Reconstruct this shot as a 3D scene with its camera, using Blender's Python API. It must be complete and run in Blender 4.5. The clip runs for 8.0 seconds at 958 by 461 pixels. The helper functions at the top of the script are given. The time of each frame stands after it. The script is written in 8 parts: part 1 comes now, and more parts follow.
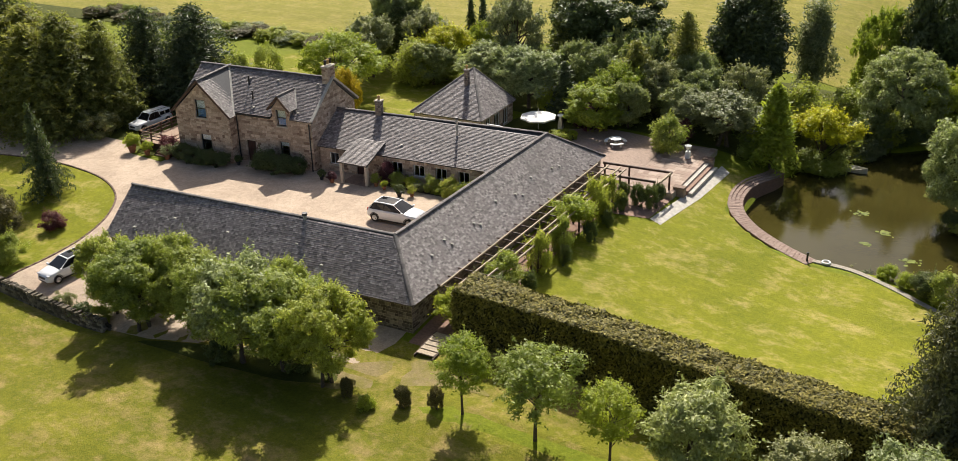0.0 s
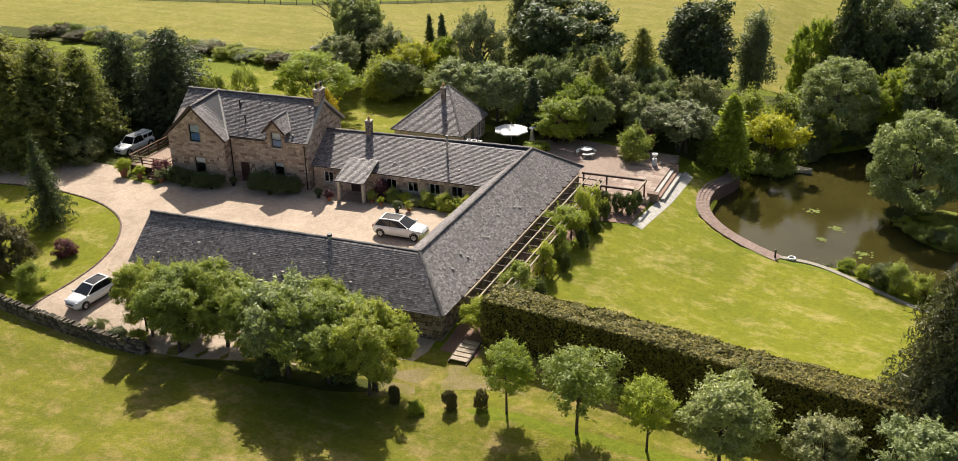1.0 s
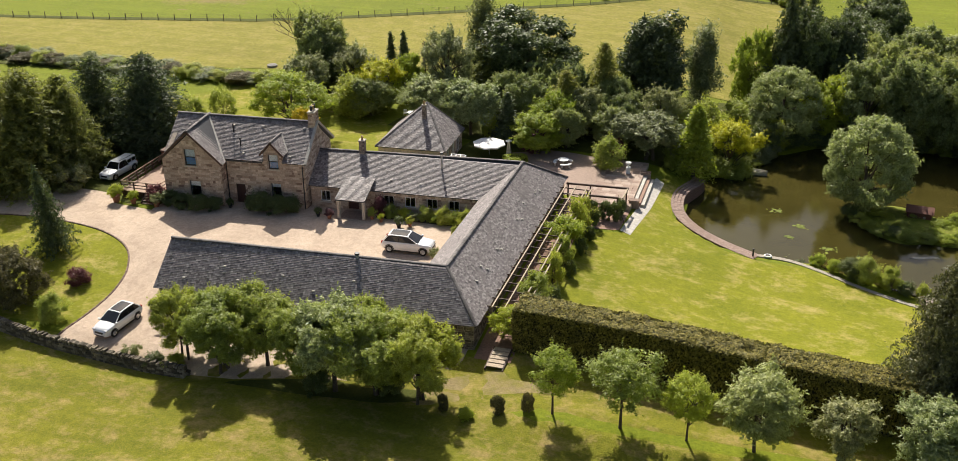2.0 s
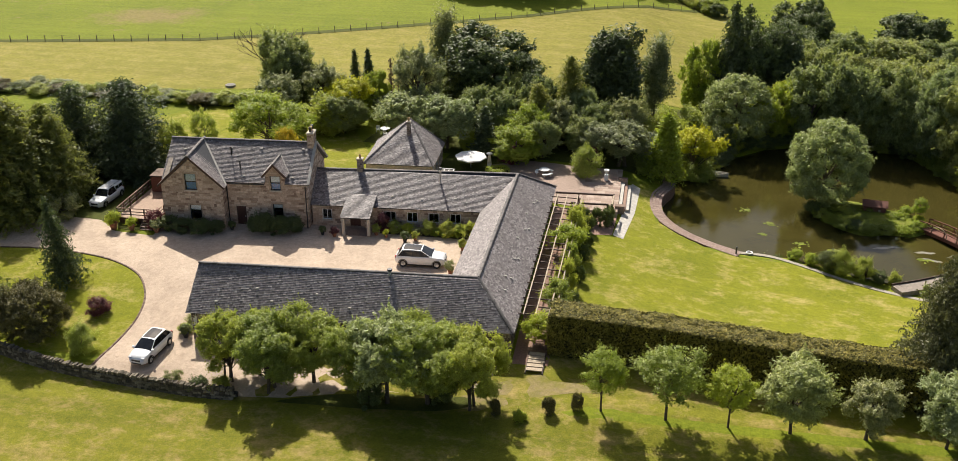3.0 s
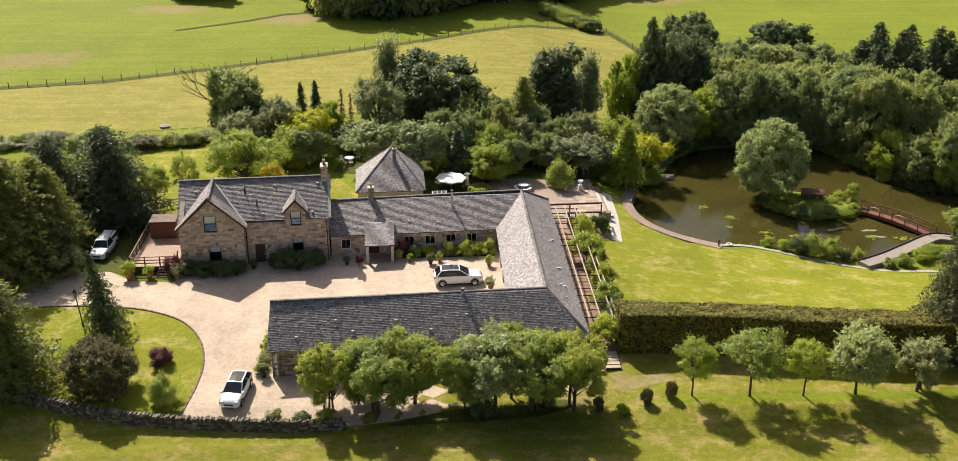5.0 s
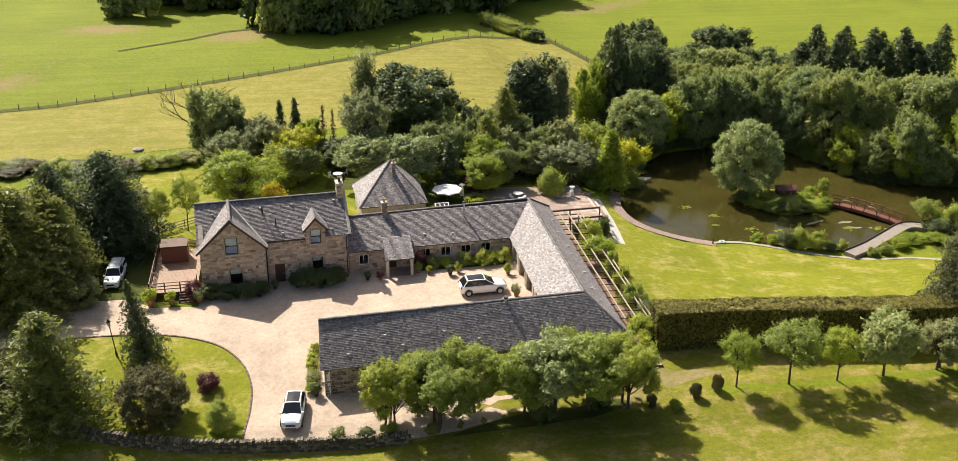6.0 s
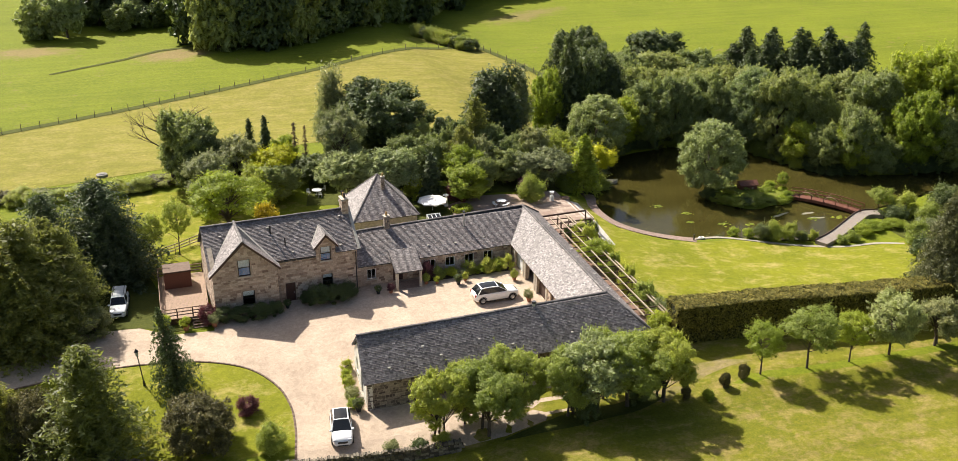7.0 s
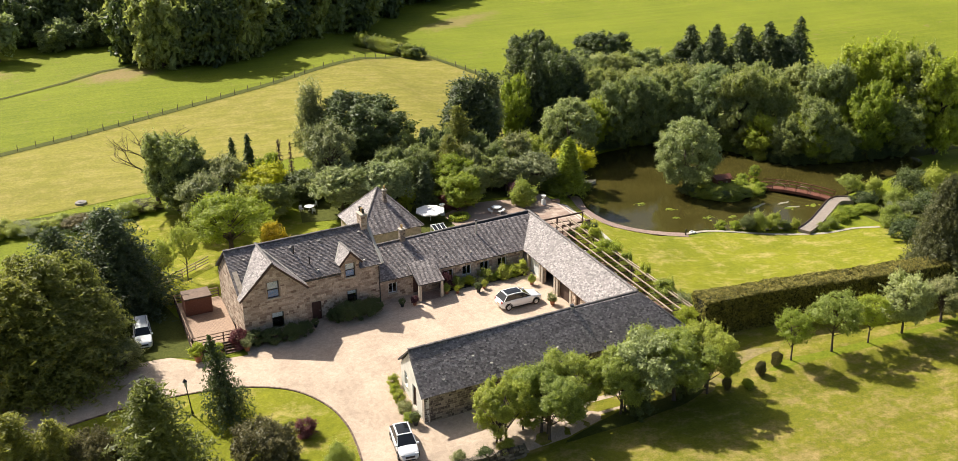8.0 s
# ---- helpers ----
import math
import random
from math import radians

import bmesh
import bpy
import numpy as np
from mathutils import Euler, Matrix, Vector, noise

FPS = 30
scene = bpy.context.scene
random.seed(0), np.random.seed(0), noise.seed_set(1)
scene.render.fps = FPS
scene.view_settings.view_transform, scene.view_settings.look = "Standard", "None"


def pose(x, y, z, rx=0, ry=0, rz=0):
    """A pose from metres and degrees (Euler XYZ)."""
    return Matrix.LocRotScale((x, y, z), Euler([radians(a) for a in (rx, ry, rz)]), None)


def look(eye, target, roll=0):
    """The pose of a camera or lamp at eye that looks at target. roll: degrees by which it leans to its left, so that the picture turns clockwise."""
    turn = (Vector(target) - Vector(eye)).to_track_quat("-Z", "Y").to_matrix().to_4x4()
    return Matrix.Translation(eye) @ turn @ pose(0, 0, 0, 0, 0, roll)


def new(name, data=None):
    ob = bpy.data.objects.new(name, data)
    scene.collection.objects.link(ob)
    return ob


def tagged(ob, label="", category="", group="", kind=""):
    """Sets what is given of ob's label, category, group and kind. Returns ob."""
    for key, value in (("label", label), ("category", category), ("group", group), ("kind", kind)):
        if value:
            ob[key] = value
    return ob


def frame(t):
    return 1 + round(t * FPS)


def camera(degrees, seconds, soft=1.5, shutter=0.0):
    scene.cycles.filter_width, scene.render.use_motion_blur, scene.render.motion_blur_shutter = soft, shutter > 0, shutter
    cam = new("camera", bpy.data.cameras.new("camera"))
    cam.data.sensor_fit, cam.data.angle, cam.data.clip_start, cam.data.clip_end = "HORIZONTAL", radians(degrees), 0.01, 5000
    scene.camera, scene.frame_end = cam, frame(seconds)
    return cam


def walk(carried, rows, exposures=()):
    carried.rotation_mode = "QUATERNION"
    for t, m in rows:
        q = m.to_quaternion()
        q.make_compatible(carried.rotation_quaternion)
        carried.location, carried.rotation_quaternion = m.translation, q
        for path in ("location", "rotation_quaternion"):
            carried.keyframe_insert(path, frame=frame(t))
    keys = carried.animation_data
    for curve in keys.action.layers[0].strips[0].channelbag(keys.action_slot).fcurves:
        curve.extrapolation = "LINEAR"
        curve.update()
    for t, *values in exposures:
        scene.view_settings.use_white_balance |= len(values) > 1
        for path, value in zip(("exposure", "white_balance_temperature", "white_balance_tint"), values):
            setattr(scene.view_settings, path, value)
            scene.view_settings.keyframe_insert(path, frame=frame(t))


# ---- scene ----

# ---------------------------------------------------------------- camera
cam = camera(50.0, 8.0, soft=0.4)
PATH = [
    (0, (40.55, -56.86, 37.30), (13.01, -9.80, 12.27), -1.38),
    (0.5, (38.41, -61.17, 39.66), (13.21, -12.96, 14.34), -1.27),
    (1, (34.81, -66.04, 41.93), (12.67, -16.44, 16.43), -0.95),
    (1.5, (30.88, -70.09, 43.75), (11.64, -19.33, 18.19), -0.62),
    (3, (14.18, -80.67, 47.98), (4.81, -27.09, 22.65), 0.22),
    (3.5, (8.38, -82.87, 48.49), (2.12, -28.69, 23.48), 0.38),
    (4, (1.40, -84.95, 49.00), (-1.39, -30.33, 24.33), 0.39),
    (5.5, (-18.59, -87.49, 50.29), (-12.27, -32.87, 26.28), 0.47),
    (6, (-26.18, -87.46, 50.73), (-16.49, -33.21, 27.00), 0.43),
    (6.5, (-32.59, -86.94, 51.03), (-19.94, -33.20, 27.54), 0.35),
    (7, (-40.15, -85.84, 51.38), (-23.76, -33.00, 28.14), 0.20),
    (7.5, (-46.20, -84.50, 51.85), (-27.10, -32.50, 28.62), -0.15),
    (8, (-53.73, -81.93, 52.60), (-31.56, -31.20, 29.47), -0.60),
]
walk(cam, [(t, look(eye, target, roll)) for t, eye, target, roll in PATH], exposures=[(0.0, 0.42), (1.5, 0.42), (4.0, 0.48), (5.5, 0.62), (8.0, 0.69)])

# ---------------------------------------------------------------- light
SUN_FROM = Vector((-3.9, 7.8, 8.8)).normalized()
SUN_EL = math.asin(SUN_FROM.z)
SUN_AZ = math.atan2(SUN_FROM.x, SUN_FROM.y)
world = bpy.data.worlds.new("sky")
scene.world = world
world.use_nodes = True
_n = world.node_tree.nodes
_sky = _n.new("ShaderNodeTexSky")
_sky.sky_type = "NISHITA"
_sky.sun_disc = False
_sky.sun_elevation = SUN_EL
_sky.sun_rotation = SUN_AZ % (2 * math.pi)
_sky.dust_density = 4.0
_sky.ozone_density = 0.6
_bg = _n["Background"]
_bg.inputs["Strength"].default_value = 0.07
world.node_tree.links.new(_sky.outputs["Color"], _bg.inputs["Color"])
_sun = bpy.data.lights.new("sun", "SUN")
_sun.energy = 4.9
_sun.angle = radians(0.53)
_sun.color = (1.0, 0.935, 0.83)
_sunob = new("sun", _sun)
_sunob.matrix_world = look(SUN_FROM * 300, (0, 0, 0))

# ---------------------------------------------------------------- materials
def material(name):
    m = bpy.data.materials.new(name)
    m.use_nodes = True
    return m, m.node_tree.nodes, m.node_tree.links, m.node_tree.nodes["Principled BSDF"]


def ramp(nodes, stops):
    r = nodes.new("ShaderNodeValToRGB")
    e = r.color_ramp.elements
    while len(e) < len(stops):
        e.new(0.5)
    for k, (pos, col) in enumerate(stops):
        e[k].position = pos
        e[k].color = (*col, 1)
    return r


def noise_tex(nodes, links, scale, detail=4.0, rough=0.55, stretch=None, distortion=0.0):
    co = nodes.new("ShaderNodeTexCoord")
    t = nodes.new("ShaderNodeTexNoise")
    t.inputs["Scale"].default_value = scale
    t.inputs["Detail"].default_value = detail
    t.inputs["Roughness"].default_value = rough
    t.inputs["Distortion"].default_value = distortion
    if stretch:
        mp = nodes.new("ShaderNodeMapping")
        mp.inputs["Scale"].default_value = stretch[:3]
        if len(stretch) > 3:
            mp.inputs["Rotation"].default_value = (0, 0, stretch[3])
        links.new(co.outputs["Object"], mp.inputs["Vector"])
        links.new(mp.outputs["Vector"], t.inputs["Vector"])
    else:
        links.new(co.outputs["Object"], t.inputs["Vector"])
    return t


def mix(nodes, links, a, b, fac, mode="MIX"):
    """a, b: sockets or colours; fac: socket or number."""
    x = nodes.new("ShaderNodeMix")
    x.data_type, x.blend_type = "RGBA", mode
    for key, v in (("A", a), ("B", b), ("Factor", fac)):
        idx = {"Factor": 0, "A": 6, "B": 7}[key]
        if isinstance(v, (int, float)):
            x.inputs[idx].default_value = v
        elif isinstance(v, tuple):
            x.inputs[idx].default_value = (*v, 1)
        else:
            links.new(v, x.inputs[idx])
    return x.outputs[2]


def bump(nodes, links, bsdf, src, strength, distance=0.05):
    b = nodes.new("ShaderNodeBump")
    b.inputs["Strength"].default_value = strength
    b.inputs["Distance"].default_value = distance
    links.new(src, b.inputs["Height"])
    links.new(b.outputs["Normal"], bsdf.inputs["Normal"])


def plain(name, col, rough=0.6, metal=0.0, vary=0.25, scale=6.0, spec=0.5, bumps=0.15):
    """A painted or solid surface with slight mottling."""
    m, n, l, b = material(name)
    t = noise_tex(n, l, scale)
    lo = tuple(c * (1 - vary) for c in col)
    hi = tuple(min(1, c * (1 + vary)) for c in col)
    r = ramp(n, [(0.3, lo), (0.7, hi)])
    l.new(t.outputs["Fac"], r.inputs["Fac"])
    l.new(r.outputs["Color"], b.inputs["Base Color"])
    b.inputs["Roughness"].default_value = rough
    b.inputs["Metallic"].default_value = metal
    b.inputs["Specular IOR Level"].default_value = spec
    if bumps:
        bump(n, l, b, t.outputs["Fac"], bumps)
    return m


def pieces(name, stops, rough=0.8, grain=12.0, grain_amt=0.35, stain=0.35, stain_col=(0.02, 0.02, 0.02), spots=None, spec=0.4, per_object=False):
    """Slates, stones and the like: a tone of its own for each piece, grain, and wide stains."""
    m, n, l, b = material(name)
    if per_object:
        g = n.new("ShaderNodeObjectInfo")
        rnd = g.outputs["Random"]
    else:
        g = n.new("ShaderNodeNewGeometry")
        rnd = g.outputs["Random Per Island"]
    r = ramp(n, stops)
    l.new(rnd, r.inputs["Fac"])
    t = noise_tex(n, l, grain, 5.0, 0.65)
    gr = ramp(n, [(0.25, (1 - grain_amt,) * 3), (0.75, (1 + grain_amt,) * 3)])
    l.new(t.outputs["Fac"], gr.inputs["Fac"])
    c = mix(n, l, r.outputs["Color"], gr.outputs["Color"], 1.0, "MULTIPLY")
    w = noise_tex(n, l, 0.45, 4.0, 0.6)
    wr = ramp(n, [(0.45, (0, 0, 0)), (0.72, (1, 1, 1))])
    l.new(w.outputs["Fac"], wr.inputs["Fac"])
    sc = n.new("ShaderNodeMath")
    sc.operation = "MULTIPLY"
    sc.inputs[1].default_value = stain
    l.new(wr.outputs["Color"], sc.inputs[0])
    c = mix(n, l, c, stain_col, sc.outputs[0])
    if spots:
        col, size, level, amount = spots
        s = noise_tex(n, l, size, 3.0, 0.5)
        sr = ramp(n, [(level, (0, 0, 0)), (level + 0.05, (amount,) * 3)])
        l.new(s.outputs["Fac"], sr.inputs["Fac"])
        c = mix(n, l, c, col, sr.outputs["Color"])
    l.new(c, b.inputs["Base Color"])
    b.inputs["Roughness"].default_value = rough
    b.inputs["Specular IOR Level"].default_value = spec
    bump(n, l, b, t.outputs["Fac"], 0.35, 0.02)
    return m


def grass(name, dark, light, dry, dry_level=0.55, dry_amount=0.7, stripes=0.0, angle=0.0, patch=0.12, fine=7.0, worn=()):
    """Turf: blades' grain, soft patches of tone, drier patches, mowing stripes."""
    m, n, l, b = material(name)
    a = noise_tex(n, l, fine, 6.0, 0.75)
    p = noise_tex(n, l, patch, 4.0, 0.6)
    r = ramp(n, [(0.34, dark), (0.66, light)])
    mx = n.new("ShaderNodeMath")
    mx.operation = "MULTIPLY_ADD"
    mx.inputs[1].default_value = 0.6
    l.new(a.outputs["Fac"], mx.inputs[0])
    pm = n.new("ShaderNodeMath")
    pm.operation = "MULTIPLY"
    pm.inputs[1].default_value = 0.4
    l.new(p.outputs["Fac"], pm.inputs[0])
    l.new(pm.outputs[0], mx.inputs[2])
    l.new(mx.outputs[0], r.inputs["Fac"])
    c = r.outputs["Color"]
    d = noise_tex(n, l, 0.36, 9.0, 0.80, stretch=(0.85, 1.1, 1.0, angle), distortion=0.2)
    dr = ramp(n, [(dry_level, (0, 0, 0)), (min(0.98, dry_level + 0.2), (dry_amount,) * 3)])
    l.new(d.outputs["Fac"], dr.inputs["Fac"])
    c = mix(n, l, c, dry, dr.outputs["Color"])
    if stripes:
        s = noise_tex(n, l, 0.8, 2.0, 0.5, stretch=(0.04, 1.0, 1.0, angle))
        sr = ramp(n, [(0.35, (1 - stripes,) * 3), (0.65, (1 + stripes,) * 3)])
        l.new(s.outputs["Fac"], sr.inputs["Fac"])
        c = mix(n, l, c, sr.outputs["Color"], 1.0, "MULTIPLY")
    for cx, cy, rx, ry, turn, amount in worn:
        co = n.new("ShaderNodeTexCoord")
        mp = n.new("ShaderNodeMapping")
        mp.vector_type = "TEXTURE"
        mp.inputs["Location"].default_value = (cx, cy, 1.7)
        mp.inputs["Rotation"].default_value = (0, 0, turn)
        mp.inputs["Scale"].default_value = (rx, ry, 30)
        gt = n.new("ShaderNodeTexGradient")
        gt.gradient_type = "SPHERICAL"
        l.new(co.outputs["Object"], mp.inputs["Vector"])
        l.new(mp.outputs["Vector"], gt.inputs["Vector"])
        wn = noise_tex(n, l, 0.30, 8.0, 0.78)
        ad = n.new("ShaderNodeMath")
        ad.operation = "MULTIPLY_ADD"
        ad.inputs[1].default_value = 0.5
        l.new(gt.outputs["Fac"], ad.inputs[0])
        l.new(wn.outputs["Fac"], ad.inputs[2])
        wr = ramp(n, [(0.60, (0, 0, 0)), (0.86, (amount,) * 3)])
        l.new(ad.outputs[0], wr.inputs["Fac"])
        c = mix(n, l, c, (0.27, 0.185, 0.095), wr.outputs["Color"])
    tuft = noise_tex(n, l, 1.7, 5.0, 0.8)
    tr = ramp(n, [(0.30, (0.76, 0.80, 0.76)), (0.70, (1.22, 1.18, 1.22))])
    l.new(tuft.outputs["Fac"], tr.inputs["Fac"])
    c = mix(n, l, c, tr.outputs["Color"], 1.0, "MULTIPLY")
    l.new(c, b.inputs["Base Color"])
    b.inputs["Roughness"].default_value = 0.9
    b.inputs["Specular IOR Level"].default_value = 0.15
    bump(n, l, b, a.outputs["Fac"], 0.7, 0.12)
    return m


def leaf(name, dark, light, through_col, rough=0.5, amount=0.4, spec=0.35):
    """Leaves: a tone for each leaf and each plant, and light that shines through."""
    m, n, l, b = material(name)
    g = n.new("ShaderNodeNewGeometry")
    o = n.new("ShaderNodeObjectInfo")
    r = ramp(n, [(0.0, dark), (0.75, light), (1.0, tuple(min(1, c * 1.3) for c in light))])
    l.new(g.outputs["Random Per Island"], r.inputs["Fac"])
    ov = ramp(n, [(0.0, (0.80, 0.85, 0.88)), (0.5, (1.0, 1.0, 1.0)), (1.0, (1.18, 1.12, 1.0))])
    l.new(o.outputs["Random"], ov.inputs["Fac"])
    c = mix(n, l, r.outputs["Color"], ov.outputs["Color"], 1.0, "MULTIPLY")
    pt = noise_tex(n, l, 1.9, 3.0, 0.65)
    pr = ramp(n, [(0.36, (0.74, 0.76, 0.80)), (0.64, (1.22, 1.20, 1.12))])
    l.new(pt.outputs["Fac"], pr.inputs["Fac"])
    c = mix(n, l, c, pr.outputs["Color"], 1.0, "MULTIPLY")
    l.new(c, b.inputs["Base Color"])
    b.inputs["Roughness"].default_value = rough
    b.inputs["Specular IOR Level"].default_value = spec
    tr = n.new("ShaderNodeBsdfTranslucent")
    tc = mix(n, l, ov.outputs["Color"], through_col, 1.0, "MULTIPLY")
    l.new(tc, tr.inputs["Color"])
    ms = n.new("ShaderNodeMixShader")
    ms.inputs[0].default_value = amount
    l.new(b.outputs[0], ms.inputs[1])
    l.new(tr.outputs[0], ms.inputs[2])
    l.new(ms.outputs[0], n["Material Output"].inputs["Surface"])
    return m


M_SLATE = pieces("roof_slate", [(0.0, (0.116, 0.100, 0.100)), (0.2, (0.195, 0.170, 0.168)), (0.7, (0.265, 0.234, 0.228)), (1.0, (0.39, 0.35, 0.335))],
                 rough=0.62, grain=5.0, grain_amt=0.35, stain=0.35, stain_col=(0.14, 0.122, 0.112), spots=((0.5, 0.47, 0.43), 2.6, 0.70, 0.6), spec=0.4)
M_RIDGE = pieces("ridge_tile", [(0.0, (0.10, 0.09, 0.088)), (1.0, (0.20, 0.18, 0.17))], rough=0.7)
M_STONE = pieces("sandstone_block", [(0.0, (0.22, 0.145, 0.110)), (0.2, (0.39, 0.290, 0.220)), (0.7, (0.54, 0.430, 0.335)), (1.0, (0.66, 0.55, 0.44))], rough=0.9, grain=7, stain=0.3, stain_col=(0.10, 0.075, 0.055))
M_RUBBLE = pieces("rubble_stone", [(0.0, (0.09, 0.07, 0.06)), (0.4, (0.19, 0.15, 0.125)), (1.0, (0.38, 0.32, 0.26))], rough=0.9, grain=7, stain=0.35)
M_MORTAR = plain("lime_mortar", (0.46, 0.385, 0.305), 0.95, vary=0.25, scale=3.0)
M_PALE_STONE = plain("dressed_pale_stone", (0.50, 0.44, 0.36), 0.85, vary=0.15, scale=4)
M_JAMB = plain("dressed_sandstone", (0.38, 0.30, 0.23), 0.88, vary=0.2, scale=4)
M_EARTH = grass("bare_dry_earth", (0.23, 0.175, 0.08), (0.34, 0.27, 0.14), (0.20, 0.19, 0.03), 0.44, 0.9)
M_WHITEWASH = plain("limewashed_render", (0.72, 0.69, 0.62), 0.9, vary=0.12, scale=1.5)
M_DRYSTONE = pieces("field_stone", [(0.0, (0.065, 0.053, 0.042)), (0.5, (0.145, 0.120, 0.092)), (1.0, (0.29, 0.25, 0.19))], rough=0.95, grain=6, stain=0.5, stain_col=(0.035, 0.04, 0.02))
M_LEAD = plain("dark_lead", (0.06, 0.06, 0.065), 0.55, vary=0.3)
M_DARKWOOD = plain("dark_brown_timber", (0.075, 0.042, 0.03), 0.7, vary=0.35, scale=9)
M_REDWOOD = plain("red_brown_timber", (0.17, 0.062, 0.038), 0.65, vary=0.3, scale=9)
M_PALEWOOD = plain("weathered_pale_timber", (0.40, 0.32, 0.23), 0.8, vary=0.25, scale=9)
M_SHEDROOF = plain("brown_felt_roof", (0.17, 0.115, 0.085), 0.85, vary=0.25, scale=3)
M_GREYDECK = plain("grey_weathered_boards", (0.27, 0.225, 0.19), 0.85, vary=0.25, scale=5)
M_FENCEPOST = plain("grey_fence_post", (0.19, 0.155, 0.115), 0.85, vary=0.3, scale=9)
M_DECK = plain("deck_boards", (0.33, 0.22, 0.15), 0.75, vary=0.25, scale=5)
M_WHITE = plain("white_paint", (0.80, 0.80, 0.78), 0.45, vary=0.05, scale=4)
M_CREAM = plain("cream_parasol_cloth", (0.86, 0.85, 0.82), 0.8, vary=0.04)
M_DOOR = plain("dark_red_brown_door", (0.06, 0.024, 0.02), 0.5, vary=0.2)
M_BLACK = plain("black_iron", (0.02, 0.02, 0.022), 0.5, vary=0.2)
M_RUBBER = plain("tyre_rubber", (0.018, 0.018, 0.018), 0.85, vary=0.2, scale=30)
M_TERRACOTTA = plain("terracotta", (0.32, 0.13, 0.07), 0.8)
M_SOIL = plain("dark_soil", (0.06, 0.045, 0.03), 1.0, vary=0.4, scale=5, bumps=0.6)
M_CONCRETE = plain("pale_concrete", (0.48, 0.45, 0.40), 0.9, vary=0.2, scale=2.5)
M_INSIDE = plain("dim_interior_plaster", (0.035, 0.032, 0.03), 0.9)
M_ALLOY = plain("alloy_rim", (0.55, 0.56, 0.58), 0.3, metal=0.9, vary=0.05)
M_GREYFELT = plain("grey_felt_roof", (0.27, 0.25, 0.23), 0.9, vary=0.2, scale=3)
M_PLASTIC_BLACK = plain("black_trim", (0.015, 0.015, 0.016), 0.45, vary=0.1)
M_GOLDPOT = plain("yellow_clay_pot", (0.45, 0.30, 0.12), 0.75)


def car_paint(name, col):
    m, n, l, b = material(name)
    b.inputs["Base Color"].default_value = (*col, 1)
    b.inputs["Roughness"].default_value = 0.28
    b.inputs["Coat Weight"].default_value = 0.6
    b.inputs["Coat Roughness"].default_value = 0.06
    t = noise_tex(n, l, 3.0)
    r = ramp(n, [(0.3, tuple(c * 0.93 for c in col)), (0.8, col)])
    l.new(t.outputs["Fac"], r.inputs["Fac"])
    l.new(r.outputs["Color"], b.inputs["Base Color"])
    return m


M_CARWHITE = car_paint("white_car_paint", (0.82, 0.83, 0.84))


def glossy_dark(name, col, rough):
    m, n, l, b = material(name)
    b.inputs["Base Color"].default_value = (*col, 1)
    b.inputs["Roughness"].default_value = rough
    b.inputs["Specular IOR Level"].default_value = 0.6
    return m


M_TINT = glossy_dark("tinted_car_glass", (0.012, 0.014, 0.016), 0.04)
M_LAMP = glossy_dark("clear_lamp_cover", (0.55, 0.57, 0.6), 0.08)
M_TAIL = glossy_dark("red_lamp_cover", (0.35, 0.01, 0.01), 0.12)


def window_glass():
    m, n, l, b = material("window_glass")
    b.inputs["Base Color"].default_value = (0.9, 0.95, 0.95, 1)
    b.inputs["Roughness"].default_value = 0.02
    b.inputs["Transmission Weight"].default_value = 1.0
    b.inputs["IOR"].default_value = 1.45
    return m


M_GLASS = window_glass()
# blue that stands for the sky mirrored in the window panes
M_BLUE = plain("pale_blue_sky_reflection", (0.12, 0.27, 0.60), 0.7, vary=0.15)
M_BLIND = plain("pale_blue_white_blind", (0.84, 0.87, 0.90), 0.8, vary=0.05)


def pond_water():
    m, n, l, b = material("pond_water")
    t = noise_tex(n, l, 0.16, 3.0, 0.5)
    r = ramp(n, [(0.3, (0.044, 0.037, 0.009)), (0.7, (0.062, 0.053, 0.014))])
    l.new(t.outputs["Fac"], r.inputs["Fac"])
    l.new(r.outputs["Color"], b.inputs["Base Color"])
    b.inputs["Roughness"].default_value = 0.07
    b.inputs["IOR"].default_value = 1.33
    w = noise_tex(n, l, 2.2, 3.0, 0.6, stretch=(1, 1.8, 1))
    bump(n, l, b, w.outputs["Fac"], 0.10, 0.05)
    return m


M_WATER = pond_water()


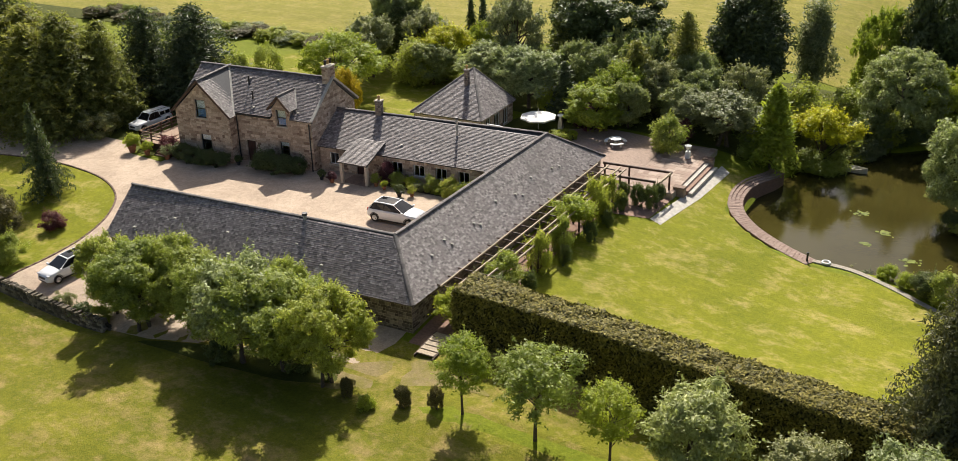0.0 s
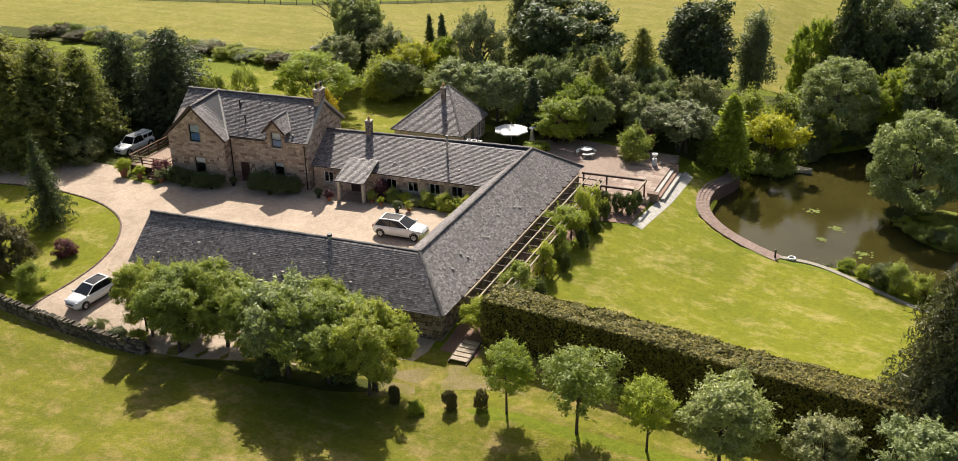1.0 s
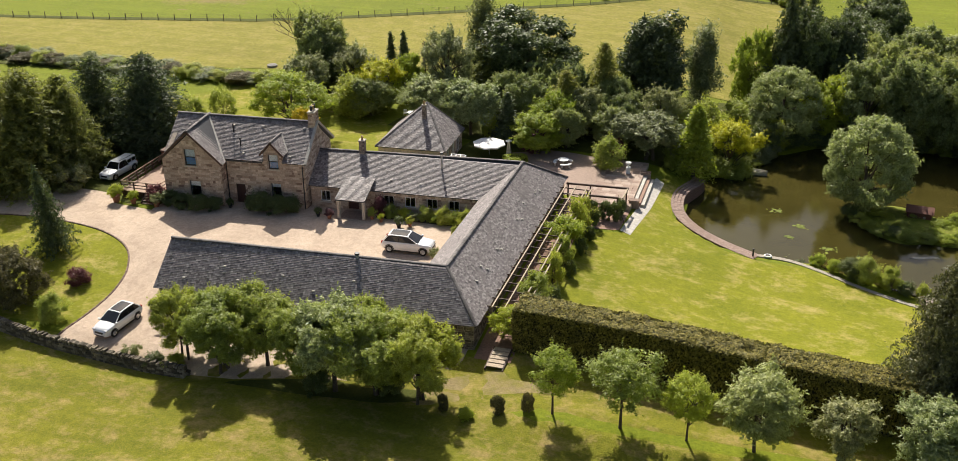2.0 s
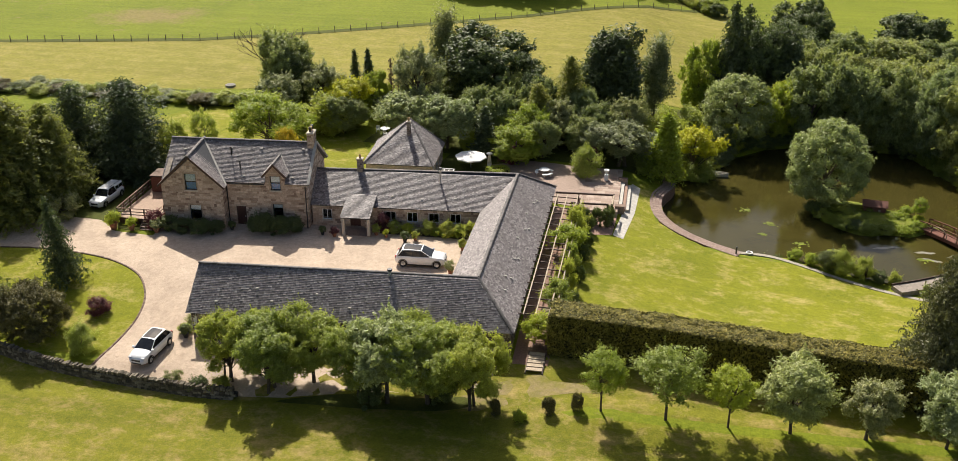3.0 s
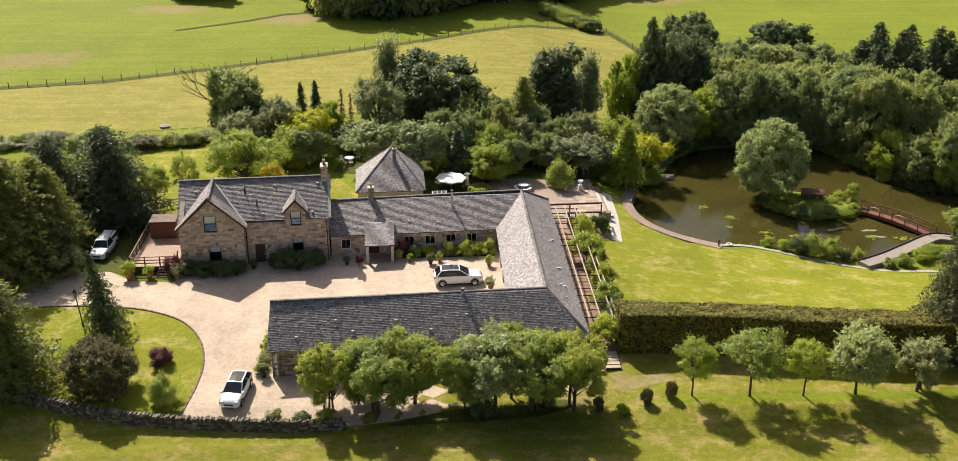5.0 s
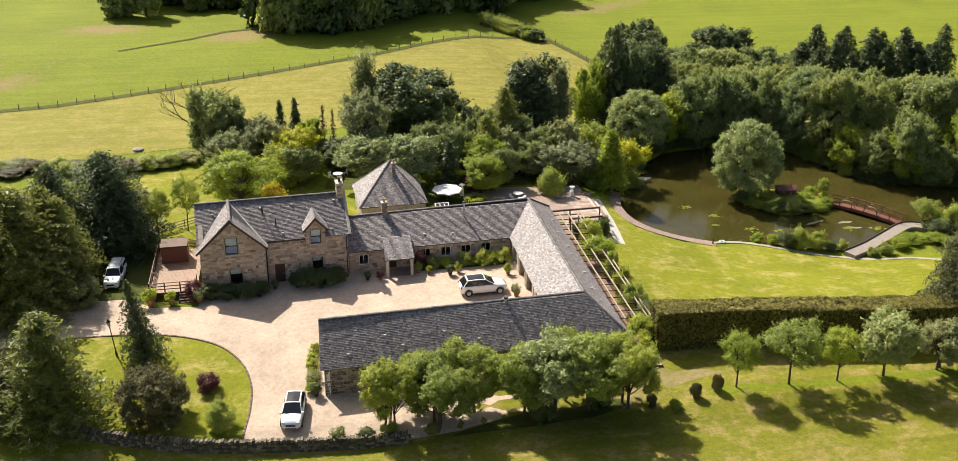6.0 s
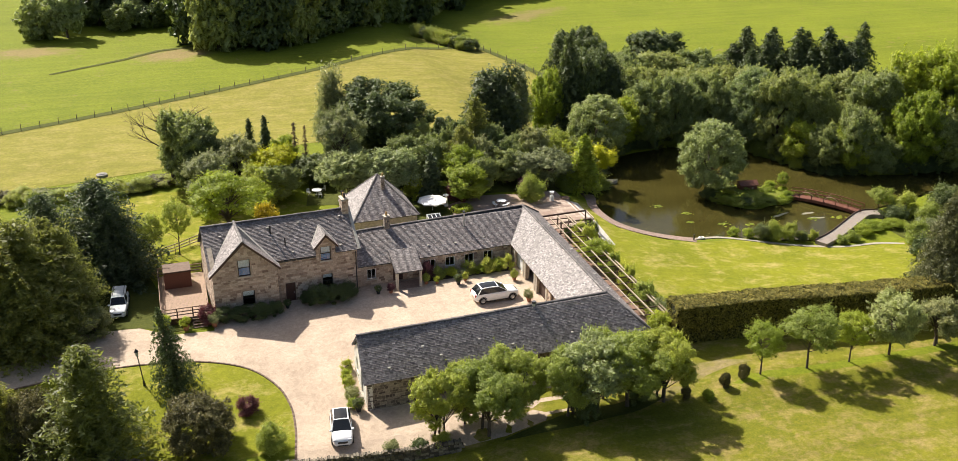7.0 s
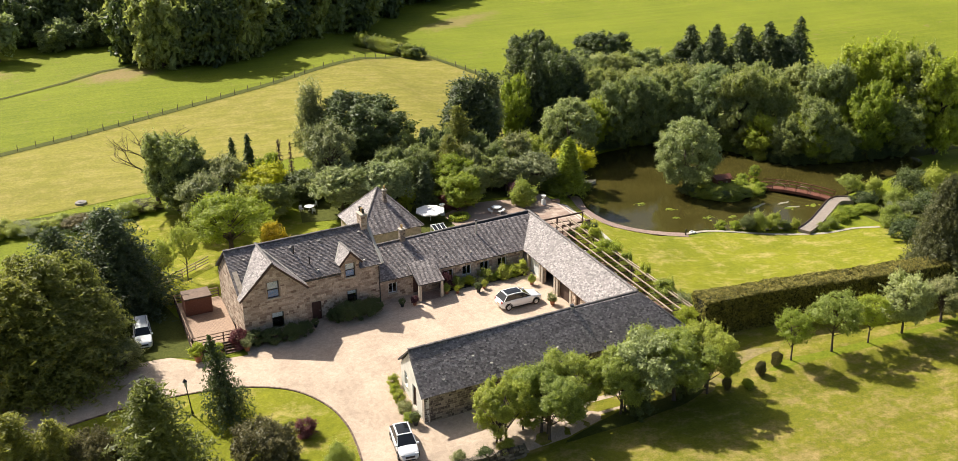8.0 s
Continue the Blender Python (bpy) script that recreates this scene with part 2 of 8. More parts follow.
def gravel():
    m, n, l, b = material("buff_gravel")
    a = noise_tex(n, l, 9.0, 6.0, 0.8)
    p = noise_tex(n, l, 0.22, 5.0, 0.65)
    v = n.new("ShaderNodeTexVoronoi")
    v.inputs["Scale"].default_value = 3.2
    co = n.new("ShaderNodeTexCoord")
    l.new(co.outputs["Object"], v.inputs["Vector"])
    r = ramp(n, [(0.3, (0.40, 0.310, 0.235)), (0.7, (0.64, 0.525, 0.415))])
    l.new(a.outputs["Fac"], r.inputs["Fac"])
    pr = ramp(n, [(0.3, (0.80, 0.78, 0.76)), (0.7, (1.12, 1.12, 1.12))])
    l.new(p.outputs["Fac"], pr.inputs["Fac"])
    c = mix(n, l, r.outputs["Color"], pr.outputs["Color"], 1.0, "MULTIPLY")
    vr = ramp(n, [(0.0, (0.87, 0.86, 0.85)), (1.0, (1.09, 1.08, 1.07))])
    l.new(v.outputs["Color"], vr.inputs["Fac"])
    c = mix(n, l, c, vr.outputs["Color"], 1.0, "MULTIPLY")
    l.new(c, b.inputs["Base Color"])
    b.inputs["Roughness"].default_value = 0.95
    b.inputs["Specular IOR Level"].default_value = 0.2
    bump(n, l, b, a.outputs["Fac"], 0.5, 0.05)
    return m


M_GRAVEL = gravel()
M_PAVING = pieces("pink_paving_slab", [(0.0, (0.30, 0.21, 0.165)), (0.6, (0.38, 0.285, 0.225)), (1.0, (0.46, 0.36, 0.29))], rough=0.85, grain=5, stain=0.25, stain_col=(0.14, 0.10, 0.08), per_object=True)
M_BRICKPATH = pieces("brown_brick_paver", [(0.0, (0.19, 0.105, 0.075)), (0.6, (0.27, 0.16, 0.115)), (1.0, (0.36, 0.235, 0.175))], rough=0.85, grain=6, stain=0.3, stain_col=(0.10, 0.07, 0.05))
M_BRICKEDGE = pieces("edging_stone_brown", [(0.0, (0.12, 0.075, 0.055)), (1.0, (0.26, 0.18, 0.135))], per_object=True)
M_WHITEGRAVEL = plain("pale_grit_path", (0.36, 0.32, 0.26), 0.95, vary=0.2, scale=6)

M_TURF = grass("rough_pasture", (0.117, 0.150, 0.009), (0.214, 0.243, 0.017), (0.25, 0.235, 0.05), 0.54, 0.5, stripes=0.06, angle=0.3, patch=0.05, fine=3.0, worn=((-39, 136, 13, 9, 0.3, 0.75), (-68, 147, 14, 8, 0.1, 0.7), (-84, 105, 16, 9, 0.3, 0.6), (52, 172, 22, 7, 0.5, 0.55), (22, 142, 12, 5, -0.5, 0.5)))
M_LAWN = grass("garden_lawn", (0.135, 0.160, 0.009), (0.275, 0.272, 0.020), (0.50, 0.39, 0.15), 0.50, 0.85, stripes=0.03, angle=0.1)
M_MOWN = grass("mown_hay_field", (0.178, 0.172, 0.026), (0.275, 0.250, 0.046), (0.34, 0.28, 0.09), 0.46, 0.7, stripes=0.07, angle=0.45, patch=0.035, fine=4.0)
M_DRY = grass("dry_paddock", (0.116, 0.133, 0.011), (0.238, 0.223, 0.022), (0.41, 0.29, 0.125), 0.485, 0.85, stripes=0.10, angle=0.35, patch=0.1)
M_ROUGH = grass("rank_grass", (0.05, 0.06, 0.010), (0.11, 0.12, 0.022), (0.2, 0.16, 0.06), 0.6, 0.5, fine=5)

M_BARK = plain("bark", (0.10, 0.075, 0.055), 0.95, vary=0.4, scale=8, bumps=0.5)
M_LEAF = leaf("broad_leaf_green", (0.122, 0.150, 0.032), (0.390, 0.425, 0.108), (0.56, 0.64, 0.085), amount=0.42)
M_LEAF_DARK = leaf("dark_leaf", (0.060, 0.081, 0.027), (0.158, 0.196, 0.071), (0.157, 0.212, 0.039), amount=0.25)
M_LEAF_CON = leaf("conifer_needle", (0.051, 0.070, 0.034), (0.143, 0.171, 0.076), (0.123, 0.170, 0.039), amount=0.3)
M_LEAF_WOOD = leaf("woodland_leaf", (0.120, 0.142, 0.055), (0.350, 0.395, 0.165), (0.44, 0.50, 0.12), amount=0.42)
M_LEAF_SILVER = leaf("silver_willow_leaf", (0.165, 0.196, 0.081), (0.418, 0.456, 0.218), (0.470, 0.551, 0.156), amount=0.36)
M_LEAF_GOLD = leaf("golden_leaf", (0.27, 0.28, 0.012), (0.64, 0.62, 0.030), (0.72, 0.70, 0.03), amount=0.4)
M_LEAF_LIME = leaf("yellow_green_leaf", (0.143, 0.180, 0.023), (0.370, 0.414, 0.064), (0.560, 0.657, 0.058), amount=0.44)
M_LEAF_RED = leaf("purple_leaf", (0.065, 0.024, 0.031), (0.189, 0.074, 0.088), (0.224, 0.053, 0.065), amount=0.25)
M_LEAF_GREY = leaf("grey_green_leaf", (0.130, 0.146, 0.071), (0.345, 0.360, 0.185), (0.336, 0.392, 0.130), amount=0.34)
M_LEAF_FERN = leaf("olive_conifer_spray", (0.072, 0.082, 0.025), (0.235, 0.245, 0.072), (0.40, 0.43, 0.08), amount=0.42)
M_LEAF_YEW = leaf("bronze_yew_spray", (0.049, 0.048, 0.020), (0.215, 0.186, 0.074), (0.224, 0.201, 0.065), amount=0.25)
M_LEAF_AMBER = leaf("amber_conifer_spray", (0.26, 0.20, 0.012), (0.62, 0.50, 0.04), (0.6, 0.48, 0.03), amount=0.35)
M_LEAF_BROWN = leaf("dead_brown_twig", (0.108, 0.068, 0.043), (0.234, 0.153, 0.093), (0.180, 0.106, 0.043), amount=0.15)
M_RUSH = grass("island_grass", (0.115, 0.145, 0.016), (0.22, 0.245, 0.036), (0.26, 0.23, 0.08), 0.52, 0.7, fine=4.0)
M_LEAF_CEDAR = leaf("brown_green_spray", (0.049, 0.058, 0.026), (0.150, 0.156, 0.071), (0.157, 0.170, 0.052), amount=0.26)
M_FOAM = plain("pale_ripple", (0.30, 0.28, 0.22), 0.3, vary=0.3, scale=5)

# ---------------------------------------------------------------- building helpers
def sm(a, b, x):
    t = min(1.0, max(0.0, (x - a) / (b - a)))
    return t * t * (3 - 2 * t)


POND = [(17.9, 43.7), (16.6, 37.6), (16.9, 33.8), (19.1, 30.7), (22.4, 28.4), (25.4, 27.3), (31.5, 27.4), (38.7, 24.6), (43.4, 23.7), (48.0, 25.8), (53.2, 29.5), (59.3, 31.9), (68.5, 34.4),
        (77.8, 36.5), (78.8, 41.1), (69.5, 42.2), (61.4, 44.7), (57.2, 48.9), (55.2, 54.0), (53.3, 60.2), (48.0, 64.9), (39.7, 64.9), (31.5, 63.7), (22.9, 56.4), (18.8, 48.3)]
WATER_Z = -3.8


def inside_depth(poly, x, y):
    """Distance to the outline: positive inside, negative outside."""
    best, odd = 1e9, False
    for k in range(len(poly)):
        ax, ay = poly[k - 1]
        bx, by = poly[k]
        dx, dy = bx - ax, by - ay
        t = min(1, max(0, ((x - ax) * dx + (y - ay) * dy) / (dx * dx + dy * dy)))
        best = min(best, math.hypot(x - ax - t * dx, y - ay - t * dy))
        if (ay > y) != (by > y) and x < ax + (y - ay) / (by - ay) * dx:
            odd = not odd
    return best if odd else -best


def slope_z(x, y):
    """The lie of the land, without the pond."""
    e = sm(-1, 24, x)
    z = -2.2 * e * (0.28 + 0.72 * sm(-6, 10, y)) - 0.7 * sm(22, 44, x) * sm(0, 14, y)
    w, b = sm(-10, -24, x), sm(4, 13, x)
    z -= 1.25 * sm(3, -11, y) * (1 - 0.55 * e) * (1 - w) * (1 - b) + 0.75 * sm(-10.5, -15, y) * b
    z -= w * (1.6 * sm(10, -11, y) + 0.75 * sm(-8.5, -13, y))
    z -= 0.95 * sm(16, 28, x) * sm(6, 22, y) + 0.6 * sm(11, 17, x) * sm(21, 33, y) * (1 - sm(19, 28, x))
    z -= 0.6 * sm(-14, -45, y)
    z += 0.5 * sm(50, 70, y) * (1 - sm(5, 30, x))
    z += 1.2 * sm(80, 135, y) + 0.9 * sm(75, 130, y) * e
    z += 6.0 * sm(150, 420, y)
    return z


def gz(x, y):
    z = slope_z(x, y)
    if 10 < x < 82 and 14 < y < 68:
        d = inside_depth(POND, x, y)
        d += 1.1 * (1 - sm(20, 24, x)) * sm(16, 17, x)
        z = min(z, WATER_Z + 0.3) if d > 0 else z
        z -= 1.5 * sm(-0.5, 0.7, d)
    return z


def mesh_object(name, bm, mat, parent=None, label="", smooth=False):
    me = bpy.data.meshes.new(name)
    bm.to_mesh(me)
    bm.free()
    if smooth:
        for p in me.polygons:
            p.use_smooth = True
    for k in (mat if isinstance(mat, (list, tuple)) else [mat]):
        me.materials.append(k)
    ob = new(name, me)
    if parent is not None:
        ob.parent = parent
    if label:
        ob["label"] = label
    return ob


def part(name, bm, mat, parent, label="", smooth=False):
    return mesh_object(name, bm, mat, parent, label, smooth)


def from_arrays(name, verts, faces, mat, parent=None, label="", smooth=False):
    me = bpy.data.meshes.new(name)
    me.from_pydata([tuple(v) for v in verts], [], [tuple(f) for f in faces])
    me.update()
    if smooth:
        for p in me.polygons:
            p.use_smooth = True
    me.materials.append(mat)
    ob = new(name, me)
    if parent is not None:
        ob.parent = parent
    if label:
        ob["label"] = label
    return ob


def thing(name, label, category, m=None, group="", kind=""):
    ob = new(name)
    ob.empty_display_size = 0.2
    if m is not None:
        ob.matrix_world = m
    return tagged(ob, label, category, group, kind)


def add_box(bm, x0, x1, y0, y1, z0, z1, m=None):
    vs = [bm.verts.new(v) for v in ((x0, y0, z0), (x1, y0, z0), (x1, y1, z0), (x0, y1, z0), (x0, y0, z1), (x1, y0, z1), (x1, y1, z1), (x0, y1, z1))]
    for f in ((3, 2, 1, 0), (4, 5, 6, 7), (0, 1, 5, 4), (1, 2, 6, 5), (2, 3, 7, 6), (3, 0, 4, 7)):
        bm.faces.new([vs[k] for k in f])
    if m is not None:
        bmesh.ops.transform(bm, matrix=m, verts=vs)
    return vs


def box(x0, x1, y0, y1, z0, z1, bevel=0.0):
    bm = bmesh.new()
    add_box(bm, x0, x1, y0, y1, z0, z1)
    if bevel:
        bmesh.ops.bevel(bm, geom=bm.edges[:], offset=bevel, segments=1, affect="EDGES")
    return bm


def add_beam(bm, a, b, w, h):
    """A straight timber from a to b."""
    a, b = Vector(a), Vector(b)
    d = b - a
    up = Vector((0, 0, 1)) if abs(d.normalized().z) < 0.95 else Vector((0, 1, 0))
    r = d.cross(up).normalized() * w / 2
    u = r.cross(d).normalized() * h / 2
    vs = [bm.verts.new(p + s * r + q * u) for p in (a, b) for s, q in ((-1, -1), (1, -1), (1, 1), (-1, 1))]
    for f in ((3, 2, 1, 0), (4, 5, 6, 7), (0, 1, 5, 4), (1, 2, 6, 5), (2, 3, 7, 6), (3, 0, 4, 7)):
        bm.faces.new([vs[k] for k in f])


def beam(a, b, w, h):
    bm = bmesh.new()
    add_beam(bm, a, b, w, h)
    return bm


def add_tube(bm, pts, radii, sides=7, cap=True):
    """A round bar along pts with a radius at each point."""
    rings = []
    for k, p in enumerate(pts):
        p = Vector(p)
        d = (Vector(pts[min(k + 1, len(pts) - 1)]) - Vector(pts[max(k - 1, 0)])).normalized()
        a = d.cross(Vector((0.31, 0.95, 0.05))).normalized()
        b = d.cross(a)
        rings.append([bm.verts.new(p + radii[k] * (a * math.cos(2 * math.pi * s / sides) + b * math.sin(2 * math.pi * s / sides))) for s in range(sides)])
    for r0, r1 in zip(rings, rings[1:]):
        for s in range(sides):
            bm.faces.new((r0[s], r0[(s + 1) % sides], r1[(s + 1) % sides], r1[s]))
    if cap:
        bm.faces.new(rings[0][::-1])
        bm.faces.new(rings[-1])


def tube(pts, radii, sides=8):
    bm = bmesh.new()
    if isinstance(radii, (int, float)):
        radii = [radii] * len(pts)
    add_tube(bm, pts, radii, sides)
    return bm


def lathe(profile, sides=16):
    """A turned shape from (radius, height) pairs."""
    bm = bmesh.new()
    rings = [[bm.verts.new((max(r, 0.002) * math.cos(2 * math.pi * s / sides), max(r, 0.002) * math.sin(2 * math.pi * s / sides), z)) for s in range(sides)] for r, z in profile]
    for a, b in zip(rings, rings[1:]):
        for s in range(sides):
            bm.faces.new((a[s], a[(s + 1) % sides], b[(s + 1) % sides], b[s]))
    bm.faces.new(rings[0][::-1])
    bm.faces.new(rings[-1])
    return bm


def draped(name, outline, mat, lift, step=2.0, label="", category="", kind="structure", height=gz):
    """A sheet with that outline, laid over the land."""
    bm = bmesh.new()
    bm.faces.new([bm.verts.new((x, y, 0)) for x, y in outline])
    xs = [p[0] for p in outline]
    ys = [p[1] for p in outline]
    for axis, lo, hi in ((0, min(xs), max(xs)), (1, min(ys), max(ys))):
        k = math.floor(lo / step) + 1
        while k * step < hi:
            co, no = [0, 0, 0], [0, 0, 0]
            co[axis], no[axis] = k * step, 1
            bmesh.ops.bisect_plane(bm, geom=bm.verts[:] + bm.edges[:] + bm.faces[:], plane_co=co, plane_no=no)
            k += 1
    for v in bm.verts:
        v.co.z = height(v.co.x, v.co.y) + lift
    bmesh.ops.recalc_face_normals(bm, faces=bm.faces)
    if bm.faces and sum(f.normal.z for f in bm.faces) < 0:
        bmesh.ops.reverse_faces(bm, faces=bm.faces)
    ob = mesh_object(name, bm, mat)
    return tagged(ob, label, category, "", kind)


def smooth_line(pts, per=6, closed=False):
    """A smooth curve through pts."""
    n = len(pts)
    out = []
    for k in range(n if closed else n - 1):
        p = [Vector((*(pts[j % n] if closed else pts[min(max(j, 0), n - 1)]), 0)) for j in (k - 1, k, k + 1, k + 2)]
        for s in range(per):
            t = s / per
            q = 0.5 * (2 * p[1] + (p[2] - p[0]) * t + (2 * p[0] - 5 * p[1] + 4 * p[2] - p[3]) * t * t + (3 * p[1] - p[0] - 3 * p[2] + p[3]) * t ** 3)
            out.append((q.x, q.y))
    if not closed:
        out.append(tuple(pts[-1]))
    return out


def offset_line(line, d):
    """The line moved d to its left."""
    out = []
    for k, p in enumerate(line):
        a, b = line[max(k - 1, 0)], line[min(k + 1, len(line) - 1)]
        dx, dy = b[0] - a[0], b[1] - a[1]
        s = math.hypot(dx, dy) or 1
        out.append((p[0] - dy / s * d, p[1] + dx / s * d))
    return out

# ---------------------------------------------------------------- land
def ground_sheet():
    xs = sorted({-2600, -1700, -1000, -600, -380, -250, -180, 150, 200, 260, 380, 600, 1000, 1700, 2600} | set(range(-140, 130, 4)) | set(range(-66, 84)))
    ys = sorted({-2600, -1700, -900, -500, -300, -200, -140, -100, -80, -60, 230, 270, 320, 400, 520, 800, 1300, 2600} | set(range(-48, 220, 4)) | set(range(-17, 68)))
    verts = [(x, y, gz(x, y)) for y in ys for x in xs]
    w = len(xs)
    faces = [(j * w + i, j * w + i + 1, (j + 1) * w + i + 1, (j + 1) * w + i) for j in range(len(ys) - 1) for i in range(w - 1)]
    ob = from_arrays("ground", verts, faces, M_TURF, smooth=True)
    return tagged(ob, "gently sloping green pasture land", "ground", kind="structure")


ground_sheet()

WALL_LINE = smooth_line([(-64.4, 1.4), (-57.4, -2.4), (-52.3, -4.9), (-46.8, -7.6), (-41.7, -9.5), (-35.2, -10.8), (-26.6, -11.6), (-19.0, -12.1)], 5)
LAWN_EDGE = smooth_line([(-58.0, 6.6), (-52.0, 7.7), (-47.5, 8.0), (-41.0, 7.2), (-36.2, 4.9), (-33.6, 1.5), (-32.6, -2.0), (-32.6, -5.5), (-33.1, -9.2), (-33.4, -10.4)], 6)

draped("gravel_drive", LAWN_EDGE + [(-31.2, -11.0), (-26.6, -11.5), (-19.0, -11.9), (-14.5, -12.0), (-11.0, -11.2), (-6.5, -10.0), (-1.0, -9.6), (1.8, -8.0), (3.0, -5.0), (3.0, -1.5), (3.4, 10.0), (3.2, 22.0), (-22.0, 22.0), (-38.0, 20.0), (-38.4, 13.0),
       (-43.0, 13.4), (-45.5, 15.5), (-47.5, 17.2), (-51.0, 17.4), (-53.6, 15.6), (-60.0, 13.0), (-76.0, 9.0), (-76.0, 2.5)],
       M_GRAVEL, 0.035, 1.0, label="pale buff gravel drive and courtyard", category="driveway")
draped("paddock", [(-130, 14), (-100, 8), (-64, 0.2)] + [(x, y - 0.3) for x, y in WALL_LINE] + [(-12.4, -5.0), (4.0, -4.4), (6.5, -3.0), (20, -4.0), (40, -6.0), (70, -8.0), (110, -10), (110, -70), (-130, -70)],
       M_DRY, 0.032, 2.0, "cut grass paddock with dry brown patches", "field")
draped("lawn_east", [(4.2, 0.0), (8.5, 22.5), (11.6, 24.4), (13.2, 41.0), (15.5, 44.5), (17.2, 44.1), (15.9, 40.9), (14.9, 37.4), (15.6, 32.0), (18.4, 29.0), (21.9, 26.3), (25.1, 25.6),
       (30.4, 25.6), (34.1, 23.8), (38.9, 21.4), (43.9, 19.9), (48.8, 19.4), (54.1, 19.4), (56.1, 8.1), (52.0, -6.5), (20.0, -4.0), (6.0, -2.0)],
       M_LAWN, 0.03, label="mown garden lawn with dry straw-coloured patches", category="lawn")
draped("earth_strip", smooth_line([(1.0, -8.6), (4.2, -6.6), (6.4, -5.6), (7.6, -6.6), (9.8, -7.0), (12.6, -8.2), (10.4, -8.3), (8.2, -8.6), (6.6, -9.0), (5.2, -10.2), (3.3, -10.3), (2.0, -11.3), (0.0, -10.8)], 4, True),
       M_EARTH, 0.042, 1.0, "worn tan earth by the steading corner", "bare ground")
draped("bank_floor", [(20.2, 50.6), (23.2, 55.2), (31.6, 62.3), (39.7, 63.4), (47.4, 63.4), (51.9, 59.2), (53.8, 53.2), (56.0, 47.8), (60.6, 43.3), (69.2, 40.6), (78.8, 39.6), (91.9, 40.3), (97.0, 77.9), (61.4, 83.0), (30.9, 83.0), (10.0, 70.0), (-20.0, 66.0), (-24.0, 46.0), (-8.0, 43.0), (13.6, 44.6), (17.0, 48.5)],
       M_ROUGH, 0.05, 2.0, "dark leaf litter and rank growth under trees", "undergrowth")
draped("lawn_front", LAWN_EDGE + [(x, y + 0.7) for x, y in WALL_LINE[::-1] if x < -33.4], M_LAWN, 0.03, label="rounded mown front lawn beside the drive", category="lawn")
draped("hay_field", [(-140, 60), (-140, 78), (-67, 91), (-50, 98), (-34, 105.5), (-11, 116.8), (4, 126.6), (16, 134.2), (24, 137), (28, 136.6), (30.2, 128), (33, 118), (36, 104), (38, 92), (28, 78), (4, 74), (-20, 72), (-42, 66), (-52, 64), (-75, 60)],
       M_MOWN, 0.05, 4.0, "mown hay field, yellow-green with swath lines", "field")
draped("garden_lawn_north", [(-60, 46), (-52, 30), (-44, 27), (-38, 26), (-22, 29), (-18, 33), (-21, 40), (-26, 50), (-36, 56), (-50, 57)], M_LAWN, 0.04, label="bright mown lawn behind the farmhouse", category="lawn")


def water():
    out = smooth_line(POND, 5, True)
    bm = bmesh.new()
    grown = offset_line(out + out[:1], 0.0)[:-1]
    cx = sum(p[0] for p in grown) / len(grown)
    cy = sum(p[1] for p in grown) / len(grown)
    bm.faces.new([bm.verts.new((cx + (x - cx) * 1.02, cy + (y - cy) * 1.02, WATER_Z)) for x, y in grown])
    bmesh.ops.triangulate(bm, faces=bm.faces[:])
    bmesh.ops.recalc_face_normals(bm, faces=bm.faces)
    for f in bm.faces:
        if f.normal.z < 0:
            f.normal_flip()
    tagged(mesh_object("water", bm, M_WATER), "still olive-brown pond water", "pond", kind="structure")


water()


def island():
    bm = bmesh.new()
    rows, cols = 9, 44
    grid = []
    for r in range(rows + 1):
        f = r / rows
        ring = []
        for c in range(cols):
            a = 2 * math.pi * c / cols
            wob = 1 + 0.12 * math.sin(3 * a + 1) + 0.07 * math.sin(7 * a)
            x, y = 7.4 * f * wob * math.cos(a), 5.0 * f * wob * math.sin(a)
            z = WATER_Z - 0.5 + 1.25 * (1 - f ** 5) + 0.06 * noise.noise((x, y, 0))
            ca, sa = math.cos(-0.35), math.sin(-0.35)
            ring.append(bm.verts.new((41.7 + ca * x - sa * y, 40.4 + sa * x + ca * y, z)))
        grid.append(ring)
    for a, b in zip(grid, grid[1:]):
        for c in range(cols):
            bm.faces.new((a[c], b[c], b[(c + 1) % cols], a[(c + 1) % cols]))
    bmesh.ops.remove_doubles(bm, verts=bm.verts, dist=0.001)
    tagged(mesh_object("island_bank", bm, M_RUSH, smooth=True), "low grassy island in the pond", "island", kind="structure")


island()

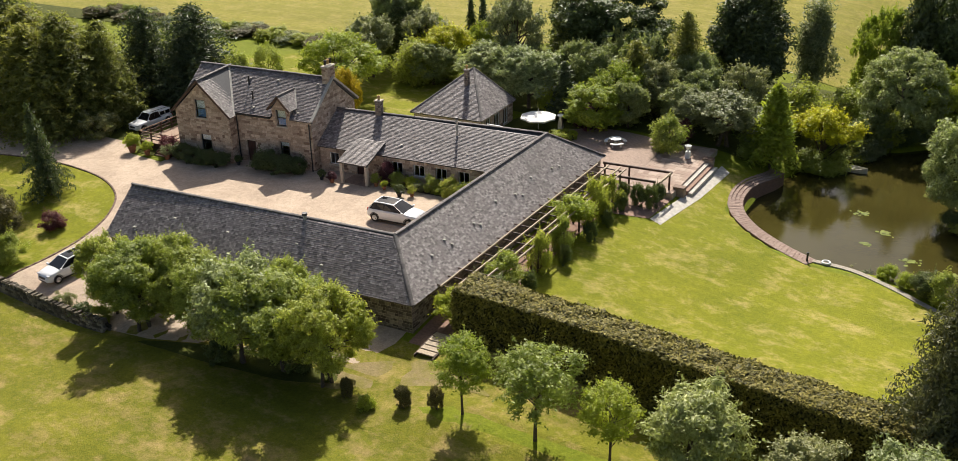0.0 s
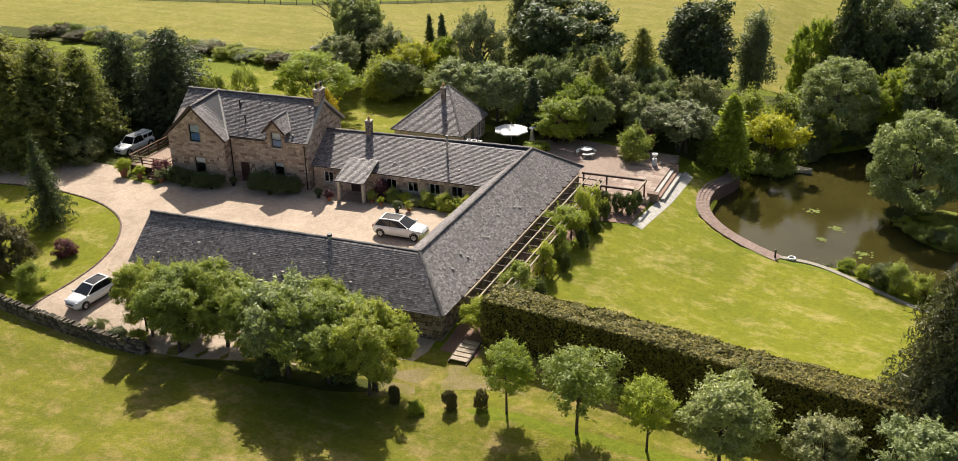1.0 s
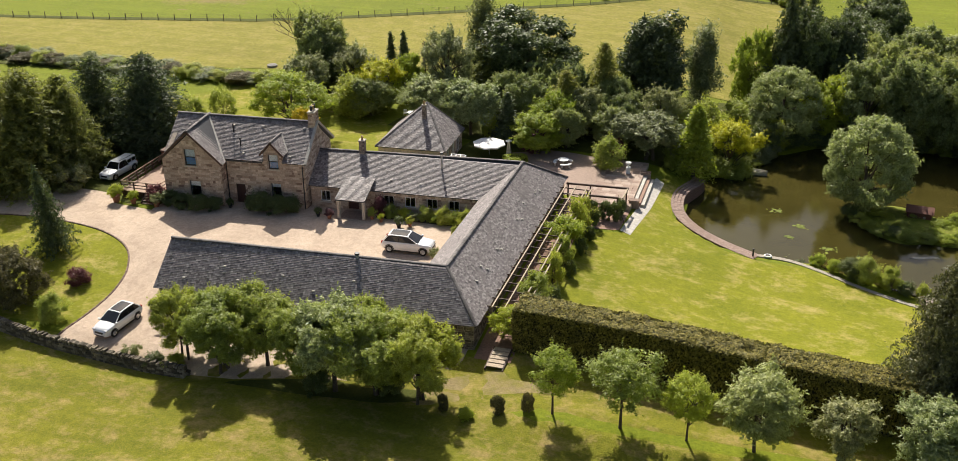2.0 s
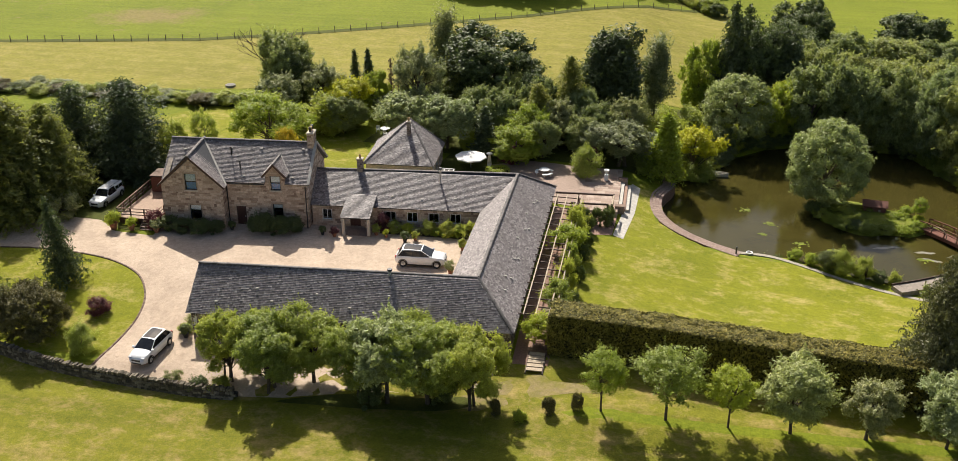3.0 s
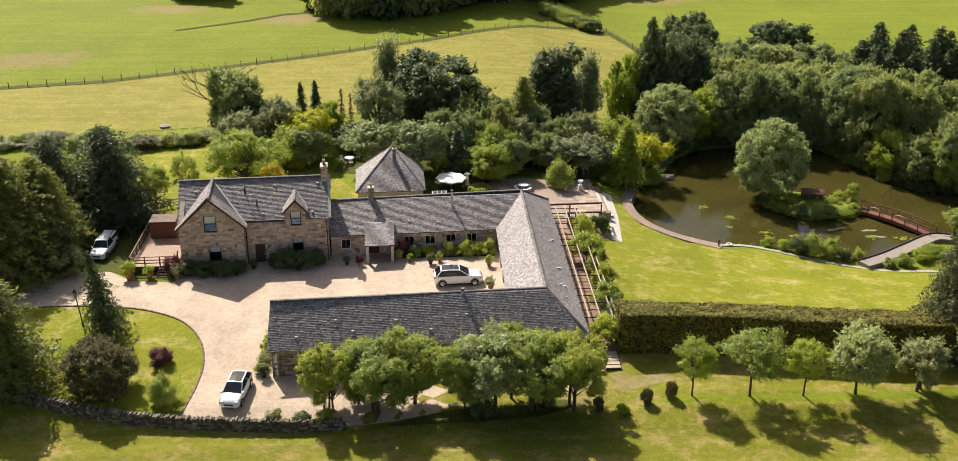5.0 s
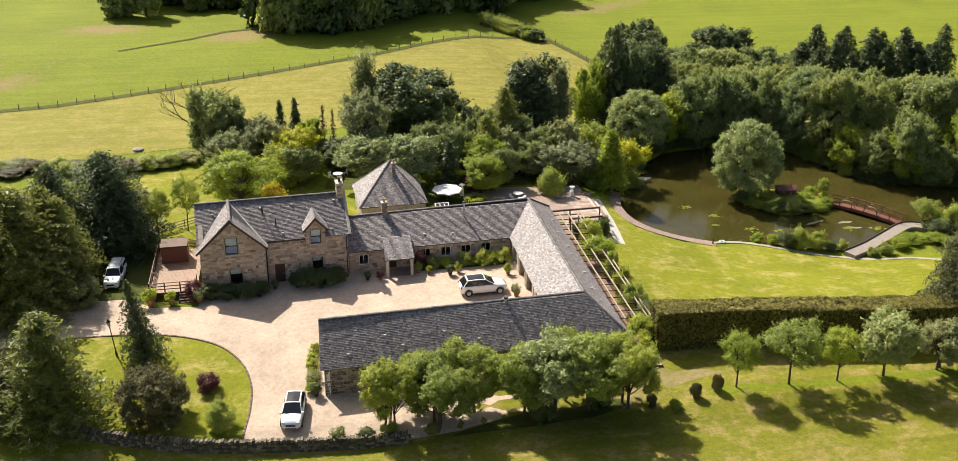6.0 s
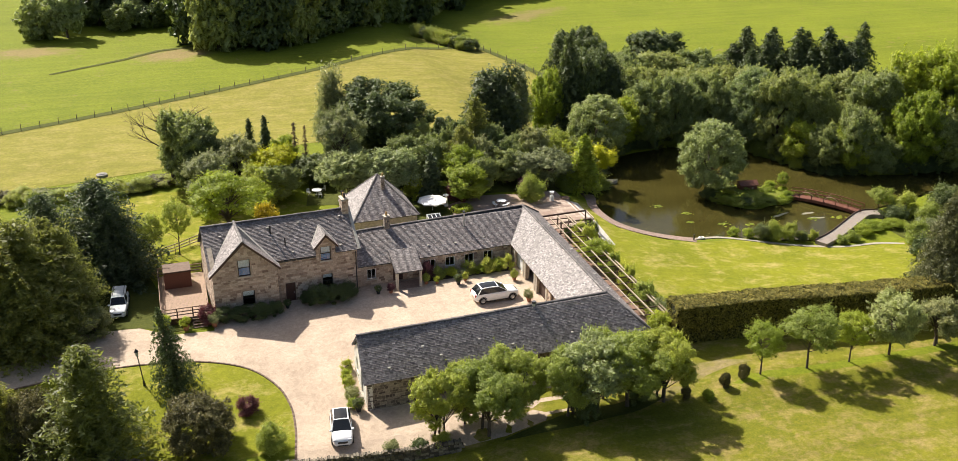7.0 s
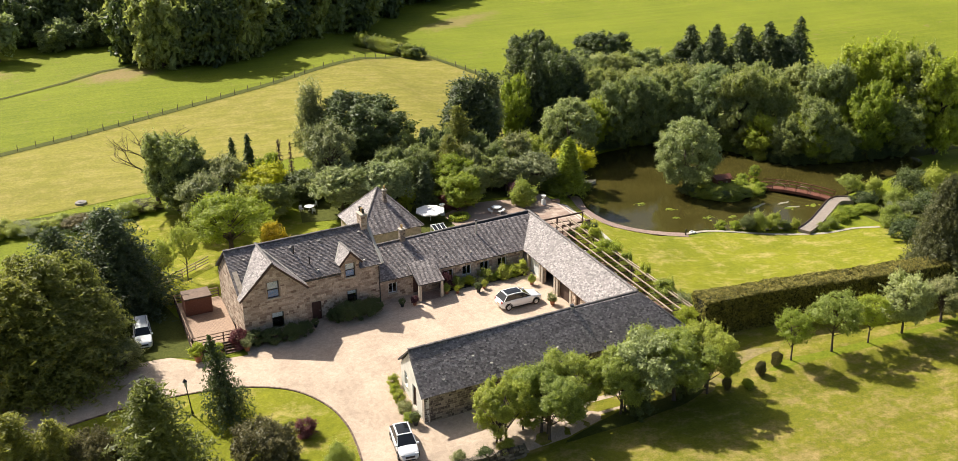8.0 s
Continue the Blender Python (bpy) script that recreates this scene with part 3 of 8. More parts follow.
# pond walk: brick path with a retaining face, pale grit path, path to the bridge
def strip(name, inner, outer, top, bottom, mat, label, category, lift=0.0, courses=0):
    """A raised walk between two lines, with faces down to the given depth."""
    bm = bmesh.new()
    n = len(inner)
    ti = [bm.verts.new((x, y, top(x, y))) for x, y in inner]
    to = [bm.verts.new((x, y, top(x, y))) for x, y in outer]
    bi = [bm.verts.new((x, y, bottom)) for x, y in inner]
    bo = [bm.verts.new((x, y, bottom)) for x, y in outer]
    for k in range(n - 1):
        bm.faces.new((ti[k], ti[k + 1], to[k + 1], to[k]))
        bm.faces.new((ti[k], bi[k], bi[k + 1], ti[k + 1]))
        bm.faces.new((to[k + 1], bo[k + 1], bo[k], to[k]))
    bm.faces.new((ti[0], to[0], bo[0], bi[0]))
    bm.faces.new((ti[-1], bi[-1], bo[-1], to[-1]))
    bmesh.ops.recalc_face_normals(bm, faces=bm.faces)
    return tagged(mesh_object(name, bm, mat), label, category, kind="structure")


WALK_IN = smooth_line([(18.0, 44.8), (17.7, 43.1), (16.5, 39.6), (16.4, 36.0), (17.2, 33.3), (19.1, 30.9), (22.3, 28.7), (25.5, 27.1)], 6)
WALK_OUT = offset_line(WALK_IN, -1.55)
strip("pond_walk_bed", WALK_IN, WALK_OUT, lambda x, y: slope_z(x, y) + 0.0, -6.0, M_BRICKPATH, "retaining edge under the pond walk", "pond edge")
GRIT = smooth_line([(25.2, 26.6), (28.4, 26.6), (32.0, 25.1), (35.5, 23.1), (39.7, 21.3), (44.1, 19.9), (48.8, 19.6), (52.2, 18.3)], 5)
strip("grit_path", GRIT, offset_line(GRIT, 0.55), lambda x, y: slope_z(x, y) + 0.06, -5.2, M_WHITEGRAVEL, "pale grit path along the pond shore", "path")

# an old ditch line in the far pasture
draped("ditch_line", [(-62, 125.6), (-58.8, 127.4), (-48.6, 133.8), (-41.3, 140.2), (-32.3, 143.1), (-32.5, 144.3), (-41.8, 141.5), (-49.0, 134.9), (-59.0, 128.3), (-62.2, 126.4)], M_ROUGH, 0.08, 4.0, "dark old ditch line across the pasture", "grass patch")
# dark grass sheet whose colour deepens the shade below the steading trees
draped("tree_shade_floor", smooth_line([(-15.0, -12.6), (-11.2, -11.4), (-6.6, -10.2), (-3.4, -10.4), (0.6, -9.6), (1.6, -10.6), (-1.5, -12.0), (-5.0, -12.4), (-9.0, -12.8)], 4, True), M_ROUGH, 0.05, 1.5, "rank grass darkened as shade under the steading trees", "undergrowth")
# rough ground at the track end; its dark colour also stands for conifer shade
draped("shaded_track_end", smooth_line([(-46.0, 15.8), (-42.6, 14.0), (-40.0, 14.8), (-40.4, 19.0), (-43.6, 24.0), (-45.2, 29.0), (-50.0, 30.5), (-54.0, 27.0), (-54.5, 19.0), (-52.0, 16.2)], 4, True), M_ROUGH, 0.045, 1.5, "rough grass and earth at the track end, darkened as tree shade", "undergrowth")
draped("garden_bed", smooth_line([(-11.0, 30.5), (-5.4, 30.6), (-5.2, 40.5), (-1.0, 41.5), (-1.0, 44.5), (-11.2, 44.5)], 3, True), M_ROUGH, 0.055, 1.5, "dark planted bed beside the terrace", "flower bed")
draped("garden_paving", [(-5.6, 30.6), (6.2, 30.2), (6.2, 42.9), (-1.2, 42.9), (-5.6, 40.6)], M_PAVING, 0.06, 1.5, "brown paving running on from the terrace", "terrace")

# ---------------------------------------------------------------- buildings
def slope_frame(a, b, d):
    """Axes of a roof slope: along the eave a-b, and up the slope towards d."""
    u = (b - a).normalized()
    n = u.cross(d - a).normalized()
    if n.z < 0:
        n = -n
    v = n.cross(u)
    return u, (v if v.z > 0 else -v), n


def roof_slope(parent, a, b, c, d, course=0.165, width=0.23, seed=1, label=""):
    """A slated slope: eave a-b, upper edge d-c. A board below and slates in staggered courses."""
    a, b, c, d = (Vector(p) for p in (a, b, c, d))
    u, v, n = slope_frame(a, b, d)
    bm = bmesh.new()
    pts = [a, b, c, d] if (c - d).length > 0.05 else [a, b, c]
    top = [bm.verts.new(p - n * 0.02) for p in pts]
    bot = [bm.verts.new(p - n * 0.14) for p in pts]
    bm.faces.new(top)
    bm.faces.new(bot[::-1])
    for k in range(len(pts)):
        bm.faces.new((top[k], bot[k], bot[(k + 1) % len(pts)], top[(k + 1) % len(pts)]))
    bmesh.ops.recalc_face_normals(bm, faces=bm.faces)
    deck = part("roof_board", bm, M_LEAD, parent)
    rnd = random.Random(seed)
    h = (d - a).dot(v)
    ul = lambda s: (d - a).dot(u) * s
    ur = lambda s: (b - a).dot(u) + ((c - a).dot(u) - (b - a).dot(u)) * s
    verts, faces = [], []
    rows = max(2, round(h / course))
    for j in range(rows):
        s0, s1 = j / rows, min(1.0, (j + 1.25) / rows)
        l0, r0, l1, r1 = ul(s0), ur(s0), ul(s1), ur(s1)
        lo, hi = min(l0, l1), max(r0, r1)
        x = lo - width * (0.5 if j % 2 else 0.0) - rnd.uniform(0, 0.1)
        sag = rnd.uniform(-0.001, 0.001)
        while x < hi:
            w = width * rnd.uniform(0.75, 1.3)
            q = []
            for s, ll, rr, lift in ((s0, l0, r0, 0.043), (s1, l1, r1, 0.002)):
                xa, xb = min(max(x, ll), rr), min(max(x + w - 0.008, ll), rr)
                q.append((xa, xb, s, lift))
            x += w
            if q[0][1] - q[0][0] < 0.02 and q[1][1] - q[1][0] < 0.02:
                continue
            k = len(verts)
            jit = rnd.uniform(-0.005, 0.006) + sag
            drop = rnd.uniform(-0.016, 0.022)
            for xa, xb, s, lift in q:
                for xx in (xa, xb):
                    p = a + u * xx + v * (s * h - (drop if lift > 0.01 else 0)) + n * (lift + (jit if lift > 0.01 else 0))
                    verts.append(p)
            for xx in q[0][:2]:
                verts.append(a + u * xx + v * (s0 * h - drop) - n * 0.005)
            faces += [(k, k + 1, k + 3, k + 2), (k + 4, k + 5, k + 1, k)]
    ob = from_arrays("slates", verts, faces, M_SLATE, deck)
    ob["kind"] = "stuff"
    return deck


def ridge_run(parent, a, b, size=0.16, name="ridge_tiles"):
    """Half-round ridge or hip tiles laid end to end."""
    a, b = Vector(a), Vector(b)
    n = max(2, round((b - a).length / 0.45))
    verts, faces = [], []
    d = (b - a) / n
    side = d.cross(Vector((0, 0, 1))).normalized()
    up = side.cross(d).normalized()
    rnd = random.Random(n)
    for k in range(n):
        p0, p1 = a + d * k, a + d * (k + 0.97)
        lift = rnd.uniform(0.0, 0.02)
        base = len(verts)
        for p, g in ((p0, 1.0), (p1, 0.9)):
            for t in range(6):
                an = math.pi * t / 5
                verts.append(p + side * math.cos(an) * size * 1.15 * g + up * (math.sin(an) * size * 0.75 * g - 0.02 + lift))
        for t in range(5):
            faces.append((base + t, base + t + 1, base + 7 + t, base + 6 + t))
        faces.append(tuple(base + t for t in range(6)))
        faces.append(tuple(base + 11 - t for t in range(6)))
    ob = from_arrays(name, verts, faces, M_RIDGE, parent)
    return ob


def wall(parent, a, b, z0, z1, thick, openings=(), gable=None, mat=None, blocks=None, block_size=(0.5, 0.26), seed=3, name="wall", quoins=(True, True)):
    """A wall whose outer face runs from a to b (outside on the right hand going a to b), with real openings (u0, u1, z0, z1).
    gable: (u of apex, z of apex). blocks: the material of its facing stones."""
    a, b = Vector((*a, 0)), Vector((*b, 0))
    L = (b - a).length
    u = (b - a).normalized()
    out = Vector((u.y, -u.x, 0))
    bm = bmesh.new()
    us = sorted({0, L} | {o[k] for o in openings for k in (0, 1)})
    zs = sorted({z0, z1} | {o[k] for o in openings for k in (2, 3) if o[k] < z1})
    m = Matrix.Translation(a) @ Matrix(((u.x, -out.x, 0, 0), (u.y, -out.y, 0, 0), (0, 0, 1, 0), (0, 0, 0, 1)))
    for u0, u1 in zip(us, us[1:]):
        for q0, q1 in zip(zs, zs[1:]):
            uc, zc = (u0 + u1) / 2, (q0 + q1) / 2
            if not any(o[0] < uc < o[1] and o[2] < zc < o[3] for o in openings):
                add_box(bm, u0, u1, 0, thick, q0, q1, m)
    if gable:
        g, gt = gable
        high = [o for o in openings if o[3] > z1 + 0.01]
        outlines = [[(0, z1), (L, z1), (g, gt)]]
        if high:
            p, q, top = high[0][0], high[0][1], high[0][3]
            zp, zq = z1 + (gt - z1) * p / g, z1 + (gt - z1) * (L - q) / (L - g)
            outlines = [[(0, z1), (p, z1), (p, zp)], [(q, z1), (L, z1), (q, zq)], [(p, top), (q, top), (q, zq), (g, gt), (p, zp)]]
        for line in outlines:
            front = [bm.verts.new(m @ Vector((x, 0, z))) for x, z in line]
            rear = [bm.verts.new(m @ Vector((x, thick, z))) for x, z in line]
            bm.faces.new(front)
            bm.faces.new(rear[::-1])
            for k in range(len(line)):
                j = (k + 1) % len(line)
                bm.faces.new((front[k], rear[k], rear[j], front[j]))
    bmesh.ops.remove_doubles(bm, verts=bm.verts, dist=0.0005)
    bmesh.ops.recalc_face_normals(bm, faces=bm.faces)
    w = part(name, bm, mat or M_MORTAR, parent)
    if blocks:
        rnd = random.Random(seed)
        verts, faces = [], []
        zt = gable[1] if gable else z1
        z = z0
        while z < zt - 0.05:
            hh = min(block_size[1] * rnd.uniform(0.75, 1.3), zt - z)
            lo, hi = 0.0, L
            if z + hh > z1 + 0.01 and gable:
                f = (z + hh - z1) / (gable[1] - z1)
                lo, hi = gable[0] * f, L + (gable[0] - L) * f
            x = lo
            first = True
            while x < hi - 0.03:
                ww = block_size[0] * rnd.uniform(0.5, 1.6)
                if first and z < z1:
                    ww = block_size[0] * (1.5 if round(z / block_size[1]) % 2 else 0.8)
                first = False
                x1 = min(x + ww, hi)
                if hi - x1 < 0.12:
                    x1 = hi
                cut = [(x, x1)]
                for o in openings:
                    if o[2] < z + hh - 0.04 and o[3] > z + 0.04:
                        nxt = []
                        for p, q in cut:
                            if q <= o[0] or p >= o[1]:
                                nxt.append((p, q))
                            else:
                                if p < o[0] - 0.03:
                                    nxt.append((p, o[0]))
                                if q > o[1] + 0.03:
                                    nxt.append((o[1], q))
                        cut = nxt
                for p, q in cut:
                    pr = rnd.uniform(0.008, 0.03)
                    g = 0.012
                    k = len(verts)
                    for yy in (0.0, -pr):
                        e = g if yy == 0 else g + 0.008
                        for xx, zz in ((p + e, z + e), (q - e, z + e), (q - e, z + hh - e), (p + e, z + hh - e)):
                            verts.append(m @ Vector((xx, yy, zz)))
                    faces += [(k + 4, k + 5, k + 6, k + 7), (k, k + 1, k + 5, k + 4), (k + 1, k + 2, k + 6, k + 5), (k + 2, k + 3, k + 7, k + 6), (k + 3, k, k + 4, k + 7)]
                x = x1
            z += hh
        s = from_arrays("facing_stones", verts, faces, blocks, w)
        s["kind"] = "stuff"
    return w, m, thick


def window(parent, m, u0, u1, z0, z1, thick=0.5, blind=0.0, curtain=False, frame_mat=None, bars=(1, 1), name="window", sill=True, lintel=True):
    """A sash window set into an opening: frame, panes, stone margins, and a blind if it is drawn."""
    fm = frame_mat or M_WHITE
    w, dep = 0.08, 0.10
    bm = bmesh.new()
    add_box(bm, u0, u0 + w, dep, dep + 0.08, z0, z1)
    add_box(bm, u1 - w, u1, dep, dep + 0.08, z0, z1)
    add_box(bm, u0 + w, u1 - w, dep, dep + 0.08, z0, z0 + w)
    add_box(bm, u0 + w, u1 - w, dep, dep + 0.08, z1 - w, z1)
    cols, rows = bars
    for k in range(1, cols + 1):
        if cols > 0 and k < cols:
            x = u0 + (u1 - u0) * k / cols
            add_box(bm, x - 0.03, x + 0.03, dep + 0.003, dep + 0.075, z0 + w, z1 - w)
    for k in range(1, rows + 1):
        z = z0 + (z1 - z0) * k / (rows + 1)
        add_box(bm, u0 + w, u1 - w, dep - 0.01, dep + 0.07, z - 0.035, z + 0.035)
    f = part("window_frame", bm, fm, parent)
    f.matrix_local = m
    g = part("pane", box(u0 + w, u1 - w, dep + 0.03, dep + 0.045, z0 + w, z1 - w), M_GLASS, f)
    g.visible_shadow = False
    if blind:
        part("blind", box(u0 + w, u1 - w, dep + 0.10, dep + 0.115, z1 - (z1 - z0) * blind, z1 - 0.02), M_BLIND, f)
    # added blue sheet behind the lower panes, coloured as reflected sky
    if curtain:
        part("curtain", box(u0 + w, u1 - w, dep + 0.12, dep + 0.13, z0 + 0.03, z1 - (z1 - z0) * blind + 0.05), M_BLUE, f)
    back = part("dim_room", box(u0 - 0.3, u1 + 0.3, thick + 1.2, thick + 1.25, z0 - 0.4, z1 + 0.3), M_INSIDE, f)
    if sill:
        part("window_sill", box(u0 - 0.12, u1 + 0.12, -0.07, dep, z0 - 0.16, z0 - 0.003, 0.012), M_PALE_STONE, f)
    if lintel:
        part("lintel", box(u0 - 0.16, u1 + 0.16, -0.045, dep, z1 + 0.003, z1 + 0.24, 0.012), M_JAMB, f)
        part("jamb_stone", box(u0 - 0.16, u0 - 0.002, -0.04, dep, z0, z1, 0.012), M_JAMB, f)
        part("jamb_stone", box(u1 + 0.002, u1 + 0.16, -0.04, dep, z0, z1, 0.012), M_JAMB, f)
    return f


def door(parent, m, u0, u1, z0, z1, mat, glazed=False):
    d = part("door", box(u0 + 0.06, u1 - 0.06, 0.18, 0.25, z0 + 0.02, z1 - 0.06, 0.01), mat, parent)
    d.matrix_local = m
    for k in range(4):
        x = u0 + 0.1 + (u1 - u0 - 0.2) * k / 4
        part("door_board", box(x + 0.008, x + (u1 - u0 - 0.2) / 4 - 0.008, 0.165, 0.1785, z0 + 0.06, z1 - 0.1), mat, d)
    bm = bmesh.new()
    add_box(bm, u0, u0 + 0.06, 0.12, 0.26, z0, z1)
    add_box(bm, u1 - 0.06, u1, 0.12, 0.26, z0, z1)
    add_box(bm, u0 + 0.06, u1 - 0.06, 0.12, 0.26, z1 - 0.06, z1)
    part("door_frame", bm, M_DARKWOOD, d)
    part("handle", box(u1 - 0.2, u1 - 0.15, 0.11, 0.162, z0 + 0.95, z0 + 1.12), M_ALLOY, d)
    part("threshold", box(u0 - 0.2, u1 + 0.2, -0.35, 0.11, z0 - 0.3, z0 + 0.02, 0.02), M_PALE_STONE, d)
    return d


def chimney(parent, x, y, z0, z1, w, d, pots, rot=0.0, stone=None):
    m = pose(x, y, 0, 0, 0, rot)
    bm = bmesh.new()
    add_box(bm, -w / 2, w / 2, -d / 2, d / 2, z0, z1)
    c = part("chimney", bm, M_MORTAR, parent)
    c.matrix_local = m
    rnd = random.Random(int(x * 10))
    verts, faces = [], []
    for (ax, ay, bx, by) in ((-w / 2, -d / 2, w / 2, -d / 2), (w / 2, -d / 2, w / 2, d / 2), (w / 2, d / 2, -w / 2, d / 2), (-w / 2, d / 2, -w / 2, -d / 2)):
        a, b = Vector((ax, ay, 0)), Vector((bx, by, 0))
        L = (b - a).length
        u = (b - a) / L
        o = Vector((u.y, -u.x, 0))
        z = z0
        while z < z1 - 0.02:
            hh = min(0.24, z1 - z)
            t = 0.0
            while t < L - 0.02:
                q = min(L, t + rnd.uniform(0.25, 0.55))
                k = len(verts)
                for e, pr in ((0.01, 0.0), (0.018, rnd.uniform(0.012, 0.025))):
                    for tt, zz in ((t + e, z + e), (q - e, z + e), (q - e, z + hh - e), (t + e, z + hh - e)):
                        verts.append(a + u * tt + o * pr + Vector((0, 0, zz)))
                faces += [(k + 4, k + 5, k + 6, k + 7), (k, k + 1, k + 5, k + 4), (k + 1, k + 2, k + 6, k + 5), (k + 2, k + 3, k + 7, k + 6), (k + 3, k, k + 4, k + 7)]
                t = q
            z += hh
    from_arrays("chimney_stones", verts, faces, stone or M_STONE, c)["kind"] = "stuff"
    part("cope", box(-w / 2 - 0.08, w / 2 + 0.08, -d / 2 - 0.08, d / 2 + 0.08, z1, z1 + 0.14, 0.03), M_PALE_STONE, c)
    for k in range(pots):
        px = (k - (pots - 1) / 2) * 0.42
        p = part("chimney_pot", lathe([(0.13, 0), (0.12, 0.3), (0.15, 0.34), (0.15, 0.42), (0.10, 0.42), (0.10, 0.3)], 12), M_GOLDPOT if k % 2 == 0 else M_TERRACOTTA, c)
        p.matrix_local = Matrix.Translation((px, 0, z1 + 0.14))
    return c


# ---- long low range round the courtyard: three slated wings
SRW, SC, NC, NRW = (-26.0, -1.42, 5.02), (0.0, 0.0, 5.16), (0.0, 25.4, 5.16), (-22.6, 22.9, 5.2)
SWE, SEE, NEE, NWE = (-26.1, -5.07, 1.72), (3.85, -3.75, 1.9), (3.92, 30.4, 1.88), (-22.9, 27.4, 1.95)
NSW, INC, ISC, SNW = (-22.1, 18.6, 2.62), (-3.3, 20.15, 2.5), (-3.4, 3.35, 2.46), (-25.9, 2.0, 2.3)
RANGE = thing("courtyard_range", "long low stone steading with slate roofs round the courtyard", "outbuilding")
roof_slope(RANGE, SWE, SEE, SC, SRW, seed=1)
roof_slope(RANGE, SEE, NEE, NC, SC, seed=2)
roof_slope(RANGE, NEE, NWE, NRW, NC, seed=3)
roof_slope(RANGE, NSW, INC, NC, NRW, seed=4)
roof_slope(RANGE, INC, ISC, SC, NC, seed=5)
roof_slope(RANGE, ISC, SNW, SRW, SC, seed=6)
for _a, _b in ((SRW, SC), (SC, NC), (NC, NRW)):
    ridge_run(RANGE, Vector(_a) + Vector((0, 0, 0.05)), Vector(_b) + Vector((0, 0, 0.05)))
for _a, _b in ((SC, SEE), (NC, NEE)):
    ridge_run(RANGE, Vector(_a) + Vector((0, 0, 0.05)), Vector(_b) + Vector((0, 0, 0.05)), name="hip_tiles")

# walls
wall(RANGE, (-25.75, -4.72), (3.5, -3.42), -1.9, 1.98, 0.5, blocks=M_RUBBLE, block_size=(0.42, 0.24), seed=11)
wall(RANGE, (3.5, -3.42), (3.57, 30.1), -2.0, 2.05, 0.5, blocks=M_RUBBLE, block_size=(0.42, 0.24), seed=12)
wall(RANGE, (3.57, 30.1), (-22.6, 27.1), -0.8, 2.1, 0.5)
_w, _m, _t = wall(RANGE, (-25.7, 1.7), (-25.75, -4.72), -1.6, 2.0, 0.5, openings=[(1.0, 1.9, 0.2, 1.7), (3.3, 4.3, -0.9, 1.45)], gable=(3.15, 4.85), mat=M_WHITEWASH, name="gable_wall")
window(_w, _m, 1.0, 1.9, 0.2, 1.7, lintel=False)
door(_w, _m, 3.3, 4.3, -0.9, 1.45, M_DARKWOOD)
wall(RANGE, (-3.1, 3.6), (-25.6, 2.3 - 0.6), -0.6, 2.4, 0.5)
# courtyard side of the east wing: open bays between pale piers
_bays = [(1.2, 4.2, 0.0, 2.15), (5.0, 8.0, 0.0, 2.15), (8.8, 11.8, 0.0, 2.15), (13.0, 14.0, 0.0, 2.1)]
_w, _m, _t = wall(RANGE, (-3.05, 20.4), (-3.1, 3.6), -0.5, 2.65, 0.45, openings=_bays, mat=M_MORTAR, blocks=M_STONE, seed=14)
for _u0, _u1, _z0, _z1 in _bays[:3]:
    for _k in (_u0 - 0.28, _u1 - 0.12):
        _p = part("pier", box(_k, _k + 0.4, -0.10, 0.0, 0.0, 2.4, 0.02), M_PALE_STONE, _w)
        _p.matrix_local = _m
for _u0, _u1, _z0, _z1 in (_bays[0], _bays[2]):
    _p = part("garage_door", box(_u0, _u1, 0.3, 0.36, 0.0, 2.15), M_WHITE if _u0 < 2 else M_DARKWOOD, _w)
    _p.matrix_local = _m
door(_w, _m, 13.0, 14.0, 0.0, 2.1, M_DARKWOOD)
# courtyard side of the north wing
_ops = [(1.1, 2.2, 0.75, 2.0), (4.2, 5.4, 0.0, 2.1), (8.2, 9.4, 0.8, 2.0), (10.6, 11.8, 0.8, 2.0), (13.0, 14.2, 0.8, 2.0), (15.4, 16.6, 0.8, 2.0)]
_w, _m, _t = wall(RANGE, (-22.05, 18.98), (-3.1, 20.5), -0.5, 2.7, 0.5, openings=_ops, blocks=M_STONE, seed=15)
for _o in _ops:
    if _o[2] > 0.1:
        window(_w, _m, *_o, bars=(2, 0), lintel=False)
    else:
        door(_w, _m, *_o, M_DOOR)

# stack, flue pipe and roof vents
chimney(RANGE, -17.6, 23.35, 4.2, 6.5, 0.6, 0.6, 1, 6, M_RUBBLE)


def flue(parent, x, y, z0, z1, r=0.11):
    f = part("flue_pipe", tube([(x, y, z0), (x, y, z1)], r, 10), M_CONCRETE, parent)
    part("cowl", tube([(x, y, z1 + 0.02), (x, y, z1 + 0.2)], r * 1.5, 10), M_LEAD, f)
    part("flashing", tube([(x, y, z0), (x, y, z0 + 0.25)], [r * 2.2, r * 1.2], 10), M_CONCRETE, f)


flue(RANGE, -8.3, 22.9, 4.0, 6.1)
flue(RANGE, -8.0, -0.62, 4.3, 5.42, 0.15)


def on_slope(a, b, c, d, s, t):
    a, b, c, d = (Vector(p) for p in (a, b, c, d))
    return (a.lerp(b, s)).lerp(d.lerp(c, s), t)


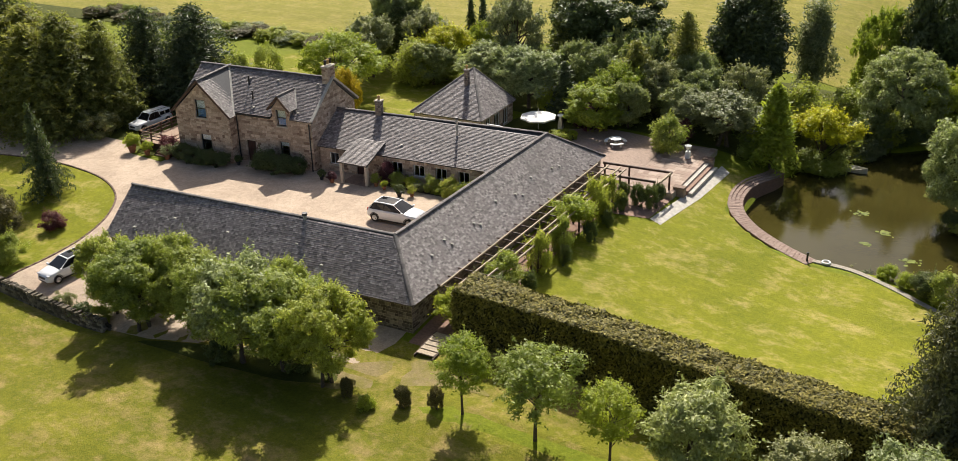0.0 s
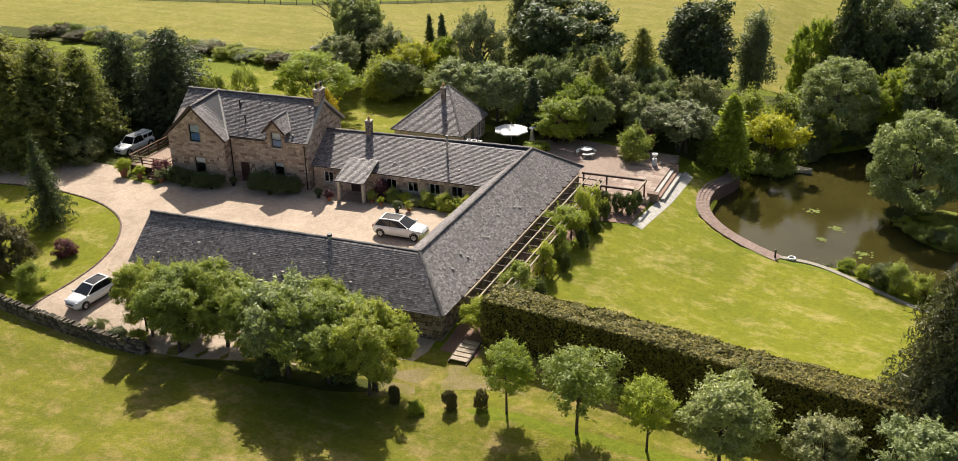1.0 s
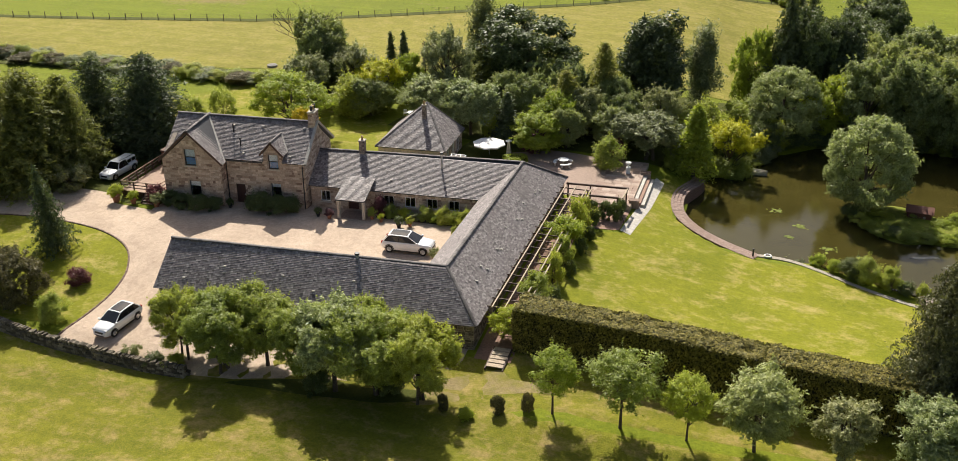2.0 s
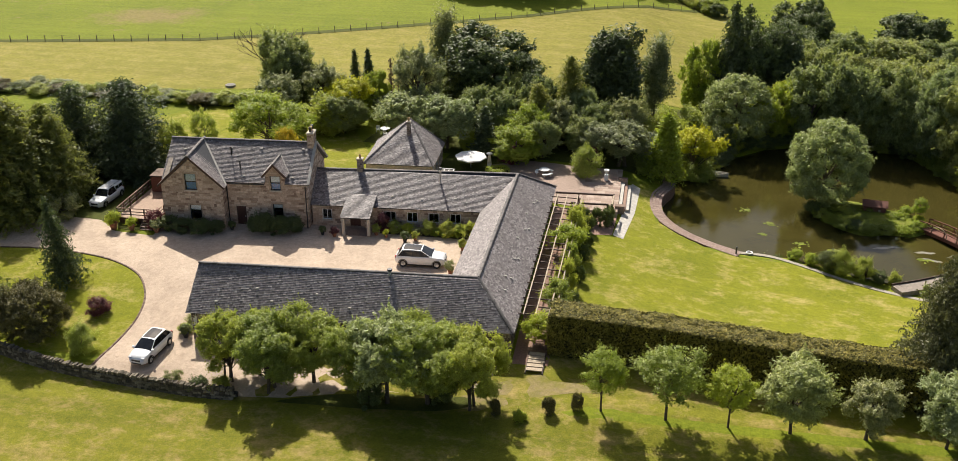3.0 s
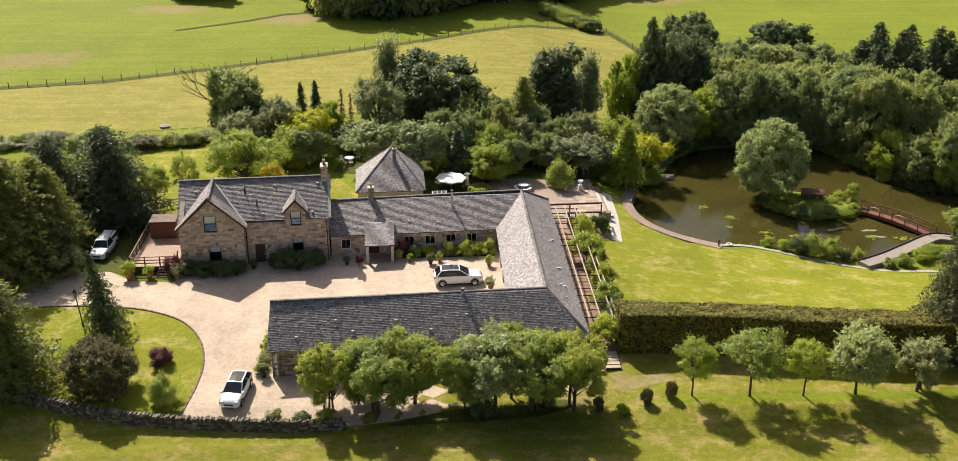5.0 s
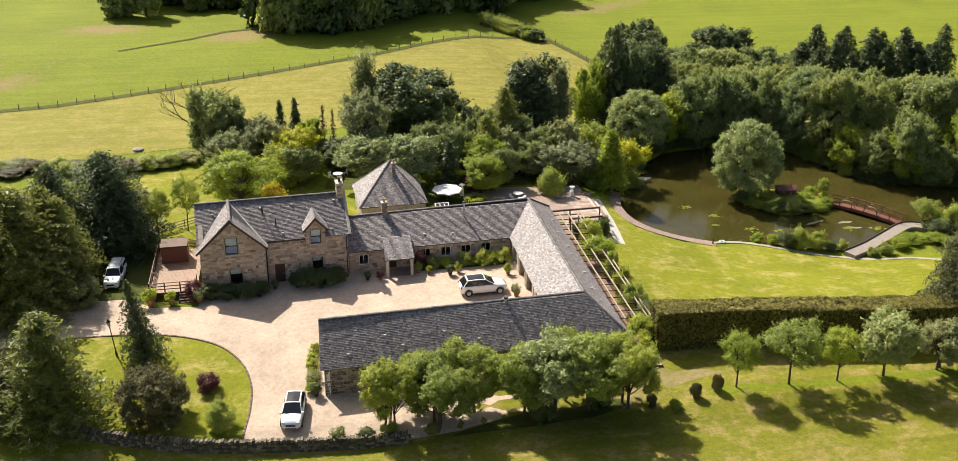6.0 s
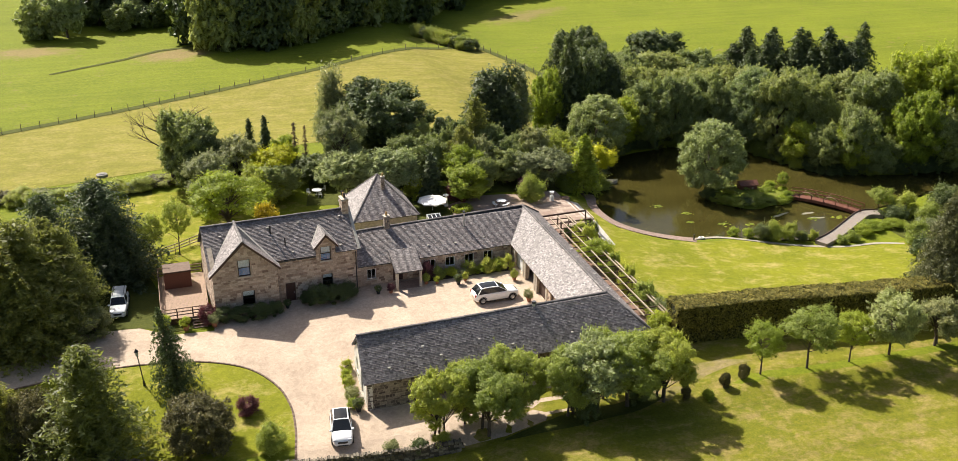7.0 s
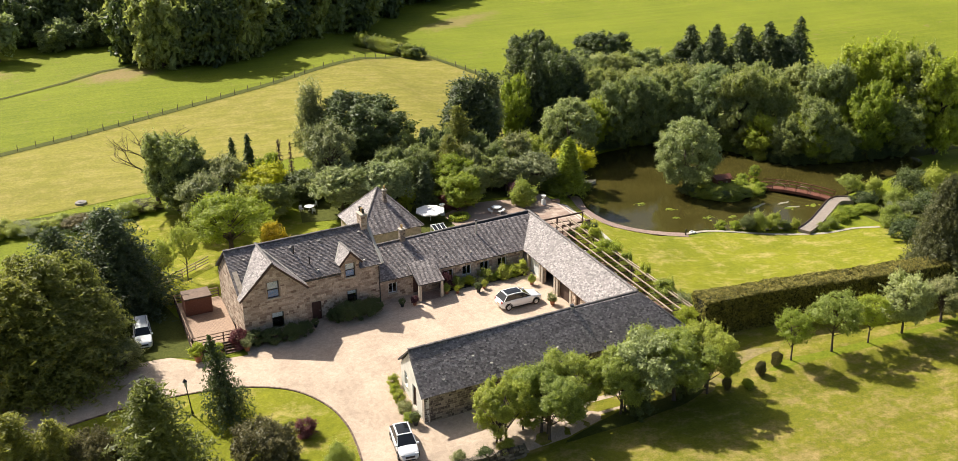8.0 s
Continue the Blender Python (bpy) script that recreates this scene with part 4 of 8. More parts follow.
def roof_vent(parent, p):
    bm = bmesh.new()
    add_box(bm, -0.13, 0.13, -0.14, 0.10, -0.02, 0.09)
    bmesh.ops.bevel(bm, geom=bm.edges[:], offset=0.03, segments=1, affect="EDGES")
    v = part("roof_vent", bm, M_CONCRETE, parent, "small pale slate vent")
    v.matrix_local = Matrix.Translation(p)


for _s, _t in ((0.09, 0.25), (0.22, 0.55), (0.27, 0.32), (0.42, 0.5), (0.52, 0.28), (0.66, 0.55), (0.74, 0.3)):
    roof_vent(RANGE, on_slope(SWE, SEE, SC, SRW, _s, _t) + Vector((0, 0, 0.04)))
for _s, _t in ((0.12, 0.42), (0.19, 0.50), (0.21, 0.38), (0.33, 0.44), (0.35, 0.36), (0.47, 0.52), (0.56, 0.42), (0.58, 0.34), (0.68, 0.5), (0.79, 0.42), (0.82, 0.36)):
    roof_vent(RANGE, on_slope(SEE, NEE, NC, SC, _s, _t) + Vector((0.03, 0, 0.05)))
for _s, _t in ((0.25, 0.22), (0.45, 0.3), (0.62, 0.25), (0.8, 0.3)):
    roof_vent(RANGE, on_slope(NSW, INC, NC, NRW, _s, _t) + Vector((0, 0, 0.04)))

# porch on the north wing
PORCH = [(-18.15, 16.6, 2.25), (-14.9, 16.9, 2.2), (-14.95, 20.35, 3.5), (-18.2, 20.1, 3.6)]
_porch = part("porch", box(-18.05, -14.95, 17.0, 19.0, -0.02, 0.06), M_PAVING, RANGE, "slate-roofed porch on pale posts")
roof_slope(_porch, *PORCH, seed=21)
for _x, _y in ((-17.9, 16.95), (-15.15, 17.2)):
    part("post", box(_x - 0.16, _x + 0.16, _y - 0.16, _y + 0.16, 0.0, 2.2, 0.02), M_PALE_STONE, _porch)
part("lintel_beam", beam((-18.05, 16.95, 2.12), (-15.0, 17.2, 2.1), 0.2, 0.2), M_DARKWOOD, _porch)

# ---- two-storey farmhouse
HO = (-38.4, 20.9)
HM = pose(HO[0], HO[1], 0, 0, 0, 4.5)
HOUSE = thing("farmhouse", "two-storey sandstone farmhouse with slate roof and front gable", "house", HM)
RZ, EZ = 8.58, 5.25
HL, HD = 16.25, 4.35
DU, DZ = 12.45, 7.55
DY = -3.05
DYZ = RZ + (RZ - EZ) / HD * DY
roof_slope(HOUSE, (-0.25, -HD, EZ), (DU - 1.12, -HD, EZ), (DU - 1.12, 0, RZ), (-0.25, 0, RZ), seed=31)
roof_slope(HOUSE, (DU + 1.12, -HD, EZ), (HL, -HD, EZ), (HL, 0, RZ), (DU + 1.12, 0, RZ), seed=35)
roof_slope(HOUSE, (DU - 1.12, DY, DYZ), (DU + 1.12, DY, DYZ), (DU + 1.12, 0, RZ), (DU - 1.12, 0, RZ), seed=36)
roof_slope(HOUSE, (HL, HD, EZ), (-0.25, HD, EZ), (-0.25, 0, RZ), (HL, 0, RZ), seed=32)
ridge_run(HOUSE, (-0.25, 0, RZ + 0.05), (HL, 0, RZ + 0.05))
# front gable
GU, GZ, GF = 3.4, 8.45, -5.5
roof_slope(HOUSE, (7.15, GF, 4.95), (7.15, -4.75, 4.95), (GU, 0.25, GZ + 0.2), (GU, GF, GZ), seed=33)
roof_slope(HOUSE, (-0.38, -4.75, 4.95), (-0.38, GF, 4.95), (GU, GF, GZ), (GU, 0.25, GZ + 0.2), seed=34)
ridge_run(HOUSE, (GU, GF, GZ + 0.05), (GU, 0.3, GZ + 0.25))
# dormer
roof_slope(HOUSE, (DU + 1.35, -4.5, 6.1), (DU + 1.35, -3.25, 6.1), (DU, -1.4, DZ), (DU, -4.5, DZ), seed=37)
roof_slope(HOUSE, (DU - 1.35, -3.25, 6.1), (DU - 1.35, -4.5, 6.1), (DU, -4.5, DZ), (DU, -1.4, DZ), seed=38)
ridge_run(HOUSE, (DU, -4.5, DZ + 0.04), (DU, -1.4, DZ + 0.04), 0.11)
# walls, outside faces
_o = [(2.7, 4.0, 4.5, 6.4), (2.95, 4.25, 0.9, 2.75)]
_w, _m, _t = wall(HOUSE, (0.0, -5.25), (6.85, -5.25), -0.4, 5.0, 0.5, openings=_o, gable=(3.42, 8.1), blocks=M_STONE, seed=41, name="gable_wall")
window(_w, _m, *_o[0], blind=0.52, curtain=True, frame_mat=M_BLACK)
window(_w, _m, *_o[1], blind=0.35, frame_mat=M_BLACK)
wall(HOUSE, (6.85, -5.25), (6.85, -4.05), -0.4, 5.0, 0.5, blocks=M_STONE, seed=42)
_o = [(0.95, 2.05, 0.0, 2.3), (5.1, 6.25, 1.0, 2.7), (5.05, 6.2, 4.3, 5.2)]
_w, _m, _t = wall(HOUSE, (6.85, -4.05), (15.95, -4.05), -0.4, 5.2, 0.5, openings=_o, blocks=M_STONE, seed=43)
door(_w, _m, *_o[0], M_DOOR)
window(_w, _m, *_o[1], blind=0.3, frame_mat=M_BLACK)
# dormer front
_w, _m, _t = wall(HOUSE, (DU - 1.1, -4.08), (DU + 1.1, -4.08), 5.22, 6.05, 0.4, openings=[(0.52, 1.68, 5.22, 6.05)], gable=(1.1, 7.35), blocks=M_STONE, seed=44, name="dormer_wall")
window(_w, _m, 0.52, 1.68, 4.35, 6.02, blind=0.5, curtain=True, frame_mat=M_BLACK)
for _s in (-1, 1):
    part("dormer_cheek", box(DU + _s * 1.0 - 0.08, DU + _s * 1.0 + 0.08, -4.0, -2.6, 5.2, 6.1), M_LEAD, HOUSE)
wall(HOUSE, (15.95, -4.05), (15.95, 4.05), -0.4, 5.2, 0.5, gable=(4.05, 8.4), blocks=M_STONE, seed=45, name="gable_wall")
wall(HOUSE, (15.95, 4.05), (0.0, 4.05), -0.4, 5.2, 0.5, blocks=M_STONE, seed=46)
wall(HOUSE, (0.0, 4.05), (0.0, -5.25), -0.4, 5.0, 0.5, gable=(4.05, 8.35), blocks=M_STONE, seed=47, name="gable_wall")
chimney(HOUSE, 15.75, 0.0, 7.2, 9.75, 0.7, 1.3, 0, 0)
for _k, _y in enumerate((-0.45, 0.0, 0.45)):
    _p = part("chimney_pot", lathe([(0.14, 0), (0.12, 0.35), (0.16, 0.40), (0.16, 0.5), (0.10, 0.5), (0.10, 0.3)], 12), (M_BLACK, M_GOLDPOT, M_BLACK)[_k], HOUSE)
    _p.matrix_local = Matrix.Translation((15.75, _y, 9.99))
# pale skews along the gable edges, downpipes and gutters
for _a, _b in (((GU, GF + 0.02, GZ), (7.15, GF + 0.02, 4.95)), ((GU, GF + 0.02, GZ), (-0.38, GF + 0.02, 4.95)), ((DU, -4.52, DZ), (DU + 1.35, -4.52, 6.1)), ((DU, -4.52, DZ), (DU - 1.35, -4.52, 6.1))):
    part("barge_board", beam(Vector(_a) - Vector((0, 0, 0.1)), Vector(_b) - Vector((0, 0, 0.1)), 0.05, 0.22), M_DARKWOOD, HOUSE)
for _a, _b in (((GU, 0.0, GZ + 0.2), (7.15, -4.75, 4.99)), ((GU, 0.0, GZ + 0.2), (-0.3, -4.75, 4.99)), ((DU, -1.4, DZ + 0.03), (DU + 1.35, -3.3, 6.12)), ((DU, -1.4, DZ + 0.03), (DU - 1.35, -3.3, 6.12))):
    part("valley_lead", beam(_a, _b, 0.22, 0.05), M_CONCRETE, HOUSE)
part("skew_stone", beam((16.2, -4.4, 5.3), (16.2, 0, 8.72), 0.3, 0.16), M_CONCRETE, HOUSE)
part("skew_stone", beam((16.2, 4.4, 5.3), (16.2, 0, 8.72), 0.3, 0.16), M_CONCRETE, HOUSE)
for _x, _y in ((7.0, -4.25), (15.8, -4.25)):
    part("downpipe", tube([(_x, _y, -0.05), (_x, _y, 5.0)], 0.06, 8), M_BLACK, HOUSE)
part("gutter", beam((7.2, -4.42, 5.12), (DU - 1.15, -4.42, 5.12), 0.13, 0.1), M_BLACK, HOUSE)
for _u, _v, _h in ((7.0, -1.6, 1.0), (8.3, -2.9, 0.9)):
    _z = RZ - (RZ - EZ) / HD * -_v
    part("soil_pipe", tube([(_u, _v, _z - 0.1), (_u, _v, _z + _h)], 0.08, 8), M_BLACK, HOUSE)
for _s, _t in ((0.10, 0.72), (0.42, 0.78), (0.63, 0.8), (0.92, 0.82), (0.55, 0.15), (0.88, 0.15)):
    roof_vent(HOUSE, on_slope((0, -HD, EZ), (HL, -HD, EZ), (HL, 0, RZ), (0, 0, RZ), _s, _t) + Vector((0, 0, 0.04)))

# ---- garden room with a hipped pyramid roof
ROOM = thing("garden_room", "square stone garden room with hipped slate roof", "outbuilding")
AP = (-15.5, 38.6, 6.3)
QSW, QSE, QNE, QNW = (-20.0, 32.3, 2.4), (-11.3, 32.8, 2.4), (-11.6, 41.2, 2.4), (-20.4, 40.8, 2.4)
for _k, (_a, _b) in enumerate(((QSW, QSE), (QSE, QNE), (QNE, QNW), (QNW, QSW))):
    roof_slope(ROOM, _a, _b, AP, AP, seed=51 + _k)
    ridge_run(ROOM, Vector(AP) + Vector((0, 0, 0.03)), Vector(_a) + Vector((0, 0, 0.03)), 0.12, "hip_tiles")
_c = [(-19.7, 32.6), (-11.6, 33.1), (-11.9, 40.9), (-20.1, 40.5)]
for _k in range(4):
    _op = [(1.2, 2.4, 0.2, 2.0), (3.2, 4.6, 0.0, 2.0), (5.4, 6.6, 0.2, 2.0)] if _k == 1 else []
    _w, _m, _t = wall(ROOM, _c[_k], _c[(_k + 1) % 4], -0.8, 2.5, 0.4, openings=_op, blocks=M_STONE if _k == 1 else None, seed=61 + _k)
    for _q in _op:
        window(_w, _m, *_q, bars=(2, 0), lintel=False, sill=False)
chimney(ROOM, -15.2, 36.6, 4.6, 6.55, 0.42, 0.42, 1, 0, M_RUBBLE)

# ---------------------------------------------------------------- plants
def leaf_quads(rng, centres, outward, size, up_bias=0.0, long=1.0, spread=0.9):
    """Pointed leaves at the centres, facing roughly outward."""
    n = len(centres)
    nrm = outward * (1 - spread * 0.5) + rng.normal(size=(n, 3)) * spread * 0.6
    nrm[:, 2] += up_bias
    nrm /= np.linalg.norm(nrm, axis=1, keepdims=True) + 1e-9
    t = rng.normal(size=(n, 3))
    t -= nrm * (t * nrm).sum(1, keepdims=True)
    t /= np.linalg.norm(t, axis=1, keepdims=True) + 1e-9
    b = np.cross(nrm, t)
    s = (size * rng.uniform(0.6, 1.35, n))[:, None]
    fold = nrm * s * rng.uniform(-0.25, 0.25, (n, 1))
    v = np.stack([centres - t * s * long * 0.8 + b * s * 0.6, centres + t * s * long * 1.2 + fold, centres - t * s * long * 0.8 - b * s * 0.6], 1)
    return v.reshape(-1, 3)


def leaf_mesh(name, verts, mat):
    me = bpy.data.meshes.new(name)
    n = len(verts) // 3
    me.vertices.add(3 * n)
    me.vertices.foreach_set("co", verts.astype(np.float32).ravel())
    me.loops.add(3 * n)
    me.loops.foreach_set("vertex_index", np.arange(3 * n, dtype=np.int32))
    me.polygons.add(n)
    me.polygons.foreach_set("loop_start", np.arange(0, 3 * n, 3, dtype=np.int32))
    me.update(calc_edges=True)
    me.materials.append(mat)
    return me


def clump_leaves(rng, centres, radii, per, size, flat=0.8, core=(0, 0, 0), **kw):
    """Leaves on the outside of many small clumps."""
    per, size = per * 2, size * 0.72
    n = len(centres)
    d = rng.normal(size=(n, per, 3))
    d /= np.linalg.norm(d, axis=2, keepdims=True)
    r = radii[:, None, None] * rng.uniform(0.25, 1.0, (n, per, 1)) ** 0.6 * rng.choice([1.0, 1.0, 1.0, 1.35], (n, per, 1))
    p = centres[:, None, :] + d * r * np.array([1, 1, flat])
    g = (centres - np.array(core))
    g /= np.linalg.norm(g, axis=1, keepdims=True) + 1e-9
    o = d * 0.75 + g[:, None, :] * 0.5
    o /= np.linalg.norm(o, axis=2, keepdims=True)
    return leaf_quads(rng, p.reshape(-1, 3), o.reshape(-1, 3), size, **kw)


def crown_points(rng, n, rx, rz, zc, lump=0.22, low=-0.75, taper=0.0, lobes=13):
    """Clump centres over the lobes of an uneven crown round (0, 0, zc)."""
    lob = []
    while len(lob) < int(lobes * 2.2):
        d = rng.normal(size=3)
        d /= np.linalg.norm(d)
        if d[2] < low or any(np.dot(d, q[0]) > 0.86 for q in lob) and rng.uniform() < 0.85:
            continue
        lob.append((d, rng.uniform(0.50, 0.76) * (1 + lump * rng.normal() * 0.5), rng.uniform(0.24, 0.42)))
    out = []
    while len(out) < n:
        d0, f, r = lob[rng.integers(len(lob))]
        d = rng.normal(size=3)
        d /= np.linalg.norm(d)
        if np.dot(d, d0) < -0.25 or (d[2] < -0.6 and d0[2] > -0.2):
            continue
        q = d0 * f + d * r * rng.uniform(0.7, 1.0)
        z = max(q[2], low) * rz
        w = 1 - taper * max(0.0, min(1.0, (z + rz) / (2 * rz)))
        out.append((q[0] * rx * w, q[1] * rx * w, zc + z))
    return np.array(out)


def shoots(rng, c, zc, count, reach, size, long):
    """Leafy twigs that stand out from the crown, upward and outward."""
    pick = c[rng.choice(len(c), min(count, len(c)), replace=False)]
    d = pick - np.array((0, 0, zc))
    d /= np.linalg.norm(d, axis=1, keepdims=True) + 1e-9
    d = d + np.array((0, 0, 0.55)) + rng.normal(size=d.shape) * 0.35
    d /= np.linalg.norm(d, axis=1, keepdims=True)
    f = rng.uniform(0.1, 1.0, (len(pick), 13, 1))
    p = pick[:, None, :] + d[:, None, :] * f * reach * rng.uniform(0.6, 1.5, (len(pick), 1, 1)) + rng.normal(size=(len(pick), 13, 3)) * size * 0.5
    o = np.repeat(d[:, None, :], 13, 1).reshape(-1, 3)
    return leaf_quads(rng, p.reshape(-1, 3), o, size, 0.2, long, 1.1)


def trunk_mesh(name, rng, height, r0, clumps, limbs, mat, stems=1, lean=0.05):
    bm = bmesh.new()
    for s in range(stems):
        ox, oy = (0, 0) if stems == 1 else rng.uniform(-0.5, 0.5, 2)
        top = Vector((ox + rng.normal() * lean * height, oy + rng.normal() * lean * height, height))
        mid = Vector((ox * 0.6, oy * 0.6, height * 0.5)) + Vector((rng.normal() * 0.06, rng.normal() * 0.06, 0)) * height * 0.3
        add_tube(bm, [(ox, oy, -0.25), (ox, oy, 0.15), mid, top], [r0 * 1.5, r0 * 1.1, r0 * 0.8, r0 * 0.35], 8)
        for k in rng.choice(len(clumps), min(limbs, len(clumps)), replace=False):
            e = Vector(clumps[k]) * 0.94
            h = rng.uniform(0.35, 0.9)
            b = Vector((ox, oy, 0)).lerp(top, h)
            if e.z < b.z - 0.2 and h > 0.6:
                b = Vector((ox, oy, 0)).lerp(top, 0.4)
            m = b.lerp(e, 0.5) + Vector((0, 0, 0.12 * height * 0.3))
            add_tube(bm, [b, m, e], [r0 * 0.42, r0 * 0.25, r0 * 0.08], 5, False)
    me = bpy.data.meshes.new(name)
    bm.to_mesh(me)
    bm.free()
    for p in me.polygons:
        p.use_smooth = True
    me.materials.append(mat)
    return me


LEAVES = {}


def broad(key, seed, mat, rx=3.2, rz=3.0, zc=4.8, n=75, per=110, size=0.2, clump=0.85, trunk=4.2, r0=0.17, limbs=14, stems=1, lump=0.25, low=-0.75, taper=0.0, flat=0.8, bark=None, up_bias=0.3, long=1.0, spread=0.9, lobes=13, ball=False):
    """One kind of broad-leaved plant: its crown mesh and its trunk mesh, about 8 m high."""
    rng = np.random.default_rng(seed)
    c = crown_points(rng, n, rx, rz, zc, lump, low, taper, lobes)
    if ball:
        d = rng.normal(size=(n, 3))
        d /= np.linalg.norm(d, axis=1, keepdims=True)
        d[:, 2] = np.maximum(d[:, 2], low)
        c = d * rng.uniform(0.78, 0.98, (n, 1)) * np.array([rx, rx, rz]) + np.array([0, 0, zc])
    rad = clump * rng.uniform(0.6, 1.5, n)
    v = clump_leaves(rng, c, rad, per, size, flat, (0, 0, zc - 0.3 * rz), up_bias=up_bias, long=long, spread=spread)
    if not ball:
        v = np.concatenate([v, shoots(rng, c, zc, int(n * 0.7), clump * 1.9, size * 0.72, long)])
    LEAVES[key] = (leaf_mesh("crown", v, mat), trunk_mesh("trunk", rng, trunk, r0, c, limbs, bark or M_BARK, stems) if trunk else None)


def conifer(key, seed, mat, h=8.0, r=1.7, tiers=26, per=9, bits=9, size=0.17, droop=0.25, base=0.08, power=0.85, r0=0.13, ragged=0.42, thick=1.0, bushy=1.0):
    """A conifer with tiers of drooping boughs, h high."""
    rng = np.random.default_rng(seed)
    pts, outs = [], []
    bits = int(bits * thick)
    for k in range(tiers):
        f = base + (1 - base) * (k + rng.uniform(-0.3, 0.3)) / tiers
        f = min(max(f, base), 0.985)
        R = r * (1 - f) ** power * rng.uniform(0.9, 1.1) + 0.10
        m = max(4, int(per * (0.5 + (1 - f) * 0.9)))
        for s in range(m):
            a = 2 * math.pi * (s + rng.uniform(-0.4, 0.4)) / m + k * 1.3
            L = R * (1 + rng.uniform(-ragged, ragged))
            nb = max(3, int(bits * (0.35 + 0.8 * L / r)))
            for t in np.linspace(0.18, 1.0, nb):
                w = 0.20 * bushy * L * (1.1 - t)
                z = f * h - droop * L * t * t + 0.10 * L * t
                pts.append((math.cos(a) * L * t + rng.normal() * w * 0.6, math.sin(a) * L * t + rng.normal() * w * 0.6, z + rng.normal() * 0.07))
                outs.append((math.cos(a) * 0.7, math.sin(a) * 0.7, 0.55))
                pts.append((pts[-1][0] + rng.normal() * 0.12, pts[-1][1] + rng.normal() * 0.12, pts[-1][2] + rng.normal() * 0.12))
                outs.append(outs[-1])
    for _ in range(12):
        pts.append((rng.normal() * 0.04, rng.normal() * 0.04, h * rng.uniform(0.95, 1.01)))
        outs.append((rng.normal(), rng.normal(), 0.3))
    v = leaf_quads(rng, np.array(pts), np.array(outs), size * 0.75, long=1.7, spread=0.75)
    bm = bmesh.new()
    add_tube(bm, [(0, 0, -0.25), (0, 0, h * 0.4), (0, 0, h * 0.97)], [r0 * 1.3, r0 * 0.8, 0.02], 8)
    me = bpy.data.meshes.new("trunk")
    bm.to_mesh(me)
    bm.free()
    me.materials.append(M_BARK)
    LEAVES[key] = (leaf_mesh("crown", v, mat), me)


def plant(key, x, y, sx, sz, label, name="tree", category="tree", rot=None, z=None, group=""):
    """One plant, standing on the land."""
    crown, trunk = LEAVES[key]
    zz = gz(x, y) if z is None else z
    rnd = random.Random(int(x * 31 + y * 17))
    t = thing(name, label, category, Matrix.LocRotScale((x, y, zz - 0.03), Euler((0, 0, rnd.uniform(0, 6.28) if rot is None else rot)), (sx, sx, sz)), group)
    if trunk:
        o = new("trunk", trunk)
        o.parent = t
    o = new("crown", crown)
    o.parent = t
    return t


broad("ash_a", 1, M_LEAF, rz=3.1, zc=4.8, n=500, per=62, size=0.112, clump=0.34, low=-0.86, lobes=13, lump=0.45, spread=0.6)
broad("ash_b", 2, M_LEAF, rz=3.1, zc=4.8, n=500, per=62, size=0.112, clump=0.34, low=-0.86, lobes=13, lump=0.45, spread=0.6, stems=3, trunk=3.8, r0=0.13)
broad("full_a", 41, M_LEAF_WOOD, rz=3.7, zc=4.1, n=320, per=70, size=0.155, clump=0.42, low=-0.97, lobes=18, spread=0.65)
broad("full_b", 42, M_LEAF_WOOD, rz=3.7, zc=4.1, n=320, per=70, size=0.155, clump=0.42, low=-0.97, lobes=18, lump=0.4, spread=0.65)
broad("full_l", 43, M_LEAF_LIME, rz=3.7, zc=4.1, n=320, per=70, size=0.15, clump=0.42, low=-0.97, lobes=18, lump=0.4, spread=0.65)
broad("fullsilver", 44, M_LEAF_SILVER, rx=3.1, rz=3.5, zc=3.8, n=260, per=75, size=0.11, clump=0.42, low=-0.9, long=1.6, lobes=44, lump=0.02, ball=True)
broad("young", 4, M_LEAF, rx=1.9, rz=2.1, zc=4.3, n=120, per=46, size=0.10, clump=0.36, spread=0.65, trunk=4.3, r0=0.085, limbs=12)
broad("young_b", 5, M_LEAF_LIME, rx=1.8, rz=2.2, zc=4.3, n=120, per=46, size=0.10, clump=0.36, spread=0.65, trunk=4.3, r0=0.085, limbs=12)
broad("silver", 6, M_LEAF_SILVER, rx=3.0, rz=3.0, zc=4.5, n=300, per=46, size=0.14, clump=0.4, spread=0.6, low=-0.75, long=1.4)
broad("silver_y", 7, M_LEAF_SILVER, rx=2.0, rz=2.4, zc=3.4, n=170, per=56, size=0.10, clump=0.36, spread=0.65, trunk=3.6, r0=0.09, low=-0.9, long=1.4)
broad("dark", 8, M_LEAF_DARK, rx=3.4, rz=3.6, zc=4.3, n=340, per=72, size=0.15, clump=0.42, low=-0.95, lobes=20, spread=0.65)
broad("dark_col", 9, M_LEAF_CON, rx=2.3, rz=3.9, zc=4.1, n=210, per=85, size=0.15, clump=0.5, low=-0.98, taper=0.05, lobes=34, lump=0.3, long=1.7, flat=1.5)
broad("grey", 10, M_LEAF_GREY, rx=2.6, rz=2.8, zc=4.2, n=190, per=48, size=0.13, clump=0.4, spread=0.65, low=-0.9, stems=2)
